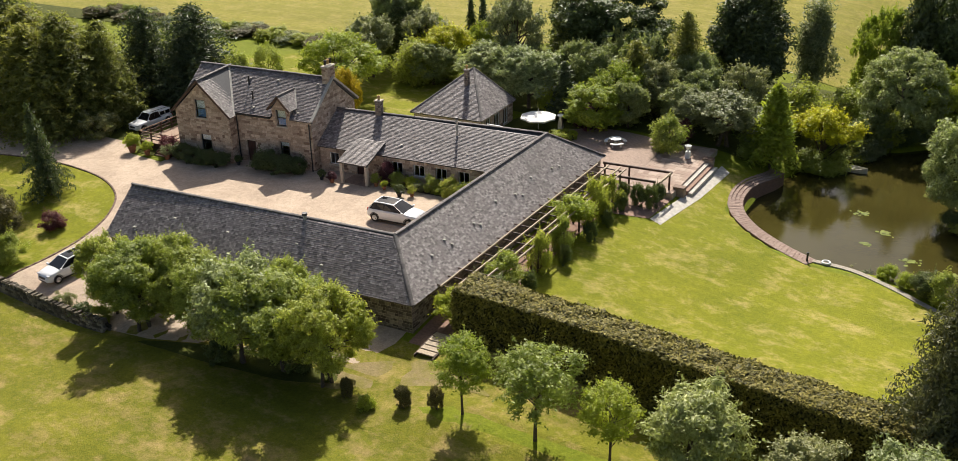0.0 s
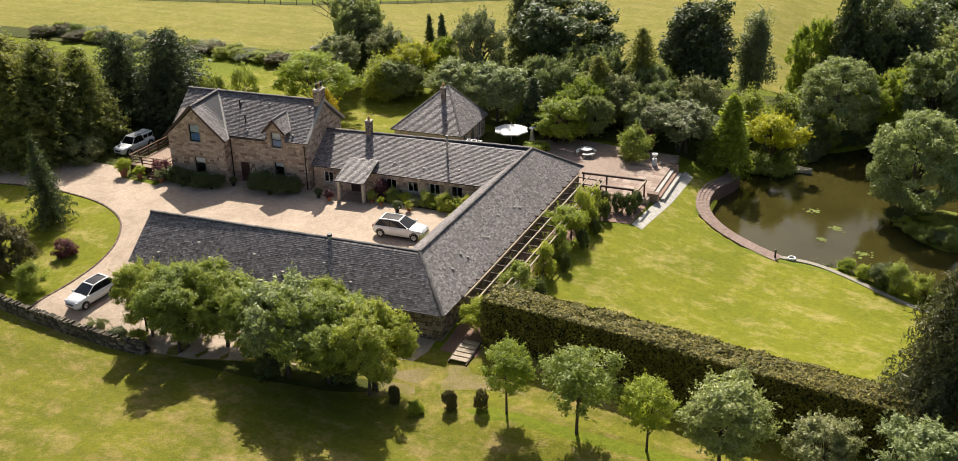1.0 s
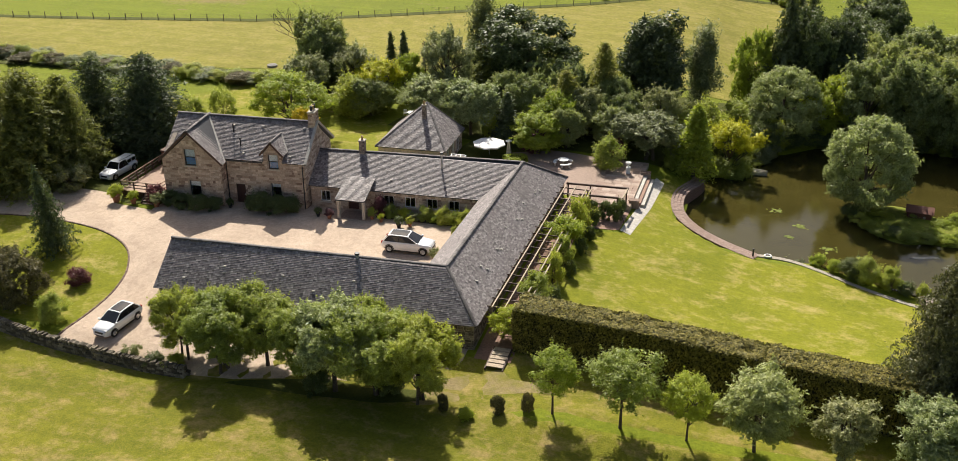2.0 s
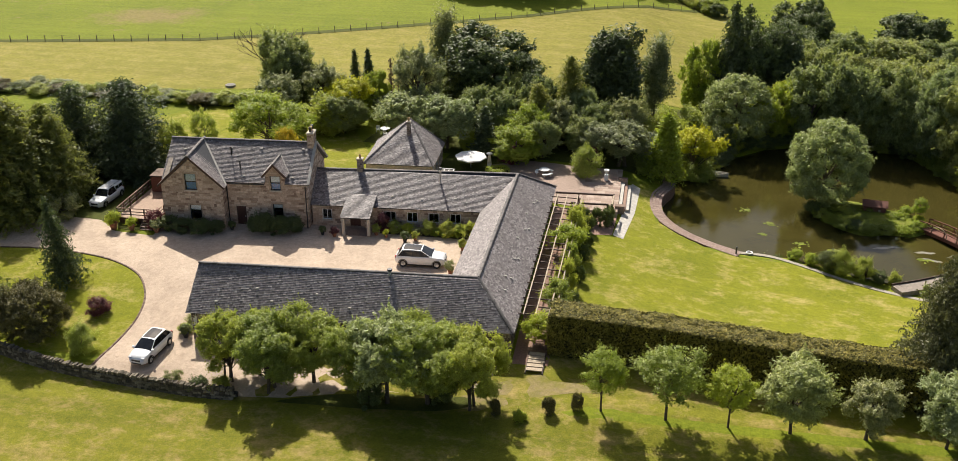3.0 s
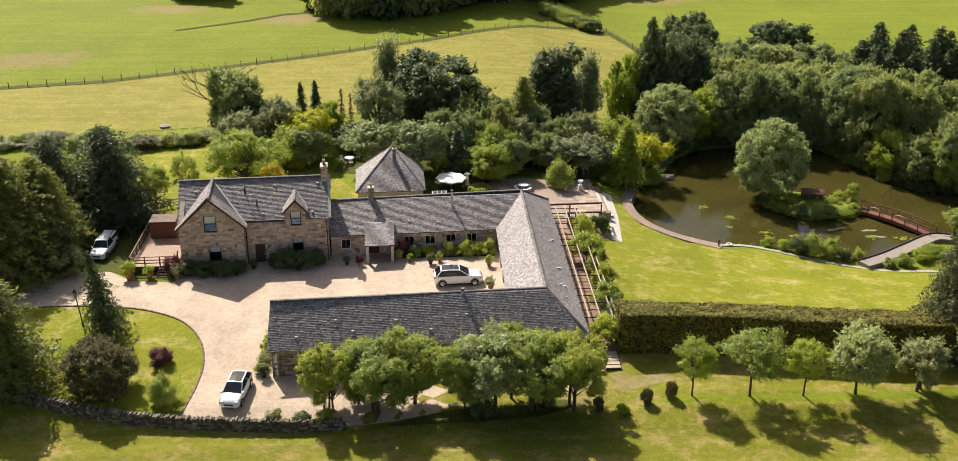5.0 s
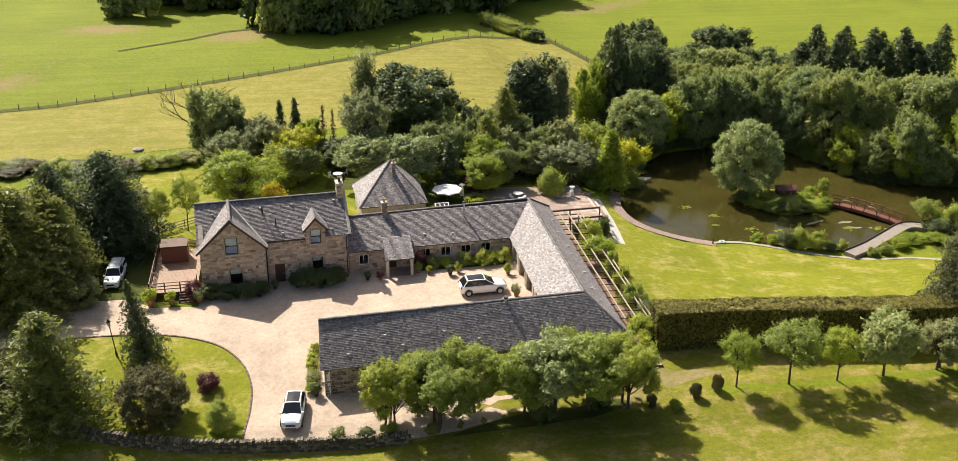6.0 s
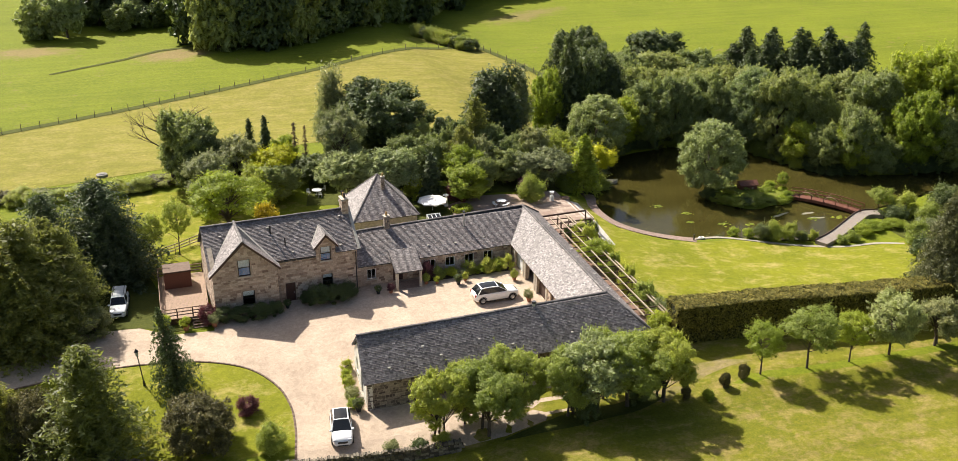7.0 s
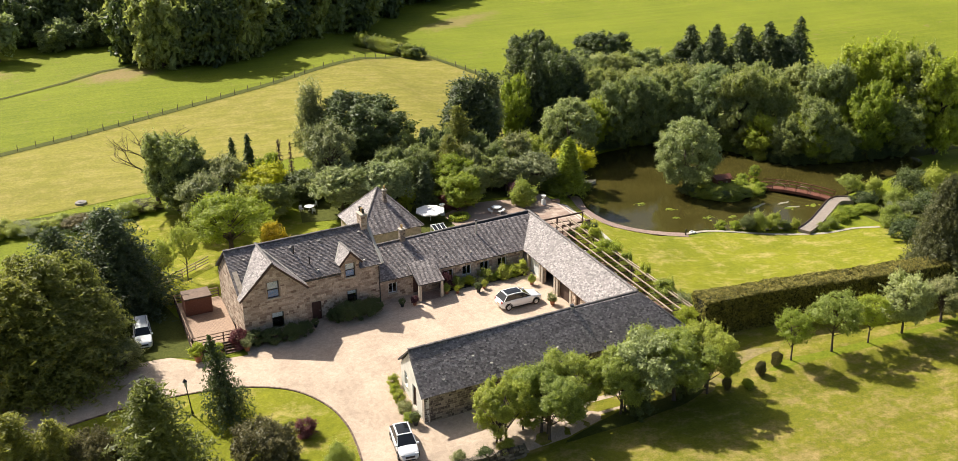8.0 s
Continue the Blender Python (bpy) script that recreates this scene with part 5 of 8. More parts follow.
broad("gold", 11, M_LEAF_GOLD, rx=2.8, rz=2.3, zc=5.0, n=150, per=56, size=0.14, clump=0.42, low=-0.15, spread=0.65)
broad("gold_under", 12, M_LEAF, rx=2.9, rz=2.3, zc=3.6, n=75, per=110, size=0.17, low=-0.9)
broad("lime", 13, M_LEAF_LIME, rx=3.3, rz=2.9, zc=4.4, n=200, per=50, size=0.13, clump=0.42, spread=0.65, low=-0.8, stems=2)
broad("bush", 14, M_LEAF, rx=2.0, rz=1.9, zc=1.7, n=46, per=100, size=0.14, clump=0.6, trunk=1.2, r0=0.06, low=-0.8, stems=3)
broad("bush_dark", 15, M_LEAF_DARK, rx=2.0, rz=1.9, zc=1.7, n=46, per=110, size=0.14, clump=0.6, trunk=1.2, r0=0.06, low=-0.8, stems=3)
broad("bush_red", 16, M_LEAF_RED, rx=2.0, rz=1.9, zc=1.7, n=46, per=110, size=0.14, clump=0.6, trunk=1.2, r0=0.06, low=-0.8, stems=3)
broad("bush_lime", 17, M_LEAF_LIME, rx=2.0, rz=1.9, zc=1.7, n=46, per=100, size=0.14, clump=0.6, trunk=1.2, r0=0.06, low=-0.8, stems=3)
broad("bush_fern", 18, M_LEAF_YEW, rx=2.3, rz=2.1, zc=1.8, n=330, per=60, size=0.07, clump=0.25, trunk=1.2, r0=0.08, low=-0.8, stems=3, lump=0.05, long=1.6, lobes=30)
broad("bush_grey", 19, M_LEAF_GREY, rx=2.0, rz=1.9, zc=1.7, n=50, per=90, size=0.13, clump=0.55, trunk=1.2, r0=0.06, low=-0.8, stems=3)
conifer("leyland", 20, M_LEAF_FERN, h=8.6, r=2.7, tiers=36, per=15, bits=12, size=0.105, droop=0.12, power=0.6, ragged=0.5, base=0.04, thick=2.0)
conifer("leyland_dark", 21, M_LEAF_CON, h=8.6, r=2.7, tiers=36, per=15, bits=12, size=0.105, droop=0.3, power=0.45, ragged=0.6, base=0.04, thick=2.0)
conifer("spruce", 30, M_LEAF_CON, r=2.4, tiers=26, per=10, bits=14, size=0.13, droop=0.3, ragged=0.6, thick=1.5)
conifer("spruce_b", 31, M_LEAF_CON, r=2.6, tiers=30, per=13, bits=12, size=0.15, droop=0.35, power=0.85, ragged=0.4, thick=1.3)
conifer("spruce_c", 38, M_LEAF_CON, r=2.6, tiers=26, per=11, bits=12, size=0.15, droop=0.25, power=0.8, ragged=0.45, thick=1.3)
conifer("weeping", 39, M_LEAF_LIME, r=1.5, tiers=30, per=12, bits=14, size=0.16, droop=1.5, power=0.5, ragged=0.35, base=0.3)
conifer("fir_green", 32, M_LEAF_FERN, r=2.2, tiers=34, per=13, bits=12, size=0.10, droop=0.3, ragged=0.5, power=0.65, thick=1.8)
broad("poplar", 35, M_LEAF_GREY, rx=1.7, rz=4.0, zc=4.4, n=90, per=70, size=0.12, clump=0.5, low=-0.95, taper=0.45, lobes=24, lump=0.6, long=1.8, flat=1.8, trunk=7.0, r0=0.1, limbs=24)
broad("amber", 36, M_LEAF_AMBER, rx=1.8, rz=2.0, zc=1.7, n=110, per=70, size=0.09, clump=0.34, low=-0.85, lobes=26, lump=0.05, trunk=1.0, r0=0.06, long=1.7, flat=1.3)
conifer("slim", 33, M_LEAF_CON, r=1.1, tiers=30)
conifer("dead", 34, M_LEAF_BROWN, r=0.7, tiers=22, per=5, bits=5, size=0.12)
conifer("cedar", 40, M_LEAF_CEDAR, r=3.3, tiers=34, per=19, bits=14, size=0.085, droop=0.42, power=0.6, ragged=0.38, base=0.05, thick=4.0, bushy=1.1)

# ---- plants in their places
# trees along the south side of the steading
for _k, _x, _y, _sx, _sz in (("ash_b", -20.2, -10.0, 0.78, 0.86), ("ash_b", -16.2, -10.9, 1.08, 0.92), ("ash_a", -12.6, -9.6, 0.92, 0.88), ("ash_b", -8.0, -10.6, 0.90, 0.88),
                             ("silver", -5.6, -11.5, 1.12, 1.08), ("ash_a", -2.3, -11.0, 1.14, 1.0), ("ash_b", 1.2, -10.9, 0.96, 0.95), ("ash_b", -17.6, -8.8, 0.7, 0.8), ("ash_a", -4.0, -9.2, 0.8, 0.85)):
    plant(_k, _x, _y, _sx, _sz, "leafy green tree in a row beside the steading wall", group="trees by the steading")
# row of young trees south of the hedge
for _k, _x, _y, _sx, _sz, _l in (("young_b", 12.0, -10.7, 1.02, 0.88, "young tree with bright green leaves"), ("young", 17.2, -10.8, 1.36, 1.04, "young spreading tree with pale green leaves"),
                             ("young_b", 22.1, -10.8, 1.0, 0.88, "small slender young tree"), ("silver_y", 26.9, -10.7, 1.36, 1.2, "young tree with pale silvery leaves"),
                             ("grey", 32.8, -10.3, 0.86, 0.74, "young grey-green tree by the hedge"), ("silver_y", 38.6, -10.6, 1.35, 1.12, "young tree with pale silvery leaves"), ("silver_y", 44.0, -10.5, 1.3, 1.1, "young tree with pale silvery leaves")):
    plant(_k, _x, _y, _sx, _sz, _l, group="young trees along the hedge")
for _k, _x, _y, _sx, _sz in (("bush_fern", 3.5, -11.5, 0.2, 0.42), ("bush_lime", 5.5, -12.1, 0.3, 0.3), ("bush_fern", 7.8, -11.2, 0.24, 0.45), ("bush_fern", 10.1, -10.8, 0.24, 0.45)):
    plant(_k, _x, _y, _sx, _sz, "small clipped conifer on the paddock edge", "dwarf_conifer", "shrub")
# front lawn
_t = plant("spruce", -42.3, 2.4, 0.88, 1.15, "dark spruce leaning on the front lawn")
_t.matrix_world = Matrix.Translation(_t.matrix_world.translation) @ Matrix.Rotation(math.radians(-7), 4, "Y") @ Matrix.Translation(-_t.matrix_world.translation) @ _t.matrix_world
plant("bush_red", -36.5, -2.3, 0.50, 0.48, "small purple-leaved bush on the lawn", "purple_bush", "shrub")
plant("bush", -35.0, -8.0, 0.66, 0.68, "small green bush near the lawn edge", "bush", "shrub")
plant("bush_fern", -54.3, -2.7, 1.2, 1.54, "dense rounded bronze-green conifer", "rounded_conifer", "shrub")
plant("fir_green", -49.8, -4.9, 2.2, 1.36, "feathery green conifer in the garden", "tree", "tree")
plant("bush_fern", -40.9, -6.2, 1.38, 1.42, "dense rounded bronze-green conifer", "rounded_conifer", "shrub")
plant("leyland", -57.5, -2.4, 1.07, 0.87, "broad olive-green conifer by the wall", "tree", "tree")
plant("leyland", -60.5, -1.7, 1.35, 0.97, "broad olive-green conifer by the wall", "tree", "tree")
# shelter belt west of the drive
for _k, _x, _y, _sx, _sz in (("leyland", -56.3, 17.0, 2.26, 1.52),
                             ("leyland", -52.7, 19.8, 1.24, 1.26),
                             ("leyland", -59.3, 14.9, 2.00, 1.41),
                             ("leyland", -63.1, 18.0, 2.36, 1.53),
                             ("leyland", -54.0, 16.9, 1.31, 0.93),
                             ("leyland", -58.5, 19.5, 1.9, 1.45), ("leyland", -54.6, 21.0, 1.6, 1.35), ("leyland", -60.8, 16.5, 1.9, 1.25), ("leyland", -65.2, 16.5, 2.0, 1.4), ("leyland", -56.4, 14.2, 1.7, 1.1),
                             ("leyland", -67.9, 19.5, 2.71, 1.61),
                             ("leyland_dark", -49.4, 30.6, 2.1, 1.38),
                             ("leyland_dark", -48.3, 28.6, 1.3, 1.2),
                             ("leyland_dark", -54.9, 28.0, 1.7, 1.35)):
    plant(_k, _x, _y, _sx, _sz, "tall dense conifer in a shelter belt", group="shelter belt")
plant("bush_grey", -50.4, 15.6, 0.9, 0.85, "pale grey-green bush in the conifers' shade", "bush", "shrub")
# behind the farmhouse
plant("full_b", -38.6, 57.6, 1.35, 1.5, "green leafy garden tree with spreading crown", "tree", "tree")
plant("dark", -37.3, 56.5, 1.17, 1.05, "huge dark round-headed tree behind the garden", "tree", "tree")
plant("grey", -36.6, 48.0, 1.29, 1.17, "silvery grey-green shrub tree", "tree", "tree")
plant("grey", -31.9, 54.5, 1.23, 1.18, "silvery grey-green shrub tree", "tree", "tree")
plant("lime", -34.5, 39.8, 1.5, 1.08, "spreading yellow-green garden tree", "tree", "tree")
plant("gold", -27.4, 51.8, 1.14, 0.95, "golden-leaved ornamental tree among green shrubs", "tree", "tree")
plant("full_b", -27.5, 48.9, 1.02, 0.73, "green leafy garden tree with spreading crown", "tree", "tree")
plant("slim", -29.6, 62.3, 1.09, 0.98, "small dark pointed conifer in the garden", "tree", "tree")
plant("slim", -27.4, 61.7, 1.18, 1.04, "small dark pointed conifer in the garden", "tree", "tree")
plant("dead", -23.4, 59.6, 1.18, 0.97, "thin dead brown conifer", "tree", "tree")
plant("dead", -22.0, 58.4, 0.91, 0.94, "thin dead brown conifer", "tree", "tree")
plant("full_l", -25.4, 58.1, 0.69, 0.84, "light green leafy garden tree", "tree", "tree")
plant("amber", -30.2, 34.6, 0.95, 1.4, "rounded amber-yellow conifer bush", "golden_conifer", "shrub")
plant("young", -44.3, 31.8, 0.92, 1.04, "small garden tree by the rail fence", "tree", "tree")
plant("young", -41.1, 34.0, 0.87, 1.17, "small garden tree by the rail fence", "tree", "tree")
plant("full_l", -33.3, 57.8, 0.73, 0.83, "light green leafy garden tree", "tree", "tree")
# garden north of the terrace
plant("dark_col", 8.3, 63.4, 1.95, 1.62, "dense dark cypress tree in the garden", "tree", "tree")
plant("poplar", 14.6, 69.0, 1.5, 1.45, "feathery upright green tree in the garden", "tree", "tree")
plant("dark", -9.6, 62.2, 2.12, 1.62, "huge dark round-headed tree behind the garden", "tree", "tree")
plant("dark", -12.4, 61.9, 1.23, 1.14, "huge dark round-headed tree behind the garden", "tree", "tree")
plant("poplar", -16.6, 66.0, 1.5, 1.6, "feathery upright pale-green tree", "tree", "tree")
plant("fir_green", -13.6, 60.6, 2.02, 1.23, "feathery green conifer in the garden", "tree", "tree")
plant("silver", -17.8, 47.2, 1.31, 0.92, "pale-leaved rounded tree behind the garden room", "tree", "tree")
plant("silver", -12.2, 45.5, 1.26, 0.97, "pale-leaved rounded tree behind the garden room", "tree", "tree")
plant("bush_lime", -9.6, 44.7, 0.66, 1.15, "yellow-green rounded bush in the garden", "bush", "shrub")
plant("slim", -6.9, 43.9, 1.54, 0.84, "small dark pointed conifer in the garden", "tree", "tree")
plant("full_l", -2.3, 41.8, 1.05, 0.71, "light green leafy garden tree", "tree", "tree")
plant("lime", -1.7, 46.7, 0.96, 0.87, "spreading yellow-green garden tree", "tree", "tree")
plant("full_b", -1.2, 52.7, 0.83, 1.08, "light green leafy garden tree", "tree", "tree")
plant("grey", 11.0, 45.8, 1.42, 0.89, "silvery grey-green shrub tree", "tree", "tree")
plant("grey", 7.1, 46.6, 1.0, 0.75, "silvery grey-green shrub tree", "tree", "tree")
plant("grey", 14.3, 46.8, 0.9, 0.77, "silvery grey-green shrub tree", "tree", "tree")
plant("gold", 20.2, 51.2, 1.26, 1.1, "golden-leaved ornamental tree among green shrubs", "tree", "tree")
plant("weeping", 16.4, 45.2, 1.7, 1.15, "weeping conifer with drooping green boughs", "tree", "tree")
plant("bush", 6.7, 40.6, 0.95, 0.95, "green rounded bush on the terrace", "bush", "shrub")
plant("full_a", -5.8, 50.0, 0.95, 0.95, "green leafy garden tree", "tree", "tree")
plant("full_b", 0.7, 44.2, 0.7, 0.71, "green leafy garden tree with spreading crown", "tree", "tree")
plant("full_a", 5.6, 47.7, 0.84, 0.68, "green leafy garden tree", "tree", "tree")
plant("bush_red", 6.9, 43.6, 0.62, 0.75, "purple-red shrub in the garden", "red_shrub", "shrub")
plant("bush_red", -3.2, 42.4, 0.85, 0.75, "purple-red shrub in the garden", "red_shrub", "shrub")
# round the pond
plant("fullsilver", 36.2, 43.2, 1.55, 1.55, "round silvery willow on the island", z=-3.6)
for _k, _x, _y, _sx, _sz in (("dark", 58.3, 107.4, 1.82, 1.32),
                             ("spruce_b", 25.5, 74.4, 1.82, 2.25),
                             ("dark", 29.4, 76.9, 1.41, 2.01),
                             ("full_l", 21.4, 73.5, 0.96, 1.63),
                             ("dark_col", 32.8, 76.4, 1.45, 1.77),
                             ("full_a", 37.8, 79.6, 1.26, 1.48),
                             ("full_b", 43.0, 82.7, 1.23, 1.31),
                             ("full_a", 36.7, 65.8, 1.36, 1.58),
                             ("full_b", 42.8, 65.9, 1.36, 1.65),
                             ("full_a", 48.0, 65.9, 1.24, 1.64),
                             ("full_l", 31.8, 64.7, 1.04, 1.25),
                             ("fullsilver", 53.8, 61.1, 1.39, 1.92)):
    plant(_k, _x, _y, _sx, _sz, "tall leafy tree in the dense wood round the pond", group="pond wood")
for _k, _x, _y, _sx, _sz in (("full_b", 56.0, 56.6, 1.39, 1.92),
                             ("full_a", 51.6, 62.8, 1.1, 1.42),
                             ("full_a", 61.8, 56.4, 1.29, 1.73),
                             ("fullsilver", 26.3, 62.9, 1.53, 1.42),
                             ("full_b", 42.3, 65.7, 1.1, 1.34),
                             ("full_a", 47.6, 65.6, 0.99, 1.26)):
    plant(_k, _x, _y, _sx, _sz, "tall leafy tree in the dense wood round the pond", group="pond wood")
for _k, _x, _y, _sx, _sz in (("full_b", 70.7, 51.1, 1.61, 2.0),
                             ("full_l", 77.2, 51.1, 1.82, 2.34),
                             ("full_l", 81.0, 48.0, 1.82, 2.47),
                             ("full_a", 83.9, 44.8, 1.62, 2.3),
                             ("full_l", 72.2, 43.0, 1.3, 1.79),
                             ("full_b", 63.1, 44.9, 1.09, 1.46),
                             ("full_l", 57.1, 51.3, 1.05, 1.01),
                             ("full_a", 59.5, 47.8, 0.99, 1.02),
                             ("full_l", 62.8, 45.2, 1.1, 1.13),
                             ("full_a", 66.9, 43.7, 0.99, 0.84),
                             ("full_l", 84.5, 39.9, 1.73, 2.25),
                             ("full_b", 78.0, 42.4, 1.36, 1.39)):
    plant(_k, _x, _y, _sx, _sz, "leafy waterside tree beyond the pond", group="pond wood")
for _k, _x, _y, _sx, _sz in (("spruce_b", 69.3, 94.6, 2.04, 1.21),
                             ("spruce_b", 72.4, 95.1, 2.24, 1.59),
                             ("spruce_b", 75.2, 91.0, 2.24, 1.55),
                             ("spruce_c", 77.7, 93.7, 2.27, 1.57),
                             ("spruce_c", 80.7, 89.1, 2.17, 1.68),
                             ("spruce_c", 83.2, 90.1, 2.21, 1.54),
                             ("spruce_b", 86.3, 87.5, 2.38, 1.72),
                             ("spruce_c", 88.7, 86.7, 2.24, 1.41),
                             ("spruce_b", 91.9, 88.0, 2.08, 1.28),
                             ("spruce_c", 95.0, 88.3, 1.86, 1.73)):
    plant(_k, _x, _y, _sx, _sz, "dark spruce in a clump beyond the pond", group="far spruces")
for _k in range(8):
    plant(("spruce_c", "spruce_b")[_k % 2], 69.6 + 2.9 * _k, 88.4 - 0.75 * _k, 1.7, (1.3, 1.45, 1.2, 1.5)[_k % 4], "dark spruce in a clump beyond the pond", group="far spruces")
for _k, _x, _y, _sx, _sz in (("dark", 38.8, 101.6, 1.62, 1.67), ("full_a", 45.3, 94.7, 1.54, 1.27), ("full_b", 53.8, 95.7, 1.74, 1.17), ("full_a", 60.9, 93.4, 1.56, 1.23)):
    plant(_k, _x, _y, _sx, _sz, "tall leafy tree in the dense wood round the pond", group="pond wood")
# infill between the garden and the wood
for _k, _x, _y, _sx, _sz in (("dark", -1.3, 54.5, 0.85, 1.11), ("full_b", -8.9, 52.3, 0.86, 0.94), ("full_a", -5.2, 56.1, 0.73, 1.0), ("grey", 1.5, 49.6, 0.99, 0.93), ("full_a", 6.4, 51.2, 0.82, 0.84),
                             ("grey", 10.8, 52.0, 1.02, 1.08), ("full_b", 4.7, 54.4, 0.83, 0.93)):
    plant(_k, _x, _y, _sx, _sz, "mixed leafy tree filling the garden edge", group="garden edge trees")
for _k, _x, _y, _sx, _sz in (("spruce_c", 28.5, 87.3, 1.95, 1.85), ("dark", 36.6, 89.5, 1.6, 1.6), ("full_a", 42.0, 83.2, 1.44, 1.2), ("full_b", 46.9, 82.6, 1.33, 1.14), ("full_a", 51.7, 80.0, 1.51, 1.29),
                             ("full_b", 55.9, 77.5, 1.39, 1.38), ("full_a", 38.5, 83.4, 1.31, 1.4), ("full_b", 61.9, 74.8, 1.4, 1.45), ("full_a", 68.5, 68.7, 1.5, 1.5), ("full_b", 75.6, 62.6, 1.5, 1.6)):
    plant(_k, _x, _y, _sx, _sz, "tall leafy tree in the dense wood round the pond", group="pond wood")
for _k, _x, _y, _sx, _sz, _l in (("fir_green", 3.0, 55.6, 1.6, 1.35, "feathery green conifer in the garden"), ("fir_green", -0.8, 49.7, 1.5, 1.05, "feathery green conifer in the garden"), ("grey", -17.5, 52.5, 1.4, 1.7, "tall pale spreading tree behind the garden room"),
                                ("gold_under", 20.3, 51.2, 0.95, 0.55, "green lower growth round the golden tree"), ("gold_under", -27.2, 51.6, 0.9, 0.5, "green lower growth round the golden tree")):
    plant(_k, _x, _y, _sx, _sz, _l, group="garden edge trees")
plant("bush", 14.6, 46.0, 1.0, 0.8, "drooping green shrub by the pond path", "bush", "shrub")
plant("cedar", 39.6, -3.2, 1.4, 1.75, "dark spreading conifer at the end of the lawn")
plant("young", 56.3, 29.6, 0.9, 0.62, "small sapling by the bridge path")
plant("young_b", 47.1, 40.2, 0.5, 0.5, "thin sapling on the island", z=-3.5)
# undergrowth along the far bank and under the woods
_rnd = random.Random(21)
for _x, _y in smooth_line([(20.2, 53.1), (24.6, 58.9), (31.9, 64.7), (40.0, 65.9), (47.1, 66.1), (53.8, 61.6), (55.9, 54.5), (58.3, 49.4), (62.4, 45.5), (69.5, 43.1), (78.7, 41.9)], 3):
    for _q in range(2):
        plant(_rnd.choice(("bush", "bush_dark", "bush_dark", "bush_grey")), _x + _rnd.uniform(0.2, 1.6) + _q * 1.5, _y + _rnd.uniform(0.3, 1.5) + _q * 2.4, _rnd.uniform(0.8, 1.3), _rnd.uniform(0.6, 1.2),
              "undergrowth along the far pond bank", "bank_bush", "shrub", group="bank undergrowth")
for _x, _y in ((27.3, 70.6), (33.9, 72.8), (40.0, 73.8), (46.1, 71.8), (51.2, 68.7), (57.3, 64.7), (20.2, 64.7), (16.5, 58.0), (13.0, 55.0), (9.5, 52.0), (4.0, 52.5), (-4.0, 55.0), (-8.5, 52.0), (61.9, 59.6), (66.5, 54.5), (70.6, 48.4), (75.6, 46.3), (63.4, 67.7), (3.0, 58.0), (-21.0, 55.0), (-30.0, 49.0)):
    plant(_rnd.choice(("bush_dark", "bush")), _x, _y, _rnd.uniform(1.3, 1.8), _rnd.uniform(1.0, 1.5), "dark undergrowth below the trees", "undergrowth", "shrub", group="undergrowth")


def dead_tree(x, y, h):
    """Bare grey limbs of a dying tree, forking again and again."""
    rnd = random.Random(9)
    bm = bmesh.new()

    def limb(p, d, length, r, depth):
        pts, rad = [p], [r]
        for k in range(4):
            d = (d + Vector((rnd.gauss(0, 0.16), rnd.gauss(0, 0.16), 0.05))).normalized()
            pts.append(pts[-1] + d * length / 4)
            rad.append(r * (1 - 0.16 * (k + 1)))
        add_tube(bm, pts, rad, 6 if depth < 2 else 4, False)
        if depth < 4:
            for k in range(4 if depth == 0 else 3):
                q = pts[4] if k < 2 else pts[rnd.choice((2, 3))]
                e = (d + Vector((rnd.gauss(0, 0.55), rnd.gauss(0, 0.55), rnd.uniform(-0.15, 0.35)))).normalized()
                limb(q, e, length * rnd.uniform(0.55, 0.78), r * 0.5, depth + 1)

    limb(Vector((0, 0, -0.2)), Vector((-0.12, 0, 1)), h * 0.36, 0.36, 0)
    t = thing("dead_tree", "bare dead branches beside a leafy tree", "tree", Matrix.Translation((x, y, gz(x, y))))
    part("branch_frame", bm, M_BARK, t)


dead_tree(-40.6, 59.4, 15.5)

for _x, _y in smooth_line([(21.8, 55.7), (26.7, 60.8), (31.9, 64.2), (39.7, 65.5), (47.7, 65.5), (52.7, 61.4), (55.1, 55.5), (56.9, 50.0), (61.0, 45.3), (69.0, 42.9), (77.7, 41.7)], 4):
    plant(_rnd.choice(("bush_dark", "bush_dark", "bush")), _x + _rnd.uniform(-0.4, 0.6), _y + _rnd.uniform(-0.2, 0.7), _rnd.uniform(0.7, 1.0), _rnd.uniform(0.5, 0.8), "low dark growth overhanging the pond", "bank_bush", "shrub", group="bank undergrowth")

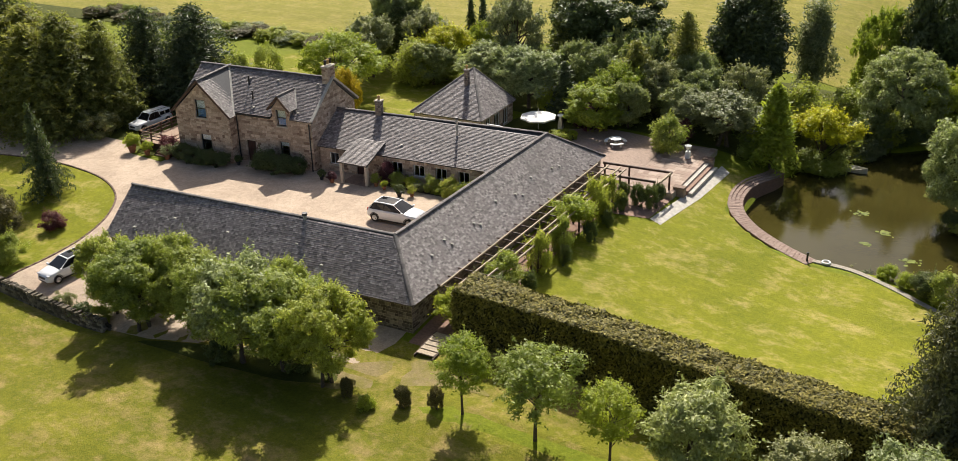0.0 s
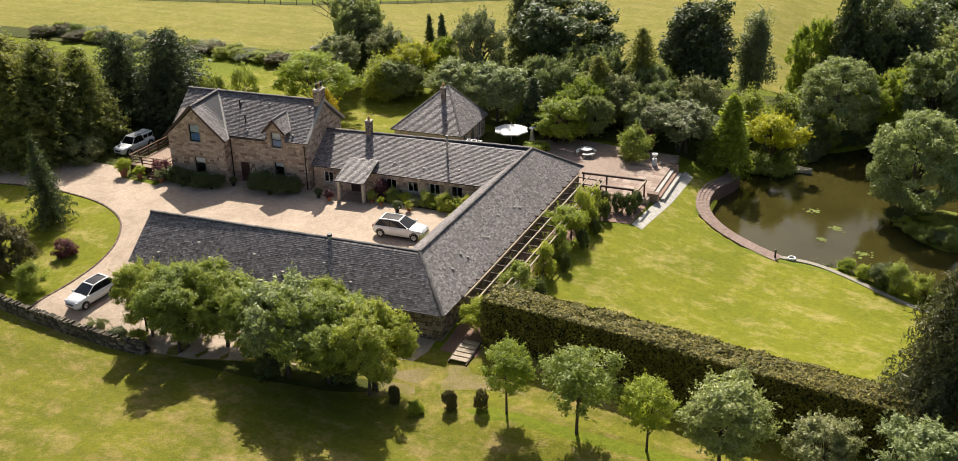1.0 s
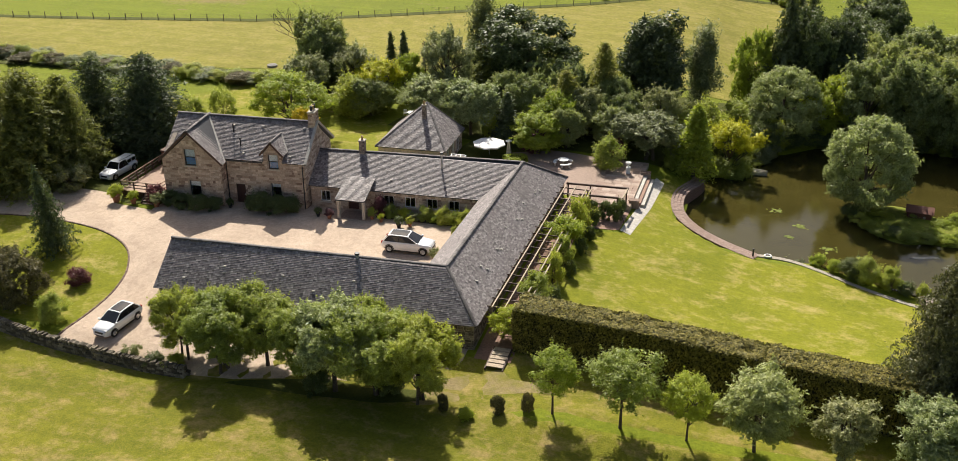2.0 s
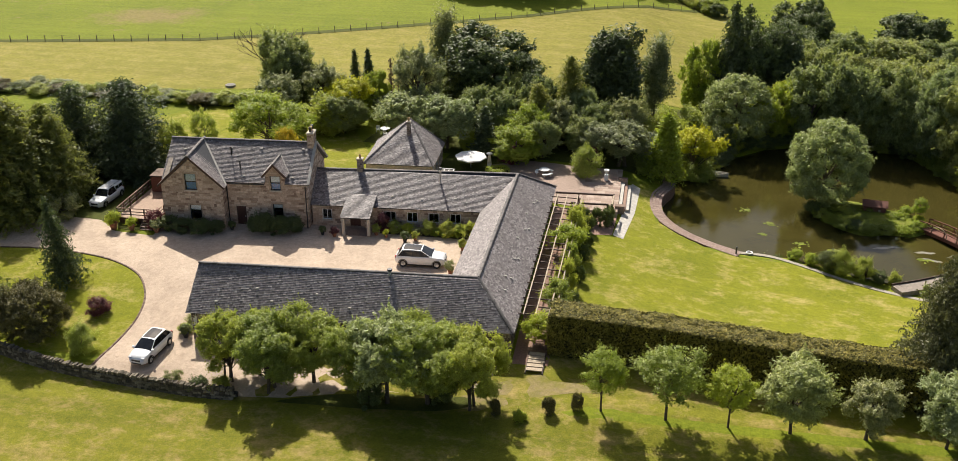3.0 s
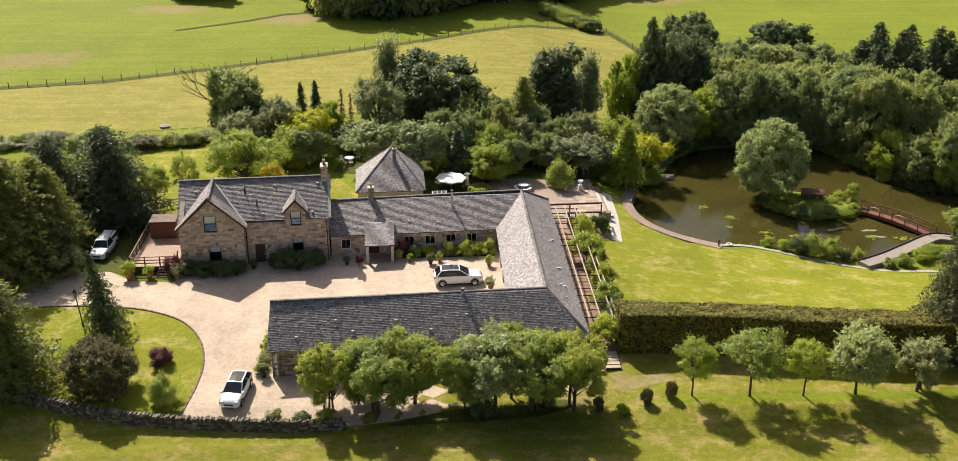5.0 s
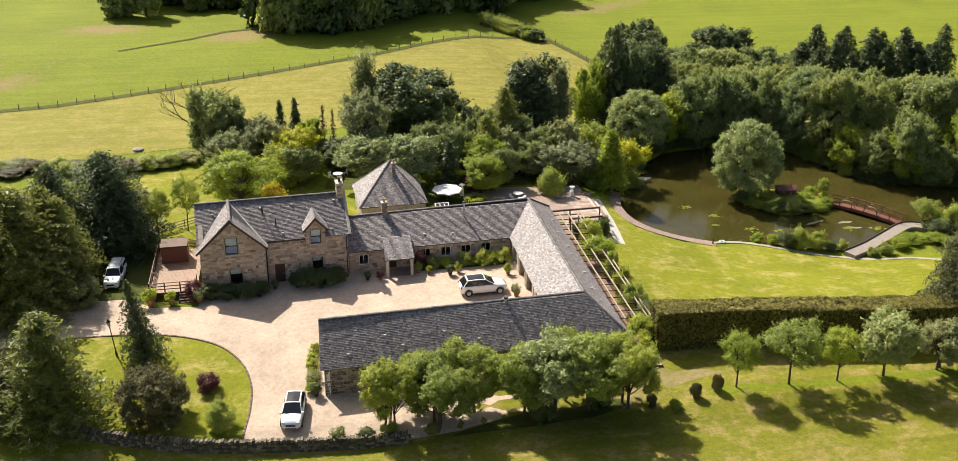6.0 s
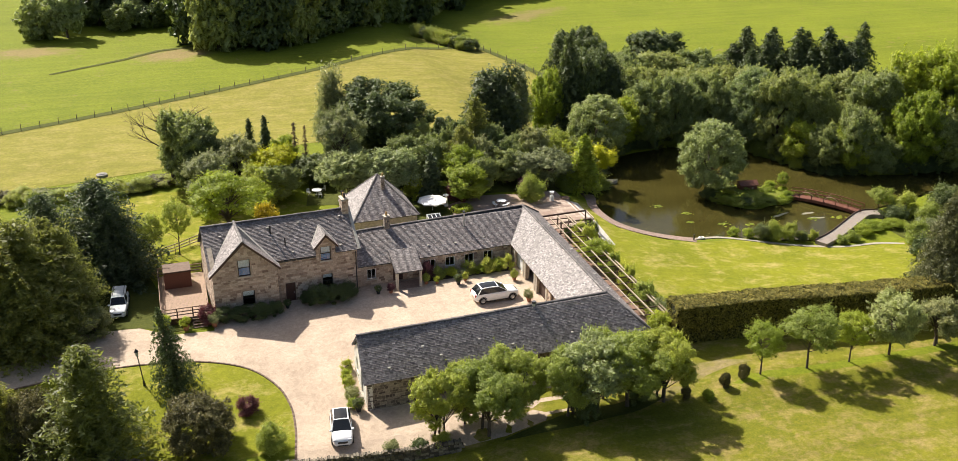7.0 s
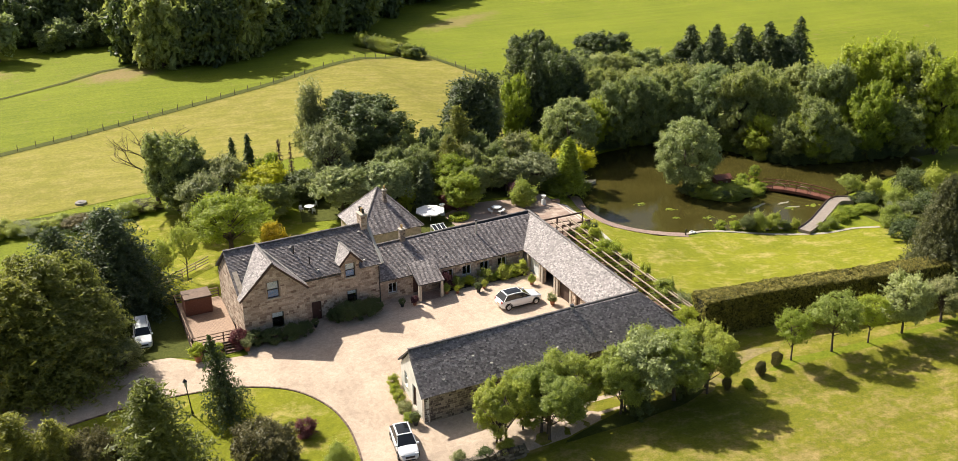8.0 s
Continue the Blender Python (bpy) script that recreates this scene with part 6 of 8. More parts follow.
# ---------------------------------------------------------------- garden walls, terrace, pergola, pond things
def dry_wall():
    """A dry-stone wall: uneven stones in rough courses with upright cope stones."""
    t = thing("drystone_wall", "low mossy dry-stone wall along the paddock", "wall")
    rnd = random.Random(5)
    line = WALL_LINE
    core_v, core_f, verts, faces = [], [], [], []
    dist = [0.0]
    for a, b in zip(line, line[1:]):
        dist.append(dist[-1] + math.hypot(b[0] - a[0], b[1] - a[1]))

    def at(s):
        k = max(0, min(len(line) - 2, next((i for i in range(len(dist) - 1) if dist[i + 1] >= s), len(line) - 2)))
        f = (s - dist[k]) / (dist[k + 1] - dist[k])
        a, b = Vector((*line[k], 0)), Vector((*line[k + 1], 0))
        d = (b - a).normalized()
        p = a.lerp(b, f)
        return Vector((p.x, p.y, slope_z(p.x, p.y))), d, Vector((-d.y, d.x, 0))

    def stone(p, d, n, w, dep, h):
        k = len(verts)
        for zz in (0.0, h):
            for sx, sy in ((-1, -1), (1, -1), (1, 1), (-1, 1)):
                j = 1 - 0.18 * rnd.random()
                verts.append(p + d * sx * w / 2 * j + n * sy * dep / 2 * j + Vector((0, 0, zz + rnd.uniform(-0.03, 0.03))))
        faces.extend([tuple(k + i for i in f) for f in ((3, 2, 1, 0), (4, 5, 6, 7), (0, 1, 5, 4), (1, 2, 6, 5), (2, 3, 7, 6), (3, 0, 4, 7))])

    s = 0.0
    bm = bmesh.new()
    while s < dist[-1] - 1.0:
        p, d, n = at(s)
        q, _, _ = at(s + 1.02)
        add_beam(bm, p + Vector((0, 0, 0.38)), q + Vector((0, 0, 0.38)), 0.42, 0.85)
        s += 1.0
    body = part("core", bm, M_SOIL, t)
    for row in range(4):
        for side in (-1, 1):
            s = rnd.uniform(0, 0.3)
            while s < dist[-1]:
                w = rnd.uniform(0.22, 0.55)
                p, d, n = at(s + w / 2)
                stone(p + n * side * (0.24 - row * 0.015) + Vector((0, 0, row * 0.2 - 0.08)), d, n, w * 0.97, 0.26, rnd.uniform(0.17, 0.23))
                s += w
    s = 0.0
    while s < dist[-1]:
        w = rnd.uniform(0.12, 0.26)
        p, d, n = at(s + w / 2)
        stone(p + Vector((0, 0, 0.74)), d, n, w * 0.9, rnd.uniform(0.4, 0.6), rnd.uniform(0.2, 0.42))
        s += w
    from_arrays("wall_stones", verts, faces, M_DRYSTONE, t)["kind"] = "stuff"


dry_wall()


def edging():
    t = thing("lawn_edging", "thin brown stone edging round the front lawn", "edging", kind="structure")
    rnd = random.Random(2)
    line = smooth_line(LAWN_EDGE, 3)
    proto = bpy.data.meshes.new("edging_stone")
    bm = box(-0.5, 0.5, -0.09, 0.09, -0.15, 0.11, 0.02)
    bm.to_mesh(proto)
    bm.free()
    proto.materials.append(M_BRICKEDGE)
    for a, b in zip(line, line[1:]):
        L = math.hypot(b[0] - a[0], b[1] - a[1])
        if L < 0.05:
            continue
        x, y = (a[0] + b[0]) / 2, (a[1] + b[1]) / 2
        o = new("edging_stone", proto)
        o.parent = t
        o.matrix_local = Matrix.LocRotScale((x, y, gz(x, y)), Euler((0, 0, math.atan2(b[1] - a[1], b[0] - a[0]))), (L * 0.97, 1, 1 + rnd.uniform(-0.2, 0.3)))


edging()


def leaf_box(name, label, category, line, width, top, mat, seed, per_m2=70, size=0.11, core_mat=None, name_part="foliage"):
    """A clipped hedge along a line: a twiggy core coloured near black as inner shade, and leaves all over its faces."""
    rng = np.random.default_rng(seed)
    t = thing(name, label, category)
    bm = bmesh.new()
    pts, outs = [], []
    for (ax, ay), (bx, by) in zip(line, line[1:]):
        a, b = np.array((ax, ay)), np.array((bx, by))
        L = np.linalg.norm(b - a)
        d = (b - a) / L
        n = np.array((-d[1], d[0]))
        za, zb = gz(ax, ay), gz(bx, by)
        ta, tb = top(ax, ay), top(bx, by)
        vs = []
        for p, z0, z1 in ((a, za, ta), (b, zb, tb)):
            for s, z in ((-1, z0), (1, z0), (1, z1 - 0.18), (-1, z1 - 0.18)):
                q = p + n * s * (width / 2 - 0.16)
                vs.append(bm.verts.new((q[0], q[1], z)))
        for f in ((3, 2, 1, 0), (4, 5, 6, 7), (0, 1, 5, 4), (1, 2, 6, 5), (2, 3, 7, 6), (3, 0, 4, 7)):
            bm.faces.new([vs[k] for k in f])
        h = ((ta - za) + (tb - zb)) / 2
        for face, area in (("l", L * h), ("r", L * h), ("t", L * width * 1.3), ("a", width * h), ("b", width * h)):
            m = int(area * per_m2)
            s = rng.uniform(0, 1, m)
            w = rng.uniform(-1, 1, m)
            f = rng.uniform(0, 1, m)
            if face == "a":
                s = s * 0.0
            if face == "b":
                s = s * 0.0 + 1.0
            if face in "lr":
                w = np.full(m, -1.0 if face == "l" else 1.0)
            if face == "t":
                f = np.ones(m)
            xy = a + np.outer(s * L, d) + np.outer(w * width / 2, n)
            z0 = za + (zb - za) * s
            z1 = ta + (tb - ta) * s
            z = z0 + (z1 - z0) * f
            o = np.zeros((m, 3))
            if face == "t":
                o[:, 2] = 1
            elif face in "lr":
                o[:, :2] = n * (-1 if face == "l" else 1)
            else:
                o[:, :2] = d * (-1 if face == "a" else 1)
            bumpy = np.array([noise.noise((x * 0.9, y * 0.9, q * 0.9)) for x, y, q in zip(xy[:, 0], xy[:, 1], z)])
            P = np.column_stack([xy, z]) + o * (bumpy * 0.28 + rng.normal(0, 0.06, m))[:, None]
            pts.append(P)
            outs.append(o + np.array((0, 0, 0.6 if face == "t" else 0.0)))
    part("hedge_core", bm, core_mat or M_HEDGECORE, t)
    v = leaf_quads(rng, np.concatenate(pts), np.concatenate(outs), size, long=1.2, spread=0.6)
    o = new(name_part, leaf_mesh(name_part, v, mat))
    o.parent = t
    o["kind"] = "stuff"
    return t


# twig core in near black: the shade between the leaves is in its colour
M_HEDGECORE = plain("shade_dark_twigs", (0.025, 0.026, 0.012), 1.0, vary=0.4, scale=10, bumps=0.5)
M_LEAF_HEDGE = leaf("hedge_leaf", (0.080, 0.076, 0.018), (0.330, 0.275, 0.068), (0.16, 0.155, 0.035), amount=0.14, spec=0.12)
leaf_box("tall_hedge", "long tall clipped hedge between lawn and paddock", "hedge", [(6.9, -1.7), (12.0, -2.0), (17.0, -2.4), (22.0, -3.1), (27.0, -3.8), (33.5, -4.5), (40.0, -5.0), (48.0, -5.5)], 2.8,
         lambda x, y: 3.75 - 0.006 * (x - 7), M_LEAF_HEDGE, 3, 150, 0.10)
leaf_box("box_hedge", "small yellow-green box hedge on the terrace", "hedge", [(-4.2 + 1.2 * math.cos(a), 38.2 + 0.9 * math.sin(a)) for a in [k * math.pi / 5 for k in range(11)]], 0.6,
         lambda x, y: gz(x, y) + 0.65, M_LEAF_LIME, 4, 120, 0.07)

# ---- pergola along the east wing
PERG = thing("pergola", "long pergola of pale rails on dark posts", "pergola")
for _x, _z in ((4.25, 2.16), (5.35, 2.18), (6.55, 2.18), (7.05, 2.05)):
    part("rail", beam((_x, -0.6, _z), (_x + 0.15, 27.6, _z), 0.11, 0.13), M_PALEWOOD, PERG)
for _k in range(19):
    _y = -0.3 + _k * 1.52
    part("rafter", beam((3.75, _y, 2.06), (7.2, _y, 2.0), 0.07, 0.10), M_DARKWOOD, PERG)
for _k in range(10):
    _y = -0.3 + _k * 3.04
    part("post", beam((6.9, _y, slope_z(6.9, _y) - 0.2), (6.9, _y, 1.98), 0.13, 0.13), M_DARKWOOD, PERG)
draped("pergola_path", [(3.8, -4.5), (7.0, -4.5), (7.1, 26.0), (3.9, 26.0)], M_BRICKPATH, 0.045, label="brown paved path under the pergola", category="path", height=slope_z)
FRAME = thing("garden_arbour", "dark brown timber frame at the pergola's end", "pergola")
for _a, _b in (((3.9, 30.0, 1.35), (10.8, 30.4, 1.35)), ((5.9, 27.4, 1.3), (10.2, 27.6, 1.3)), ((10.6, 27.6, 1.3), (10.7, 30.4, 1.3))):
    part("beam", beam(_a, _b, 0.16, 0.2), M_DARKWOOD if _a[0] < 10 else M_PALEWOOD, FRAME)
for _x, _y in ((6.6, 30.1), (10.6, 30.3), (6.0, 27.4), (10.1, 27.6), (4.1, 30.0)):
    part("post", beam((_x, _y, slope_z(_x, _y) - 0.2), (_x, _y, 1.25), 0.15, 0.15), M_DARKWOOD, FRAME)
for _s in ((10.1, 27.6, 9.2, 26.0), (10.1, 27.6, 11.2, 26.3)):
    part("brace", beam((_s[0], _s[1], 0.3), (_s[2], _s[3], slope_z(_s[2], _s[3])), 0.08, 0.08), M_DARKWOOD, FRAME)
_stairs = thing("timber_steps", "weathered timber steps beside the steading", "steps")
for _k in range(5):
    _p = part("tread", box(5.2, 6.6, -3.4 - _k * 0.55, -2.9 - _k * 0.55, 0, 0.08, 0.01), M_PALEWOOD, _stairs)
    _p.matrix_local = Matrix.Translation((0, 0, slope_z(6, -3.2 - _k * 0.55) + 0.22))
for _x in (5.15, 6.65):
    part("stringer", beam((_x, -2.8, slope_z(6, -2.8) + 0.15), (_x, -5.8, slope_z(6, -5.8) + 0.1), 0.08, 0.26), M_DARKWOOD, _stairs)

# ---- terrace
TZ = -0.42
_t = tagged(mesh_object("terrace_bed", box(-0.5, 11.2, 29.6, 43.2, -2.6, TZ - 0.06), M_MORTAR), "bedding under the terrace paving", "terrace", kind="structure")
for _k in range(3):
    _s = thing("terrace_step", "long stone step down to the lawn", "step", group="terrace steps", kind="structure")
    part("tread", box(11.2 + _k * 0.42, 11.2 + (_k + 1) * 0.42 + 0.02, 31.6, 39.4, -2.4, TZ - 0.17 * (_k + 1), 0.02), M_BRICKPATH if _k == 1 else M_CONCRETE, _s)
draped("pale_path", [(12.5, 40.8), (13.6, 40.0), (13.2, 32.0), (12.2, 23.9), (11.0, 24.4), (11.9, 32.0)], M_CONCRETE, 0.06, label="pale concrete path beside the terrace", category="path", height=slope_z)
draped("terrace_lower", [(7.4, 23.0), (10.9, 24.4), (11.2, 29.5), (4.0, 29.5), (4.0, 24.0)], M_BRICKPATH, 0.05, label="brown paved lower terrace", category="terrace", height=slope_z)
for _x, _y, _h in ((11.15, 39.6, 0.55), (11.15, 31.0, 0.7)):
    _p = thing("terrace_pier", "low stone pier at the terrace steps", "pier")
    _p.location = (_x, _y, TZ)
    part("block", box(-0.3, 0.8, -0.35, 0.35, -1.5, _h * 0.3, 0.03), M_PAVING, _p)
    part("cap", box(-0.35, 0.85, -0.4, 0.4, _h * 0.3, _h * 0.3 + 0.07, 0.02), M_BRICKEDGE, _p)


def urn(x, y, z, s=1.0):
    t = thing("garden_urn", "white stone urn on a pedestal", "urn", Matrix.Translation((x, y, z)), "garden urns")
    part("pedestal", box(-0.24 * s, 0.24 * s, -0.24 * s, 0.24 * s, 0, 0.75 * s, 0.02), M_WHITE, t)
    p = part("bowl", lathe([(0.12, 0.0), (0.07, 0.12), (0.09, 0.2), (0.26, 0.34), (0.32, 0.55), (0.36, 0.6), (0.3, 0.6), (0.2, 0.4)], 14), M_WHITE, t, smooth=True)
    p.matrix_local = Matrix.Translation((0, 0, 0.75 * s))


urn(9.3, 39.3, TZ)


def picnic_table(x, y, z):
    t = thing("picnic_table", "round white garden table with curved benches", "table", Matrix.Translation((x, y, z)))
    p = part("tabletop", lathe([(0.0, 0.70), (0.62, 0.70), (0.66, 0.72), (0.66, 0.76), (0.0, 0.77)], 20), M_WHITE, t)
    part("column", lathe([(0.3, 0.0), (0.12, 0.1), (0.10, 0.6), (0.2, 0.70)], 12), M_CONCRETE, t)
    for k in range(3):
        a0 = k * 2.094 + 0.4
        bm = bmesh.new()
        prev = None
        for s in range(7):
            a = a0 + s * 0.22
            ring = [bm.verts.new((r * math.cos(a), r * math.sin(a), zz)) for r, zz in ((0.85, 0.38), (1.2, 0.38), (1.2, 0.46), (0.85, 0.46))]
            if prev:
                for i in range(4):
                    bm.faces.new((prev[i], prev[(i + 1) % 4], ring[(i + 1) % 4], ring[i]))
            else:
                bm.faces.new(ring[::-1])
            prev = ring
        bm.faces.new(prev)
        bmesh.ops.recalc_face_normals(bm, faces=bm.faces)
        b = part("bench", bm, M_WHITE, t)
        for s in (1, 5):
            a = a0 + s * 0.22
            part("bench_leg", box(1.02 * math.cos(a) - 0.08, 1.02 * math.cos(a) + 0.08, 1.02 * math.sin(a) - 0.08, 1.02 * math.sin(a) + 0.08, 0, 0.379), M_CONCRETE, b)


picnic_table(1.6, 38.6, slope_z(1.6, 38.6) + 0.062)


def parasol(x, y, z):
    t = thing("parasol", "large white parasol, open, over the terrace", "parasol", Matrix.Translation((x, y, z)))
    part("base", lathe([(0.4, 0), (0.4, 0.08), (0.1, 0.14), (0.06, 0.3)], 14), M_CONCRETE, t)
    part("pole", tube([(0, 0, 0.05), (0, 0, 2.75)], 0.03, 8), M_WHITE, t)
    for k in range(8):
        a0, a1 = k * math.pi / 4, (k + 1) * math.pi / 4
        bm = bmesh.new()
        c = bm.verts.new((0, 0, 2.45))
        o0 = bm.verts.new((2.05 * math.cos(a0), 2.05 * math.sin(a0), 1.88))
        o1 = bm.verts.new((2.05 * math.cos(a1), 2.05 * math.sin(a1), 1.88))
        mid = bm.verts.new((1.86 * math.cos((a0 + a1) / 2), 1.86 * math.sin((a0 + a1) / 2), 1.90))
        d0 = bm.verts.new((2.05 * math.cos(a0), 2.05 * math.sin(a0), 1.72))
        d1 = bm.verts.new((2.05 * math.cos(a1), 2.05 * math.sin(a1), 1.72))
        dm = bm.verts.new((1.86 * math.cos((a0 + a1) / 2), 1.86 * math.sin((a0 + a1) / 2), 1.76))
        for f in ((c, o0, mid), (c, mid, o1), (o0, d0, dm, mid), (mid, dm, d1, o1)):
            bm.faces.new(f)
        p = part("canopy_panel", bm, M_CREAM, t)
        part("rib", tube([(0, 0, 2.40), (2.0 * math.cos(a0), 2.0 * math.sin(a0), 1.84)], 0.012, 5), M_WHITE, t)


parasol(-7.9, 39.4, -0.35)


def patio_heater(x, y, z):
    t = thing("patio_heater", "pyramid patio heater with a white cap", "heater", Matrix.Translation((x, y, z)))
    part("base", box(-0.26, 0.26, -0.26, 0.26, 0, 0.75, 0.03), M_WHITE, t)
    bm = bmesh.new()
    lo = [bm.verts.new((sx * 0.26, sy * 0.26, 0.76)) for sx, sy in ((-1, -1), (1, -1), (1, 1), (-1, 1))]
    hi = [bm.verts.new((sx * 0.12, sy * 0.12, 1.95)) for sx, sy in ((-1, -1), (1, -1), (1, 1), (-1, 1))]
    for k in range(4):
        bm.faces.new((lo[k], lo[(k + 1) % 4], hi[(k + 1) % 4], hi[k]))
    bm.faces.new(hi)
    bm.faces.new(lo[::-1])
    part("flame_tower", bm, M_ALLOY, t)
    part("cap", lathe([(0.42, 1.97), (0.40, 2.02), (0.15, 2.14), (0.0, 2.16)], 14), M_WHITE, t)


patio_heater(-5.7, 40.5, -0.35)


def garden_chair(x, y, z, rot, mat):
    t = thing("garden_chair", "white metal garden chair on the lawn", "chair", pose(x, y, z, 0, 0, rot), "garden chairs")
    part("seat", box(-0.24, 0.24, -0.24, 0.24, 0.42, 0.46, 0.01), mat, t)
    part("backrest", box(-0.24, 0.24, 0.21, 0.25, 0.50, 0.9, 0.01), mat, t)
    for sx in (-1, 1):
        for sy in (-1, 1):
            part("leg", box(sx * 0.21 - 0.02, sx * 0.21 + 0.02, sy * 0.21 - 0.02, sy * 0.21 + 0.02, 0, 0.419 if sy < 0 else 0.9), mat, t)


for _x, _y, _r in ((-23.0, 50.2, 20), (-20.8, 51.0, -70), (-21.6, 48.8, 160)):
    garden_chair(_x, _y, gz(_x, _y), _r, M_WHITE)
_t = thing("garden_table", "white garden table under the trees", "table", Matrix.Translation((-21.9, 50.0, gz(-21.9, 50.0))))
part("tabletop", lathe([(0.0, 0.68), (0.7, 0.70), (0.7, 0.74), (0.0, 0.75)], 18), M_WHITE, _t)
part("pedestal", lathe([(0.32, 0), (0.08, 0.08), (0.06, 0.68)], 10), M_WHITE, _t)

# ---- conservatory roof between the garden room and the north wing
CON = thing("glazed_roof", "white-framed glazed lean-to roof", "conservatory")
for _k in range(4):
    part("glazing_bar", beam((-10.4 + _k * 0.55, 29.2, 1.7), (-10.4 + _k * 0.55, 32.6, 2.3), 0.07, 0.08), M_WHITE, CON)
for _k in range(3):
    _p = part("glass_pane", beam((-10.12 + _k * 0.55, 29.2, 1.7), (-10.12 + _k * 0.55, 32.6, 2.3), 0.46, 0.02), M_TINT, CON)
part("head_rail", beam((-10.5, 32.6, 2.3), (-8.65, 32.6, 2.3), 0.1, 0.12), M_WHITE, CON)
part("eave_rail", beam((-10.5, 29.2, 1.7), (-8.65, 29.2, 1.7), 0.1, 0.12), M_WHITE, CON)
for _x in (-10.4, -8.75):
    for _y, _z in ((29.2, 1.7), (32.6, 2.3)):
        part("post", beam((_x, _y, -0.4), (_x, _y, _z - 0.05), 0.1, 0.1), M_WHITE, CON)

# ---- pond things
def bridge():
    a, b = Vector((47.4, 38.6, -3.45)), Vector((53.6, 29.6, -3.3))
    t = thing("footbridge", "red-brown timber footbridge with arched rails", "bridge")
    d = b - a
    L = d.length
    m = Matrix.Translation(a) @ Matrix.Rotation(math.atan2(d.y, d.x), 4, "Z")
    camber = lambda x: 0.35 * (1 - (2 * x / L - 1) ** 2)

    def bent(bm, s, h, w, d):
        """One cambered beam along the bridge."""
        rings = []
        for k in range(13):
            x = L * k / 12
            z = camber(x) + h
            rings.append([bm.verts.new((x, s + a * w / 2, z + b * d / 2)) for a, b in ((-1, -1), (1, -1), (1, 1), (-1, 1))])
        for p, q in zip(rings, rings[1:]):
            for j in range(4):
                bm.faces.new((p[j], q[j], q[(j + 1) % 4], p[(j + 1) % 4]))
        bm.faces.new(rings[0])
        bm.faces.new(rings[-1][::-1])
        bmesh.ops.recalc_face_normals(bm, faces=bm.faces)

    for s in (-0.75, 0.75):
        bm = bmesh.new()
        bent(bm, s, -0.2, 0.14, 0.4)
        part("girder", bm, M_REDWOOD, t).matrix_local = m
        for k in range(7):
            x = L * k / 6
            part("rail_post", box(x - 0.05, x + 0.05, s - 0.05, s + 0.05, camber(x) - 0.05, camber(x) + 1.0), M_REDWOOD, t).matrix_local = m
        for h, w in ((1.0, 0.11), (0.55, 0.07)):
            bm = bmesh.new()
            bent(bm, s, h, w, w)
            part("handrail", bm, M_REDWOOD, t).matrix_local = m
        for c in (0.27, 0.60):
            pts = [(L * c + 1.15 * math.cos(q), s * 1.08, camber(L * c) + 0.1 + 0.92 * math.sin(q)) for q in [math.pi * j / 10 for j in range(11)]]
            part("arch", tube(pts, 0.05, 6), M_PALEWOOD, t).matrix_local = m
    n = 44
    for k in range(n):
        x0, x1 = L * k / n, L * (k + 0.92) / n
        z = camber((x0 + x1) / 2)
        part("deck_plank", box(x0, x1, -0.72, 0.72, z - 0.03, z + 0.03), M_REDWOOD, t).matrix_local = m


bridge()


def bridge_path():
    line = [(41.2, 21.4), (44.9, 23.3), (49.0, 26.0), (53.5, 28.8), (55.9, 28.0)]
    s = smooth_line(line, 5)
    strip("bridge_path", offset_line(s, -0.85), offset_line(s, 0.85), lambda x, y: -3.3, -5.2, M_GREYDECK, "boarded path leading to the footbridge", "path")
    k = thing("path_kerb", "dark timber kerb along the boarded path", "kerb", kind="structure")
    e = offset_line(s, 0.9)
    bm = bmesh.new()
    for a, b in zip(e, e[1:]):
        add_beam(bm, (*a, -3.25), (*b, -3.25), 0.1, 0.24)
    part("kerb_board", bm, M_DARKWOOD, k)


bridge_path()


def duck_house(x, y, z):
    t = thing("duck_house", "red-brown timber duck house on the island", "hut", pose(x, y, z, 0, 0, -6))
    part("body", box(-1.3, 1.3, -0.8, 0.8, 0.1, 1.15, 0.02), M_REDWOOD, t)
    for s in (-1, 1):
        bm = bmesh.new()
        add_beam(bm, (-1.5, s * 0.5, 1.37), (1.5, s * 0.5, 1.37), 0.06, 0.06)
        bm.free()
        part("roof_panel", beam((-1.5, s * 0.48, 1.32), (1.5, s * 0.48, 1.32), 1.15, 0.07), M_REDWOOD, t).matrix_local = Matrix.Translation((0, 0, 0)) @ Matrix.Translation((0, s * 0.48, 1.32)) @ Matrix.Rotation(-s * 0.5, 4, "X") @ Matrix.Translation((0, -s * 0.48, -1.32))
    for s in (-1, 1):
        part("gable_board", box(s * 1.3 - 0.03, s * 1.3 + 0.03, -0.4, 0.4, 1.15, 1.4), M_REDWOOD, t)
    for xx in (-0.5, 0.55):
        part("entrance", box(xx - 0.14, xx + 0.14, -0.83, -0.80, 0.25, 0.7), M_PALEWOOD, t)
    for sx in (-1.1, 1.1):
        for sy in (-0.6, 0.6):
            part("foot", box(sx - 0.08, sx + 0.08, sy - 0.08, sy + 0.08, -0.3, 0.1), M_DARKWOOD, t)


duck_house(42.2, 42.2, -3.42)


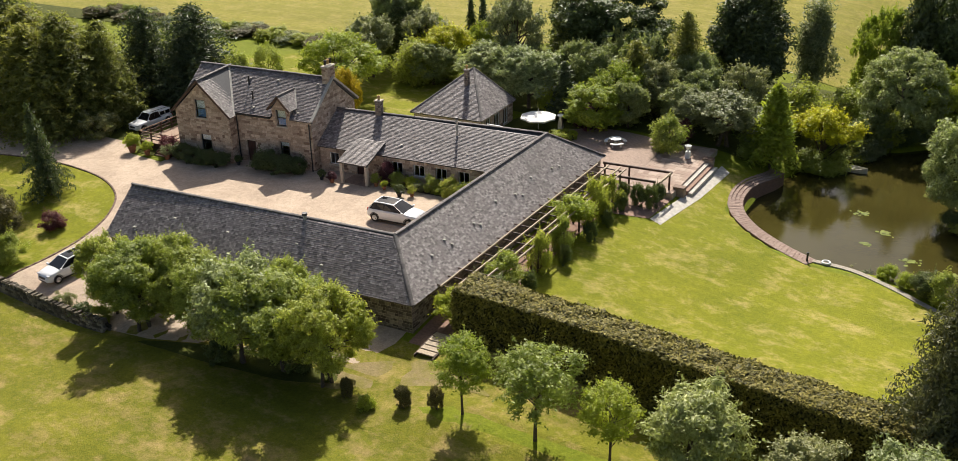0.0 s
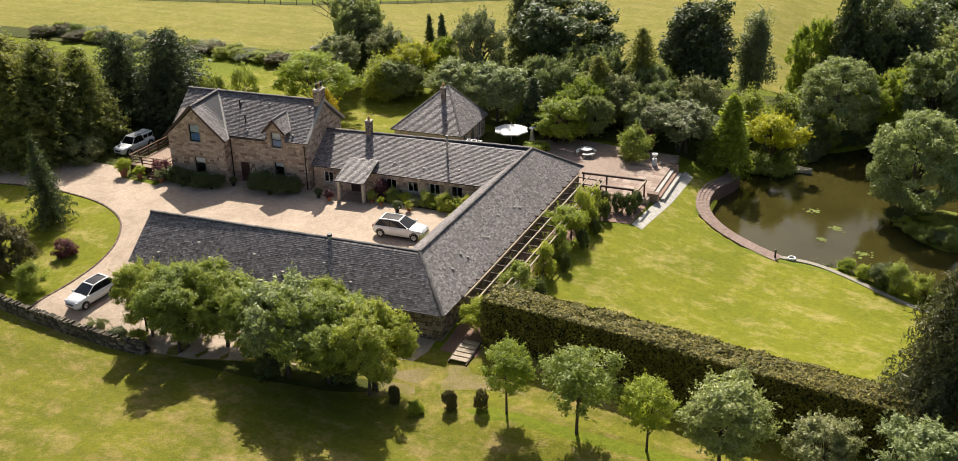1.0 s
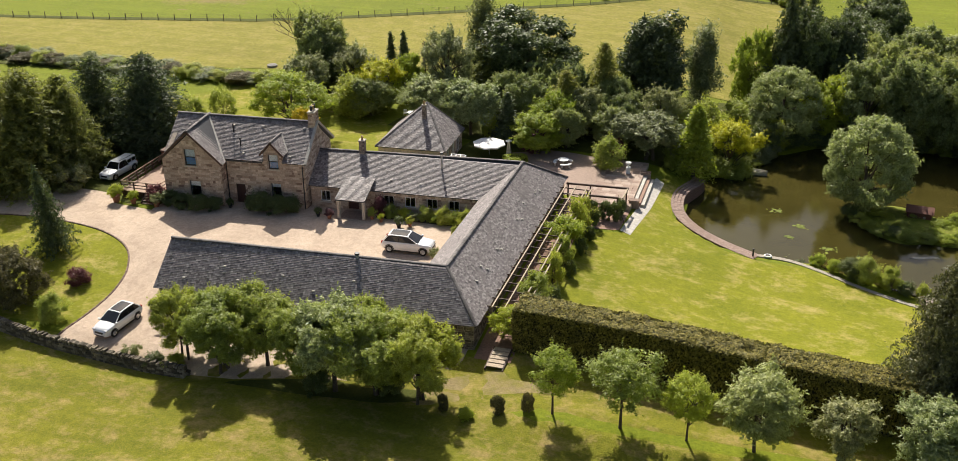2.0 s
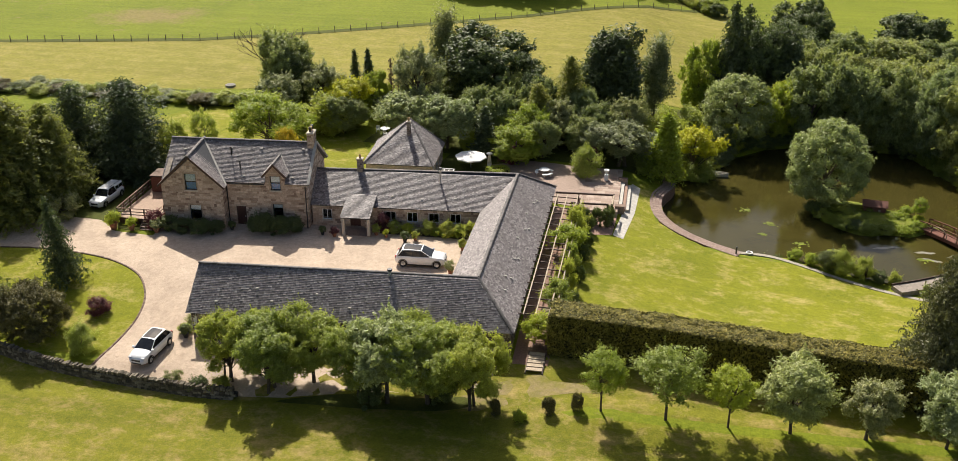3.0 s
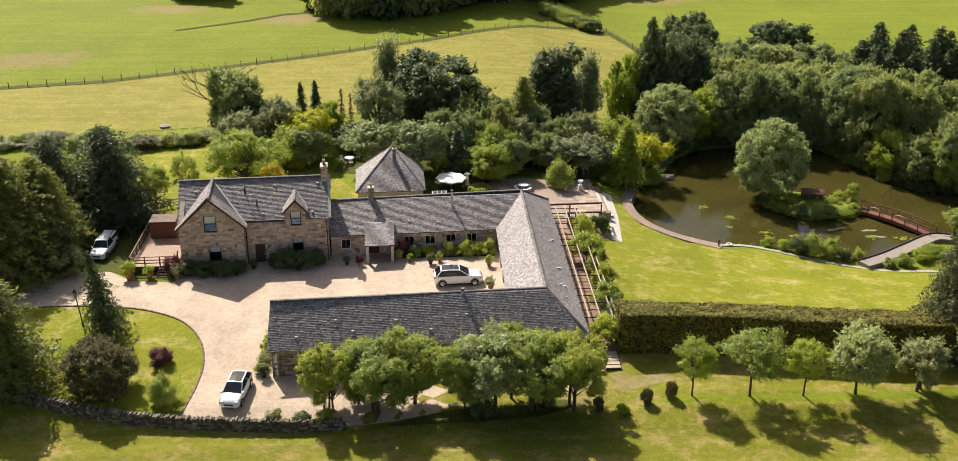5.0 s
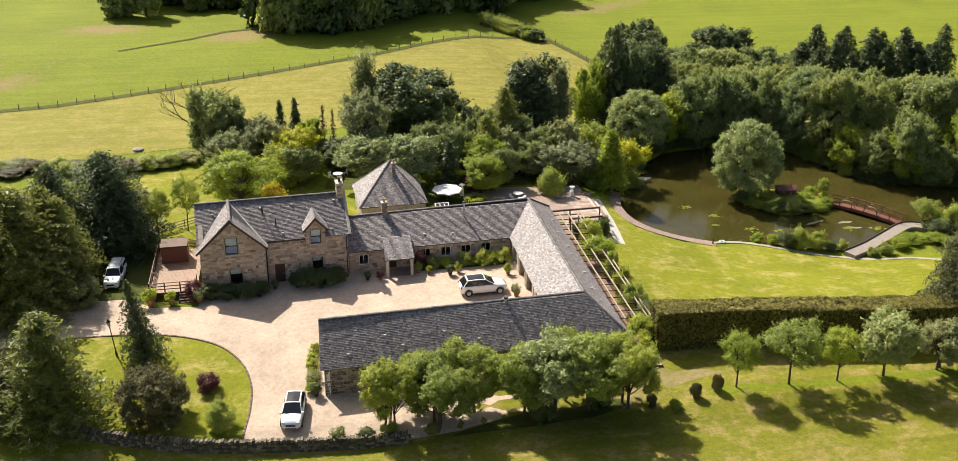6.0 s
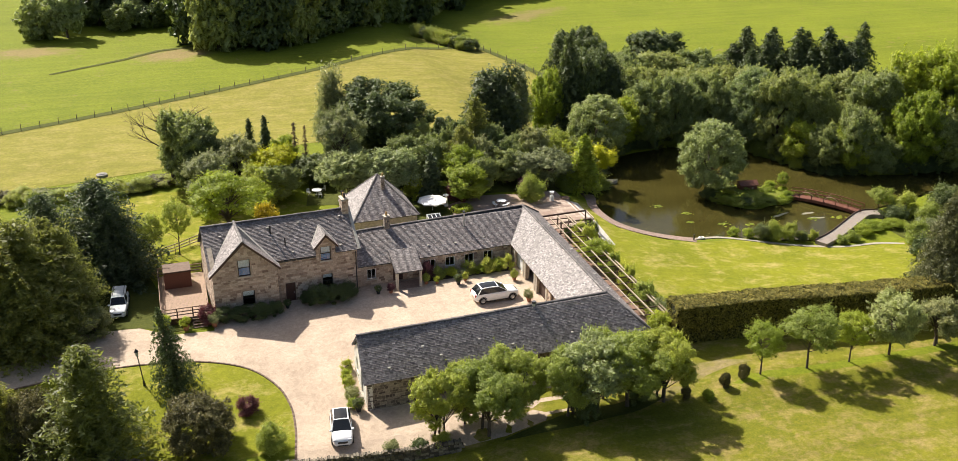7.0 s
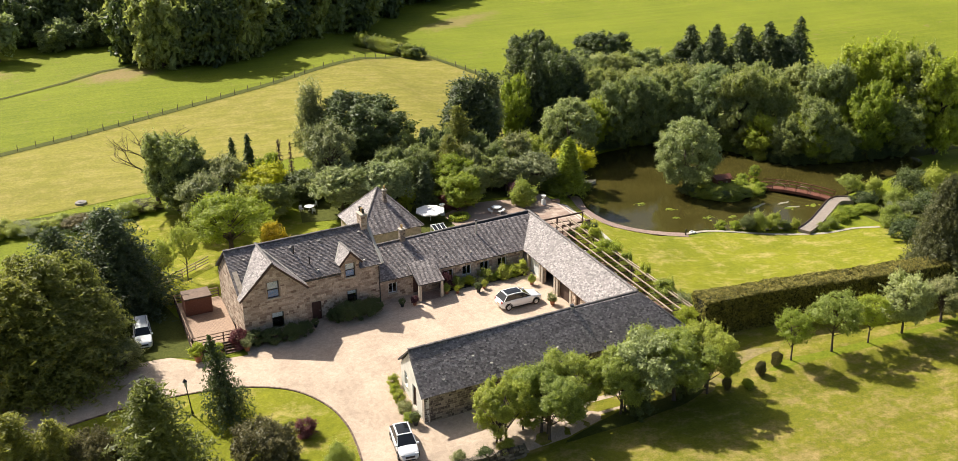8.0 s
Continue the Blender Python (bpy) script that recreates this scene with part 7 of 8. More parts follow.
def rowing_boat(x, y, rot):
    t = thing("rowing_boat", "grey rowing boat moored on the pond", "boat", pose(x, y, WATER_Z - 0.12, 0, 0, rot))
    bm = bmesh.new()
    rings = []
    for k in range(11):
        f = k / 10
        px = -1.7 + 3.4 * f
        w = 0.68 * max(0.03, 1 - max(0.0, (f - 0.45) / 0.55) ** 2.2) * (0.82 + 0.18 * min(1, f / 0.3))
        rise = 0.55 + 0.16 * (f - 0.4) ** 2 * 4
        ring = [(w, rise), (w * 0.85, 0.22), (w * 0.45, 0.03), (0, 0), (-w * 0.45, 0.03), (-w * 0.85, 0.22), (-w, rise), (-w * 0.92, rise), (-w * 0.78, 0.25), (-w * 0.4, 0.09), (0, 0.07), (w * 0.4, 0.09), (w * 0.78, 0.25), (w * 0.92, rise)]
        rings.append([bm.verts.new((px, yy, zz)) for yy, zz in ring])
    for a, b in zip(rings, rings[1:]):
        for k in range(14):
            bm.faces.new((a[k], a[(k + 1) % 14], b[(k + 1) % 14], b[k]))
    bm.faces.new(rings[0])
    bm.faces.new(rings[-1][::-1])
    bmesh.ops.recalc_face_normals(bm, faces=bm.faces)
    part("hull", bm, M_CONCRETE, t)
    for px in (-1.0, 0.1, 0.9):
        part("thwart", box(px - 0.12, px + 0.12, -0.52, 0.52, 0.38, 0.42), M_CONCRETE, t)


rowing_boat(23.4, 51.9, -8)
_t = thing("lifebuoy", "white ring lifebuoy at the end of the pond walk", "lifebuoy", Matrix.Translation((26.3, 27.0, slope_z(26.3, 27.0) + 0.12)))
bm = bmesh.new()
_r = [[bm.verts.new(((0.34 + 0.09 * math.cos(q)) * math.cos(a), (0.34 + 0.09 * math.cos(q)) * math.sin(a), 0.09 * math.sin(q))) for q in [j * math.pi / 3 for j in range(6)]] for a in [k * math.pi / 9 for k in range(18)]]
for _k in range(18):
    for _j in range(6):
        bm.faces.new((_r[_k][_j], _r[(_k + 1) % 18][_j], _r[(_k + 1) % 18][(_j + 1) % 6], _r[_k][(_j + 1) % 6]))
part("ring", bm, M_WHITE, _t, smooth=True)
_t = thing("bollard", "short black post on the pond walk", "post", Matrix.Translation((24.8, 26.4, slope_z(24.8, 26.4))))
part("shaft", lathe([(0.09, 0), (0.09, 0.75), (0.12, 0.78), (0.12, 0.9), (0.0, 0.95)], 10), M_BLACK, _t)
for _x, _y, _s in ((29.4, 37.0, 0.9), (32.3, 32.0, 1.0), (26.7, 40.8, 0.9), (36.0, 30.7, 0.7), (28.4, 33.9, 0.5), (45.7, 30.1, 0.8), (49.6, 29.4, 0.8)):
    _t = thing("lily_pads", "flat raft of pale green lily pads", "water plant", Matrix.Translation((_x, _y, WATER_Z)))
    _rnd = random.Random(int(_x * 10))
    bm = bmesh.new()
    for _k in range(26):
        _px, _py, _rr = _rnd.gauss(0, 0.5 * _s), _rnd.gauss(0, 0.3 * _s), _rnd.uniform(0.1, 0.2)
        bm.faces.new([bm.verts.new((_px + _rr * math.cos(a), _py + _rr * math.sin(a), 0.012 + 0.0006 * _k)) for a in [j * math.pi / 4 for j in range(8)]])
    _o = part("pads", bm, M_LEAF_LIME, _t)
    _o["kind"] = "stuff"
# ---- paved pond walk, brick by brick
def pond_bricks():
    base = bpy.data.objects["pond_walk_bed"]
    proto = bpy.data.meshes.new("paver")
    bm = box(-0.5, 0.5, -0.5, 0.5, -0.06, 0.0, 0.0)
    bm.to_mesh(proto)
    bm.free()
    proto.materials.append(M_PAVER)
    fine = smooth_line(WALK_IN, 4)
    k = 0
    rows = 4
    for a, b in zip(fine, fine[1:]):
        L = math.hypot(b[0] - a[0], b[1] - a[1])
        if L < 0.02:
            continue
        ang = math.atan2(b[1] - a[1], b[0] - a[0])
        nx, ny = math.sin(ang), -math.cos(ang)
        for r in range(rows):
            w = 1.52 / rows
            x = (a[0] + b[0]) / 2 + nx * (0.02 + w * (r + 0.5))
            y = (a[1] + b[1]) / 2 + ny * (0.02 + w * (r + 0.5))
            o = new("paver", proto)
            o.parent = base
            o.matrix_local = Matrix.LocRotScale((x, y, slope_z(x, y) + 0.05 + 0.004 * ((k * 7 + r * 3) % 5)), Euler((0, 0, ang)), (L * 1.06 + 0.03 * r, w * 0.95, 1))
        k += 1


M_PAVER = pieces("pond_walk_paver", [(0.0, (0.27, 0.185, 0.15)), (0.6, (0.31, 0.22, 0.18)), (1.0, (0.36, 0.265, 0.22))], rough=0.85, grain=6, stain=0.3, stain_col=(0.15, 0.11, 0.09), per_object=True)
pond_bricks()


def terrace_slabs():
    base = bpy.data.objects["terrace_bed"]
    proto = bpy.data.meshes.new("paving_slab")
    bm = box(-0.5, 0.5, -0.5, 0.5, -0.06, 0.0)
    bm.to_mesh(proto)
    bm.free()
    proto.materials.append(M_PAVING)
    rnd = random.Random(8)
    y = 29.6
    while y < 43.1:
        h = min(rnd.choice((0.6, 0.9)), 43.2 - y)
        x = -0.5
        while x < 11.15:
            w = min(rnd.choice((0.6, 0.9, 1.2)), 11.2 - x)
            o = new("paving_slab", proto)
            o.parent = base
            o.matrix_local = Matrix.LocRotScale((x + w / 2, y + h / 2, TZ + rnd.uniform(-0.006, 0.006)), None, (w - 0.02, h - 0.02, 1))
            x += w
        y += h


terrace_slabs()
for _x, _y, _a, _l in ((42.2, 32.7, 0.3, 1.5), (46.3, 32.1, 0.1, 1.1), (46.5, 30.2, -0.2, 1.2)):
    _n = 18
    _bm = bmesh.new()
    _bm.faces.new([_bm.verts.new((_l * math.cos(6.2832 * k / _n) * (1 + 0.2 * math.sin(3 * k)), 0.28 * math.sin(6.2832 * k / _n) * (1 + 0.4 * math.sin(5 * k + _x)), 0)) for k in range(_n)])
    bmesh.ops.triangulate(_bm, faces=_bm.faces[:])
    _o = mesh_object("water_ripple", _bm, M_FOAM)
    _o.matrix_world = pose(_x, _y, WATER_Z + 0.012, 0, 0, math.degrees(_a))
    tagged(_o, "pale churned ripple on the pond surface", "ripple", kind="structure")

# ---------------------------------------------------------------- cars, deck, yard things
def loft(bm, rings, close=True):
    vs = [[bm.verts.new(p) for p in r] for r in rings]
    n = len(rings[0])
    for a, b in zip(vs, vs[1:]):
        for k in range(n if close else n - 1):
            bm.faces.new((a[k], a[(k + 1) % n], b[(k + 1) % n], b[k]))
    bm.faces.new(vs[0])
    bm.faces.new(vs[-1])
    bmesh.ops.recalc_face_normals(bm, faces=bm.faces)


def curve_at(table, x):
    for (x0, v0), (x1, v1) in zip(table, table[1:]):
        if x <= x1:
            f = (x - x0) / (x1 - x0)
            return v0 + (v1 - v0) * max(0, f)
    return table[-1][1]


def car(name, label, m, length, width, height, belt, hood, cab, roof_mat, tail, wheel_r, canopy=False, category="car"):
    """A car, front towards +x. belt: height of the window line; hood: (bonnet height, x where the windscreen starts);
    cab: (x of roof front, x of roof rear, x of rear glass foot)."""
    t = thing(name, label, category, m)
    L, W = length / 2, width / 2
    hz, hx = hood
    top = [(-L, belt - 0.18), (-L + 0.12, belt - 0.02), (cab[2], belt), (hx, belt), (hx + 0.25, hz), (L - 0.35, hz - 0.10), (L - 0.08, hz - 0.28), (L, hz - 0.42)]
    wid = [(-L, W * 0.86), (-L + 0.25, W * 0.97), (-0.2, W), (L - 0.7, W * 0.97), (L - 0.2, W * 0.85), (L, W * 0.66)]
    bot = [(-L, 0.42), (-L + 0.3, 0.26), (L - 0.4, 0.22), (L, 0.32)]
    bm = bmesh.new()
    rings = []
    n = 26
    for k in range(n + 1):
        x = -L + length * k / n
        w, z0, z1 = curve_at(wid, x), curve_at(bot, x), curve_at(top, x)
        h = z1 - z0
        half = [(w * 0.80, z0), (w * 0.97, z0 + 0.10), (w, z0 + h * 0.45), (w * 0.98, z0 + h * 0.75), (w * 0.93, z1 - 0.035), (w * 0.82, z1), (0, z1 + 0.02)]
        ring = [(x, yy, zz) for yy, zz in half] + [(x, -yy, zz) for yy, zz in half[-2::-1]]
        rings.append(ring)
    loft(bm, rings)
    part("body", bm, M_CARWHITE, t, smooth=True)
    # cabin glass and roof
    rf, rr, rg = cab
    bm = bmesh.new()
    st = [(rg, belt - 0.02, 0.90), (rr, height - 0.06, 0.70), ((rf + rr) / 2, height - 0.02, 0.715), (rf, height - 0.07, 0.70), (hx + 0.12, belt - 0.02, 0.88)]
    rings = []
    for x, z, f in st:
        b = belt - 0.04
        w0, w1 = W * 0.90, W * f
        zz = max(z, b + 0.01)
        rings.append([(x, w0, b), (x, w1, zz), (x, 0, zz + (0.03 if z > belt else 0.0)), (x, -w1, zz), (x, -w0, b)])
    loft(bm, rings)
    part("cabin_glass", bm, M_TINT, t)
    bm = bmesh.new()
    n = 6
    rings = []
    for k in range(n + 1):
        x = rr - 0.02 + (rf - rr + 0.04) * k / n
        z = height - 0.055 + 0.05 * math.sin(math.pi * k / n)
        w = W * 0.71
        rings.append([(x, w + 0.02, z - 0.06), (x, w, z), (x, 0, z + 0.035), (x, -w, z), (x, -w - 0.02, z - 0.06), (x, 0, z - 0.02)])
    loft(bm, rings)
    roof = part("roof", bm, M_CARWHITE, t)
    if roof_mat:
        bm = bmesh.new()
        rings = []
        for k in range(n + 1):
            x = rr + 0.15 + (rf - rr - 0.25) * k / n
            z = height - 0.055 + 0.05 * math.sin(math.pi * (x - rr) / (rf - rr)) + 0.012
            w = W * 0.60
            rings.append([(x, w, z + 0.004), (x, 0, z + 0.038), (x, -w, z + 0.004), (x, 0, z - 0.01)])
        loft(bm, rings)
        part("glass_roof", bm, roof_mat, roof, "black panoramic glass roof")
    for s in (-1, 1):
        for xa, za, xb, zb, thick, mat in ((hx + 0.1, belt, rf, height - 0.08, 0.05, M_CARWHITE), (rg + 0.06, belt, rr + 0.04, height - 0.08, 0.11, M_CARWHITE),
                                           ((rf + rr) / 2 + 0.1, belt, (rf + rr) / 2 + 0.05, height - 0.06, 0.05, M_PLASTIC_BLACK)):
            part("pillar", beam((xa, s * W * 0.905, za - 0.03), (xb, s * W * 0.72, zb), thick, 0.045), mat, t)
        part("mirror", box(hx - 0.05, hx + 0.14, s * W * 1.02 - 0.11, s * W * 1.02 + 0.11, belt - 0.02, belt + 0.13, 0.03), M_CARWHITE, t)
        part("headlight", box(L - 0.42, L - 0.10, s * W * 0.66 - 0.17, s * W * 0.66 + 0.17, hz - 0.30, hz - 0.15, 0.03), M_LAMP, t)
        part("tail_light", box(-L - 0.01, -L + 0.14, s * W * 0.76 - 0.10, s * W * 0.76 + 0.10, belt - 0.34, belt - 0.06, 0.02), M_TAIL, t)
        part("sill", box(-L + 0.9, L - 0.95, s * W * 0.93 - 0.05, s * W * 0.93 + 0.05, 0.20, 0.34, 0.01), M_PLASTIC_BLACK, t)
        part("door_handle", box(-0.25, -0.05, s * W * 1.0 - 0.02, s * W * 1.0 + 0.02, belt - 0.16, belt - 0.12), M_CARWHITE, t)
        for x in (L - 0.88, -L + 0.85):
            wh = new("wheel")
            wh.parent = t
            wh.matrix_local = Matrix.Translation((x, s * (W - 0.10), wheel_r)) @ Matrix.Rotation(-s * math.pi / 2, 4, "X")
            part("tyre", lathe([(wheel_r * 0.62, -0.11), (wheel_r * 0.94, -0.11), (wheel_r, -0.07), (wheel_r, 0.08), (wheel_r * 0.94, 0.115), (wheel_r * 0.64, 0.12), (wheel_r * 0.62, 0.06)], 20), M_RUBBER, wh)
            part("rim", lathe([(0.02, -0.05), (wheel_r * 0.62, -0.05), (wheel_r * 0.62, 0.10), (wheel_r * 0.55, 0.085), (wheel_r * 0.2, 0.06), (0.02, 0.10)], 14), M_ALLOY, wh)
            part("wheel_arch", tube([(x + (wheel_r + 0.06) * math.cos(a), s * (W - 0.015), wheel_r + (wheel_r + 0.06) * math.sin(a)) for a in [math.pi * j / 8 for j in range(9)]], 0.035, 5), M_PLASTIC_BLACK, t)
    part("grille", box(L - 0.06, L + 0.012, -W * 0.45, W * 0.45, hz - 0.50, hz - 0.30, 0.02), M_PLASTIC_BLACK, t)
    part("bumper_intake", box(L - 0.10, L + 0.005, -W * 0.52, W * 0.52, 0.30, 0.44, 0.02), M_PLASTIC_BLACK, t)
    part("number_plate", box(L + 0.006, L + 0.02, -0.26, 0.26, 0.47, 0.58), M_WHITE, t)
    part("number_plate", box(-L - 0.02, -L - 0.004, -0.26, 0.26, 0.62, 0.73), M_GOLDPOT, t)
    if canopy:
        part("load_canopy", box(-L + 0.12, rr + 0.06, -W * 0.80, W * 0.80, belt - 0.02, height - 0.05, 0.10), M_CARWHITE, t)
        for s in (-1, 1):
            for k in range(2):
                part("canopy_window", box(-L + 0.28 + k * 0.78, -L + 0.95 + k * 0.78, s * W * 0.80 - 0.012, s * W * 0.80 + 0.012, belt + 0.12, height - 0.22, 0.01), M_TINT, t)
            part("roof_rail", tube([(-L + 0.3, s * W * 0.6, height + 0.02), (rf - 0.2, s * W * 0.6, height + 0.06)], 0.025, 6), M_BLACK, t)
    return t


car("suv", "white sport utility car parked in the courtyard", pose(-8.0, 11.75, slope_z(-8, 11.7) + 0.036, 0, 0, 3), 5.2, 2.05, 1.84, 1.20, (1.14, 1.08), (0.16, -1.9, -2.43), M_TINT, None, 0.40)
car("hatchback", "white hatchback with black roof on the drive", pose(-28.7, -7.3, slope_z(-28.7, -7.3) + 0.04, 0, 2.6, -97), 4.75, 1.94, 1.68, 1.10, (1.06, 1.04), (0.16, -1.6, -2.16), M_TINT, None, 0.36)
car("pickup_truck", "white pickup truck with load canopy in shade", pose(-47.9, 20.9, 0.036, 0, 0, -93), 5.2, 1.85, 1.80, 1.05, (1.08, 0.95), (0.45, -0.75, -1.0), None, None, 0.38, canopy=True)

# ---- timber deck beside the farmhouse
DECK = thing("timber_deck", "raised timber deck with rails beside the farmhouse", "deck")
DKZ = 0.85
_o = [(-43.6, 15.3), (-38.7, 15.5), (-38.6, 26.6), (-43.8, 26.4)]
for _k in range(36):
    _x = -43.6 + _k * 0.138
    part("deck_board", box(_x, _x + 0.128, 15.3, 26.5, DKZ - 0.04, DKZ), M_DECK, DECK)
for _k in range(7):
    _x = -43.5 + _k * 0.79
    part("joist_post", box(_x - 0.06, _x + 0.06, 15.4, 15.52, -0.2, DKZ - 0.041), M_DARKWOOD, DECK)
part("skirt", box(-43.55, -38.75, 15.55, 15.6, -0.1, DKZ - 0.12), M_DARKWOOD, DECK)
part("skirt", box(-43.6, -43.55, 15.3, 26.4, -0.1, DKZ - 0.05), M_DARKWOOD, DECK)
_runs = [((-43.55, 15.35), (-38.75, 15.5)), ((-43.55, 15.35), (-43.7, 26.3)), ((-43.7, 26.3), (-38.8, 26.5)), ((-38.75, 15.5), (-38.75, 17.0))]
for (_ax, _ay), (_bx, _by) in _runs:
    _L = math.hypot(_bx - _ax, _by - _ay)
    _n = max(1, round(_L / 1.6))
    for _k in range(_n + 1):
        _x, _y = _ax + (_bx - _ax) * _k / _n, _ay + (_by - _ay) * _k / _n
        part("rail_post", box(_x - 0.06, _x + 0.06, _y - 0.06, _y + 0.06, DKZ, DKZ + 1.1), M_DARKWOOD, DECK)
    for _h in (0.35, 0.7, 1.08):
        part("rail", beam((_ax, _ay, DKZ + _h), (_bx, _by, DKZ + _h), 0.06, 0.09), M_DARKWOOD if _h < 1 else M_DECK, DECK)
    for _k in range(_n):
        if _ax == -43.55 and _bx == -43.7:
            part("cross_brace", beam((_ax + (_bx - _ax) * _k / _n, _ay + (_by - _ay) * _k / _n, DKZ + 0.1), (_ax + (_bx - _ax) * (_k + 1) / _n, _ay + (_by - _ay) * (_k + 1) / _n, DKZ + 1.05), 0.05, 0.08), M_DARKWOOD, DECK)
SHED = thing("garden_shed", "small red-brown timber shed on the deck", "shed", pose(-41.6, 23.9, DKZ + 0.004, 0, 0, 2))
part("wall", box(-1.45, 1.45, -1.1, 1.1, 0, 1.95, 0.02), M_REDWOOD, SHED)
for _k in range(12):
    part("cladding_board", box(-1.45 + _k * 0.2417, -1.45 + _k * 0.2417 + 0.225, -1.125, -1.1, 0.02, 1.93), M_REDWOOD, SHED)
part("roof", beam((-1.5, 0, 2.03), (1.5, 0, 2.03), 2.4, 0.10), M_SHEDROOF, SHED)
part("fascia", box(-1.51, 1.51, -1.24, -1.20, 1.92, 2.09), M_DARKWOOD, SHED)
_t = thing("deck_steps", "timber steps up to the deck", "steps")
for _k in range(4):
    part("tread", box(-40.4, -39.0, 14.2 + _k * 0.28, 14.5 + _k * 0.28, 0.02 + _k * 0.2, 0.08 + _k * 0.2), M_DECK, _t)
for _x in (-40.45, -38.95):
    part("stringer", beam((_x, 14.15, 0.0), (_x, 15.35, 0.72), 0.06, 0.24), M_DARKWOOD, _t)


def pot_plant(x, y, s, key, label, name="potted_plant"):
    z = slope_z(x, y) + 0.035
    t = thing(name, label, "potted plant", Matrix.Translation((x, y, z)), "pots in the courtyard")
    part("pot", lathe([(0.15 * s, 0), (0.22 * s, 0.32 * s), (0.25 * s, 0.33 * s), (0.25 * s, 0.40 * s), (0.2 * s, 0.40 * s)], 12), M_TERRACOTTA if key != "bush_dark" else M_BLACK, t)
    o = new("foliage", LEAVES[key][0])
    o.parent = t
    o.matrix_local = Matrix.Translation((0, 0, 0.30 * s)) @ Matrix.Diagonal((0.2 * s, 0.2 * s, 0.2 * s, 1))


for _x, _y, _s, _k in ((-20.2, 16.6, 1.0, "bush_dark"), (-18.8, 16.4, 1.1, "bush_red"), (-14.4, 17.6, 1.2, "bush"), (-13.2, 17.2, 0.9, "bush_lime"), (-10.9, 16.4, 1.2, "bush_dark"), (-9.9, 17.0, 1.0, "bush"),
                       (-4.6, 10.0, 1.4, "bush_grey"), (-4.4, 15.6, 1.2, "bush"), (-41.2, 13.9, 1.5, "bush_lime"), (-43.3, 13.8, 2.0, "bush_lime"), (-38.3, 13.9, 1.5, "bush_grey"), (-30.4, 16.0, 1.0, "bush_dark"), (-26.6, -4.6, 1.3, "bush_dark")):
    pot_plant(_x, _y, _s, _k, "terracotta pot with leafy plant by the wall")

# planting by the houses
for _k, _x, _y, _sx, _sz in (("bush_dark", -37.3, 14.9, 0.55, 0.45), ("bush_dark", -35.4, 14.6, 0.62, 0.42), ("bush_dark", -33.4, 14.7, 0.6, 0.45), ("bush_dark", -31.9, 15.1, 0.45, 0.40),
                             ("bush_dark", -28.1, 16.6, 0.45, 0.42), ("bush_dark", -26.8, 16.3, 0.65, 0.60), ("bush_dark", -25.0, 16.5, 0.7, 0.5), ("bush_dark", -23.4, 16.9, 0.55, 0.48)):
    plant(_k, _x, _y, _sx, _sz, "dark green shrub at the farmhouse wall", "wall_shrub", "shrub", group="shrubs at the house wall")
plant("bush_red", -38.9, 14.9, 0.5, 0.6, "red-leaved shrub at the house corner", "red_shrub", "shrub")
for _k, _x, _y, _sx, _sz in (("bush", -12.6, 18.7, 0.42, 0.36), ("bush_lime", -11.2, 18.8, 0.40, 0.34), ("bush_grey", -10.0, 18.5, 0.36, 0.28), ("bush", -8.9, 18.9, 0.45, 0.42), ("bush_lime", -7.6, 18.5, 0.36, 0.30), ("bush", -6.6, 18.7, 0.5, 0.46),
                             ("bush_lime", -5.4, 18.8, 0.48, 0.40), ("bush", -4.3, 18.5, 0.42, 0.5), ("bush_red", -13.9, 18.9, 0.4, 0.6)):
    plant(_k, _x, _y, _sx, _sz, "leafy shrub in the courtyard border", "border_shrub", "shrub", group="courtyard border")
draped("flower_bed", [(-14.2, 18.0), (-3.6, 18.2), (-3.6, 20.0), (-14.2, 19.2)], M_SOIL, 0.06, 1.0, "dark soil bed along the courtyard wall", "flower bed", height=slope_z)
for _k, _x, _y, _sx, _sz in (("bush_lime", -26.7, 0.6, 0.28, 0.3), ("bush", -26.8, -0.8, 0.3, 0.35), ("bush_grey", -26.9, -2.4, 0.36, 0.32), ("bush_lime", -26.9, -3.8, 0.33, 0.28), ("bush", -26.5, 1.9, 0.3, 0.32)):
    plant(_k, _x, _y, _sx, _sz, "low flowering plant by the gable wall", "border_plant", "shrub", group="gable border")
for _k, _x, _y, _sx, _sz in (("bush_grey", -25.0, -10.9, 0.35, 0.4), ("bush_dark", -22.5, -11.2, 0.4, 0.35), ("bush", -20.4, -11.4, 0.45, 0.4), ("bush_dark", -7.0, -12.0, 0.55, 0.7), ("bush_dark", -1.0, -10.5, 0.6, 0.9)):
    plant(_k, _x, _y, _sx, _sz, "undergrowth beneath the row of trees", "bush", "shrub")
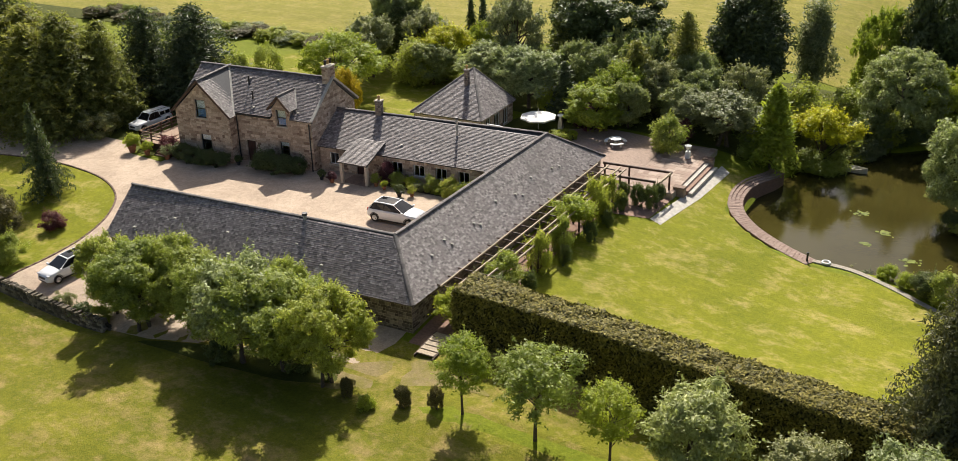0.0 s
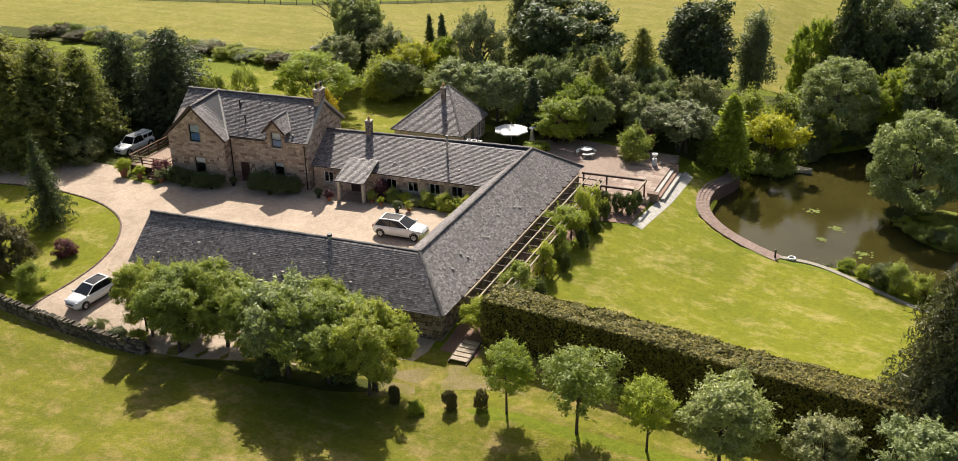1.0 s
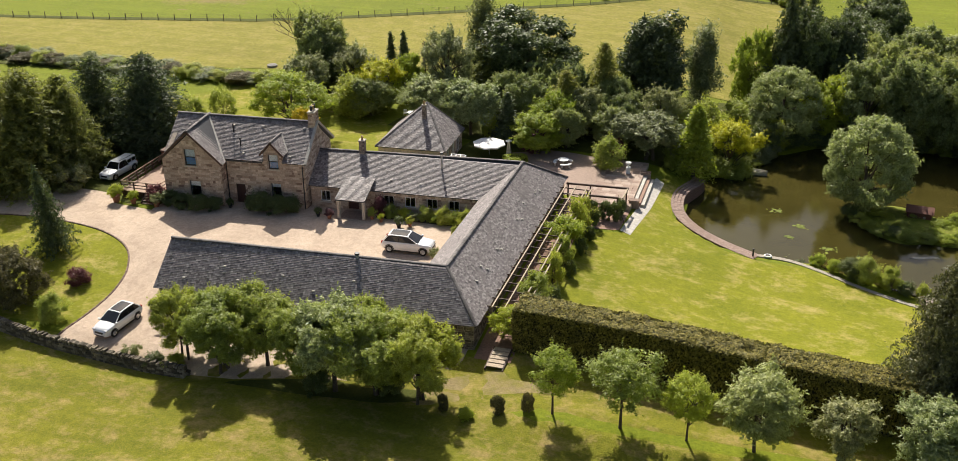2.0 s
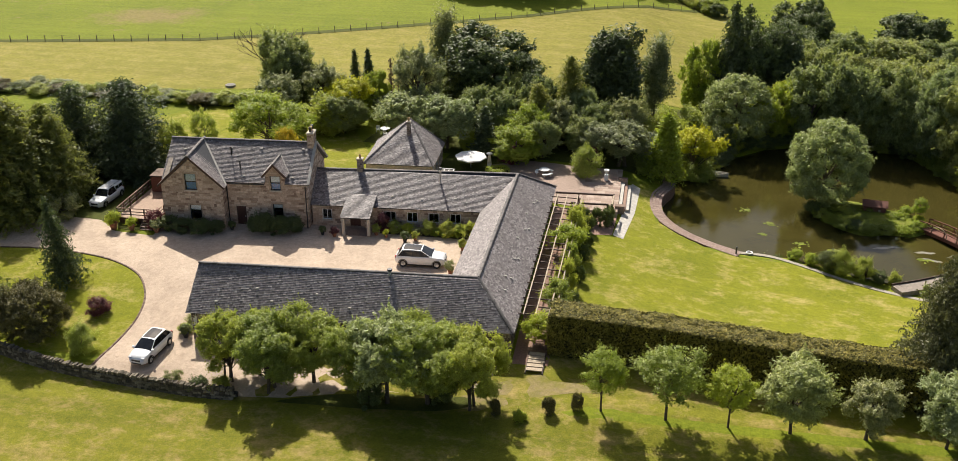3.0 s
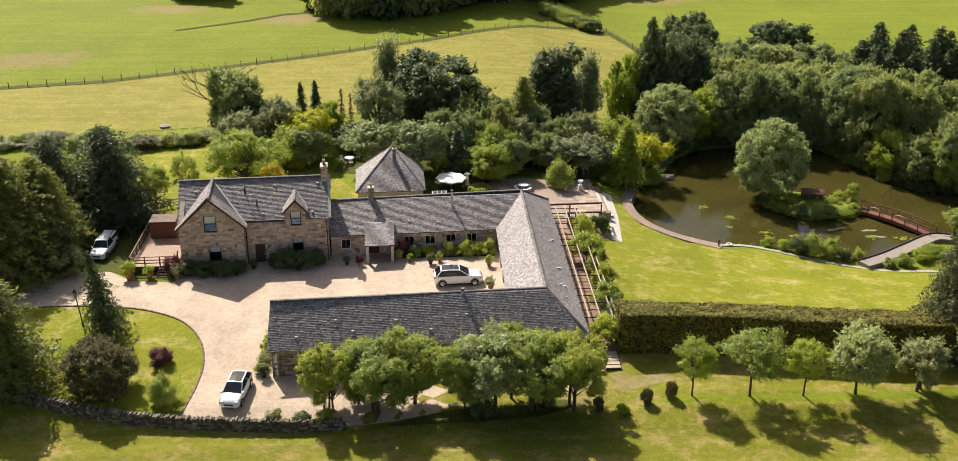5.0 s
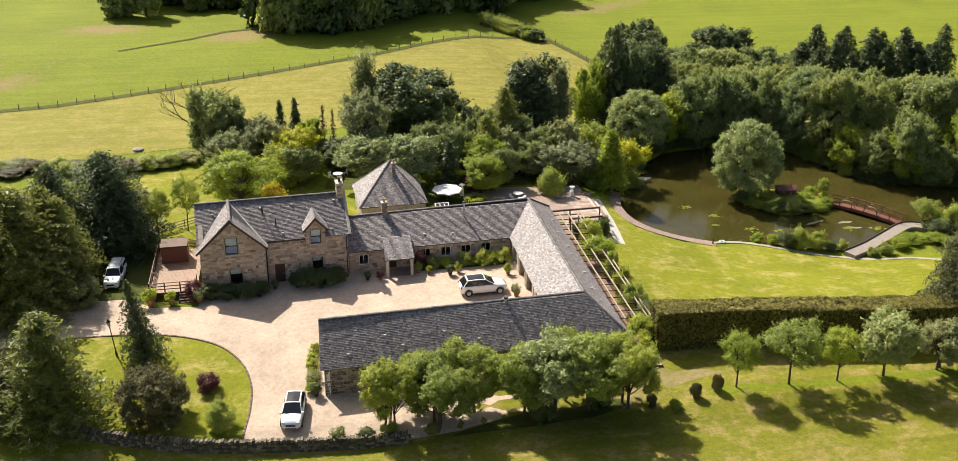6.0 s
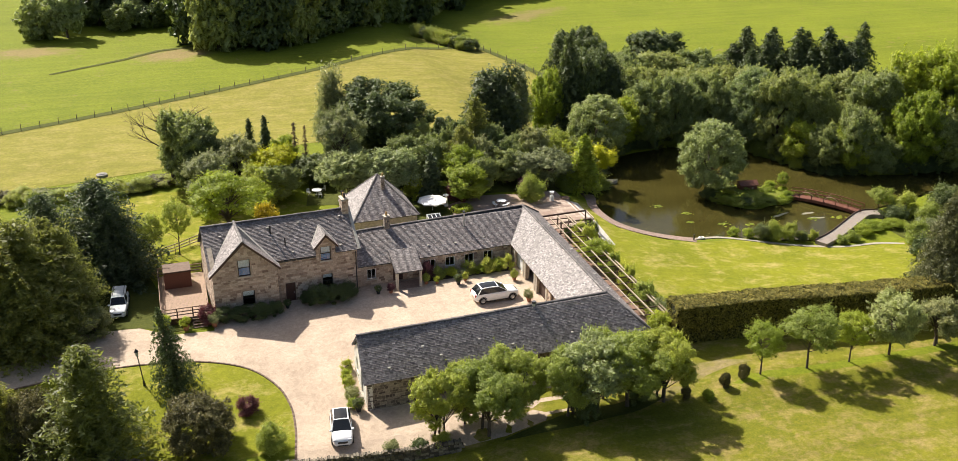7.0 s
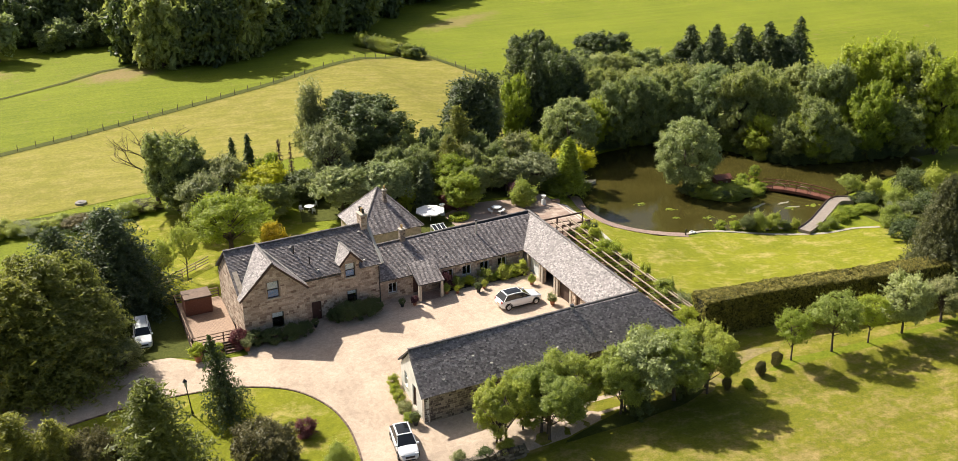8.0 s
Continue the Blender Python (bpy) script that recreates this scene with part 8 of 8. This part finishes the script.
# pergola climbers and small conifers on the lawn edge
for _k, _x, _y, _sx, _sz, _z in (("bush_lime", 6.3, 17.2, 0.95, 0.7, 0.6), ("bush", 7.0, 21.0, 0.6, 1.0, -0.8), ("bush", 6.9, 4.6, 0.75, 0.7, 0.4), ("bush_lime", 5.9, -1.2, 0.75, 0.6, 0.4), ("bush", 7.2, 9.5, 0.55, 0.9, -0.6),
                                 ("bush", 7.3, 13.6, 0.5, 0.85, -0.8), ("bush_grey", 7.0, 1.8, 0.6, 0.85, -0.7), ("bush", 7.2, 23.8, 0.55, 0.8, -0.9)):
    plant(_k, _x, _y, _sx, _sz, "leafy climber over the pergola", "climber", "climbing plant", z=slope_z(_x, _y) if _z < 0 else _z, group="pergola climbers")
for _x, _y, _s in ((8.4, 16.9, 0.85), (8.3, 12.0, 0.8), (8.4, 5.7, 0.95), (8.6, 20.4, 0.8), (8.3, 24.0, 0.9)):
    plant("bush_dark", _x, _y, 0.34 * _s, 0.62 * _s, "small dark conical conifer at the lawn edge", "conical_conifer", "shrub", group="lawn edge conifers")
for _x, _y, _s in ((9.0, 26.2, 0.8), (10.2, 26.4, 0.85), (7.6, 26.0, 0.75), (6.4, 25.4, 0.8), (10.3, 28.3, 0.7)):
    plant("bush_dark", _x, _y, 0.42 * _s, 0.75 * _s, "clipped dark evergreen by the timber frame", "clipped_evergreen", "shrub", group="frame evergreens")
# shrubs along the pond shore
for _k, _x, _y, _sx, _sz in (("bush_grey", 20.8, 30.3, 0.22, 0.2), ("bush_dark", 23.7, 28.3, 0.28, 0.3), ("bush_grey", 27.9, 28.4, 0.4, 0.34), ("bush_dark", 29.6, 27.9, 0.42, 0.36), ("bush_lime", 31.4, 27.2, 0.42, 0.38), ("bush_lime", 33.1, 26.2, 0.4, 0.36),
                             ("bush_dark", 34.7, 25.3, 0.62, 0.6), ("bush", 36.0, 24.9, 0.66, 0.68), ("bush", 38.3, 24.1, 0.55, 0.62), ("bush_dark", 39.7, 23.5, 0.45, 0.38), ("bush", 41.3, 23.5, 0.35, 0.38),
                             ("bush", 44.3, 21.4, 0.42, 0.3), ("bush", 46.4, 21.9, 0.55, 0.36), ("bush_lime", 49.0, 23.3, 0.62, 0.42), ("bush_lime", 51.5, 24.6, 0.8, 0.36)):
    plant(_k, _x, _y, _sx, _sz, "rounded shrub along the pond shore", "shore_shrub", "shrub", group="pond shore shrubs")
for _k, _x, _y, _sx, _sz in (("bush_lime", 54.6, 24.0, 0.8, 0.36), ("bush_dark", 57.1, 26.6, 0.9, 0.6), ("bush_grey", 51.4, 28.8, 0.35, 0.3), ("bush_dark", 51.4, 13.1, 1.0, 0.8), ("bush", 53.9, 18.0, 0.9, 0.8)):
    plant(_k, _x, _y, _sx, _sz, "rounded shrub along the pond shore", "shore_shrub", "shrub", group="pond shore shrubs")
for _k, _x, _y, _sx, _sz in (("bush_dark", 34.9, 40.6, 0.55, 0.5), ("bush", 36.6, 38.4, 0.5, 0.3), ("bush_dark", 39.2, 37.4, 0.6, 0.25), ("bush", 42.5, 36.4, 0.6, 0.25), ("bush_lime", 46.5, 37.6, 0.5, 0.35), ("bush_lime", 44.7, 40.4, 0.6, 0.3), ("bush_lime", 47.0, 39.8, 0.4, 0.3),
                             ("bush", 35.6, 39.6, 0.5, 0.3), ("bush", 38.0, 36.9, 0.55, 0.28), ("bush", 40.6, 36.4, 0.6, 0.3), ("bush_lime", 44.6, 36.6, 0.5, 0.3), ("bush", 40.2, 39.2, 0.55, 0.22), ("bush_lime", 43.2, 38.4, 0.5, 0.22), ("bush", 38.4, 41.0, 0.6, 0.25), ("bush_lime", 46.0, 41.6, 0.5, 0.4), ("bush", 41.6, 41.8, 0.5, 0.25)):
    plant(_k, _x, _y, _sx, _sz, "rough growth on the island", "island_shrub", "shrub", z=-3.55, group="island growth")


for _k, _x, _y, _sx, _sz in (("bush", 59.0, 27.5, 1.0, 0.9), ("bush", 60.5, 23.5, 1.1, 0.8), ("bush_dark", 65.0, 26.5, 1.4, 1.2),
                             ("bush_grey", 57.0, 20.0, 0.9, 0.7), ("bush_dark", 62.0, 19.0, 1.2, 1.0), ("bush", 68.0, 24.0, 1.4, 1.2)):
    plant(_k, _x, _y, _sx, _sz, "rank shrub on the shore beside the footbridge", "shore_shrub", "shrub", group="pond shore shrubs")
draped("shore_verge", smooth_line([(53.5, 20.5), (56.0, 28.5), (60.0, 28.0), (68.0, 28.5), (80.0, 29.0), (84.0, 24.0), (74.0, 16.0), (60.0, 14.0)], 3, True), M_ROUGH, 0.06, 2.0, "rank growth on the shore by the footbridge", "undergrowth")


def lantern_post(x, y):
    t = thing("lamp_post", "black lantern post on the front lawn", "lamp post", Matrix.LocRotScale((x, y, gz(x, y) + 0.02), Euler((0, math.radians(-5), 0)), (1.2, 1.2, 1.55)))
    part("post", lathe([(0.11, 0), (0.10, 0.25), (0.05, 0.35), (0.04, 2.0), (0.07, 2.05), (0.03, 2.1)], 10), M_BLACK, t)
    bm = bmesh.new()
    for k in range(4):
        a = k * math.pi / 2 + math.pi / 4
        add_beam(bm, (0.10 * math.cos(a), 0.10 * math.sin(a), 2.1), (0.16 * math.cos(a), 0.16 * math.sin(a), 2.42), 0.02, 0.02)
    part("lantern_frame", bm, M_BLACK, t)
    part("lantern_glass", lathe([(0.085, 2.11), (0.135, 2.41)], 4), M_LAMP, t)
    part("lantern_cap", lathe([(0.2, 2.42), (0.06, 2.56), (0.03, 2.62)], 8), M_BLACK, t)


lantern_post(-45.5, 4.3)


def rail_fence(name, label, pts, h, rails, mat, gap, wire=False, zf=gz):
    t = thing(name, label, "fence")
    for a, b in zip(pts, pts[1:]):
        L = math.hypot(b[0] - a[0], b[1] - a[1])
        n = max(1, round(L / gap))
        for k in range(n):
            p, q = [(a[0] + (b[0] - a[0]) * s, a[1] + (b[1] - a[1]) * s) for s in (k / n, (k + 1) / n)]
            zp, zq = zf(*p), zf(*q)
            part("post", beam((*p, zp - 0.2), (*p, zp + h + 0.08), 0.1, 0.1), mat, t)
            for r in range(rails):
                z = h * (r + 1) / rails
                if wire:
                    part("wire", tube([(*p, zp + z), (*q, zq + z)], 0.006, 4), M_LEAD, t)
                else:
                    part("rail", beam((*p, zp + z), (*q, zq + z), 0.06, 0.12), mat, t)
    return t


rail_fence("rail_fence", "grey timber rail fence behind the farmhouse", [(-47.5, 31.6), (-45.0, 32.9), (-41.6, 35.0), (-38.0, 37.7)], 1.1, 3, M_PALEWOOD, 2.0)
FENCE = [(-140, 76.5), (-100, 83.5), (-67, 90.5), (-50, 97.5), (-34, 105.0), (-11, 116.4), (4, 126.2), (16, 134.0), (24, 137.2), (28.2, 137.0), (30.4, 128), (33.2, 118), (36.2, 104), (38, 95)]
rail_fence("field_fence", "post and wire fence between fields", FENCE, 1.1, 3, M_FENCEPOST, 3.2, True)
_l = FENCE
draped("fence_verge", offset_line(_l, -0.5) + offset_line(_l, 1.3)[::-1], M_ROUGH, 0.10, 4.0, "strip of rank dark grass under the fence", "grass verge")
_t = thing("well_cover", "pale concrete well cover in the field", "well cover", Matrix.Translation((-50.9, 65.4, gz(-50.9, 65.4))))
part("ring", lathe([(0.8, -0.1), (0.8, 0.3), (0.72, 0.35), (0.0, 0.35)], 16), M_GREYFELT, _t)
part("hatch", box(-0.4, 0.4, -0.4, 0.4, 0.35, 0.42, 0.02), M_GREYFELT, _t)

# ---- rough ditch and hedgerows behind the house
draped("ditch_verge", [(-140, 54), (-75, 56.5), (-60, 57.5), (-44, 56.0), (-44, 61.5), (-60, 62.5), (-75, 61), (-140, 59)], M_ROUGH, 0.09, 3.0, "band of rank grass along the ditch", "grass verge")
_rnd = random.Random(12)
for _k in range(56):
    _x = -100 + _k * 1.05 + _rnd.uniform(-0.5, 0.5)
    plant(_rnd.choice(("bush_grey", "bush", "bush_fern")), _x, 58.4 + _rnd.uniform(-1.6, 2.0), _rnd.uniform(0.6, 1.0), _rnd.uniform(0.28, 0.5), "bramble and rough shrub along the ditch", "bramble", "shrub", group="ditch brambles")
for _k in range(13):
    _f = _k / 12
    plant(_rnd.choice(("bush", "bush_dark")), 17.5 + 8.5 * _f, 149.5 - 15.5 * _f, 0.95, 0.75, "hedgerow bush between fields", "hedgerow_bush", "shrub", group="field hedgerow")


# ---- far woods: one mass of many trees each
def woodland(name, label, spots, keys, seed):
    rng = np.random.default_rng(seed)
    for key in keys:
        LEAVES[key]
    verts = {k: [] for k in keys}
    trunk = bmesh.new()
    for k, (x, y, r, h) in enumerate(spots):
        key = keys[k % len(keys)]
        me = LEAVES[key][0]
        co = np.empty(len(me.vertices) * 3, dtype=np.float32)
        me.vertices.foreach_get("co", co)
        co = co.reshape(-1, 3, 3)[rng.permutation(len(co) // 9)[: len(co) // 75]]
        mid = co.mean(1, keepdims=True)
        co = mid + (co - mid) * 2.9
        a = rng.uniform(0, 6.28)
        ca, sa = math.cos(a), math.sin(a)
        p = co.reshape(-1, 3) * np.array([r / 3.2, r / 3.2, h / 8.0]) * np.array([1, 1, 1.18]) - np.array([0, 0, 0.14 * h])
        q = np.column_stack([p[:, 0] * ca - p[:, 1] * sa + x, p[:, 0] * sa + p[:, 1] * ca + y, p[:, 2] + gz(x, y)])
        verts[key].append(q)
        add_tube(trunk, [(x, y, gz(x, y) - 0.3), (x, y, gz(x, y) + h * 0.6)], [h * 0.028, h * 0.012], 6)
    t = thing(name, label, "wood")
    for key in keys:
        if verts[key]:
            o = new("foliage", leaf_mesh("foliage", np.concatenate(verts[key]), LEAVES[key][0].materials[0]))
            o.parent = t
            o["kind"] = "stuff"
    part("trunks", trunk, M_BARK, t)["kind"] = "stuff"
    t["kind"] = "stuff"
    return t


_rng = random.Random(77)
_spots = []
for _x in range(-30, 120, 6):
    _q = max(0, _x + 17)
    _f = 137 + 0.55 * _q + 0.007 * min(_q, 60) ** 2
    for _r in range(5):
        _spots.append((_x + _rng.uniform(-2, 2), _f + 3 + _r * 7 + _rng.uniform(-2, 2), _rng.uniform(5.0, 7.4), _rng.uniform(13, 18) + _r * 1.0))
woodland("far_wood", "dense dark broad-leaved wood beyond the fields", _spots, ["full_a", "dark", "full_b"], 5)
_spots = []
for _x, _y, _w, _h in ((-66.5, 160.5, 4.2, 9.0), (-60.5, 160.0, 4.8, 11.0), (-54.0, 172.0, 5.0, 13.0), (-49.5, 165.5, 3.2, 6.0), (-46.0, 167.5, 3.4, 7.0), (-42.0, 166.0, 3.0, 6.0), (-38.5, 168.0, 3.6, 8.0), (-35.5, 165.5, 3.0, 6.5)):
    _spots.append((_x, _y, _w, _h))
for _x in range(-64, -30, 6):
    for _r in range(3):
        _spots.append((_x + _rng.uniform(-2, 2), 178 + _r * 8 + _rng.uniform(-2, 2), _rng.uniform(4.5, 6.0), _rng.uniform(13, 17)))
for _x in range(-190, -84, 8):
    _spots.append((_x + _rng.uniform(-2, 2), 205 + _rng.uniform(-4, 4), _rng.uniform(3.5, 5.0), _rng.uniform(5, 9)))
woodland("far_wood_west", "dark wood edge beyond the western fields", _spots, ["full_a", "silver", "dark"], 6)
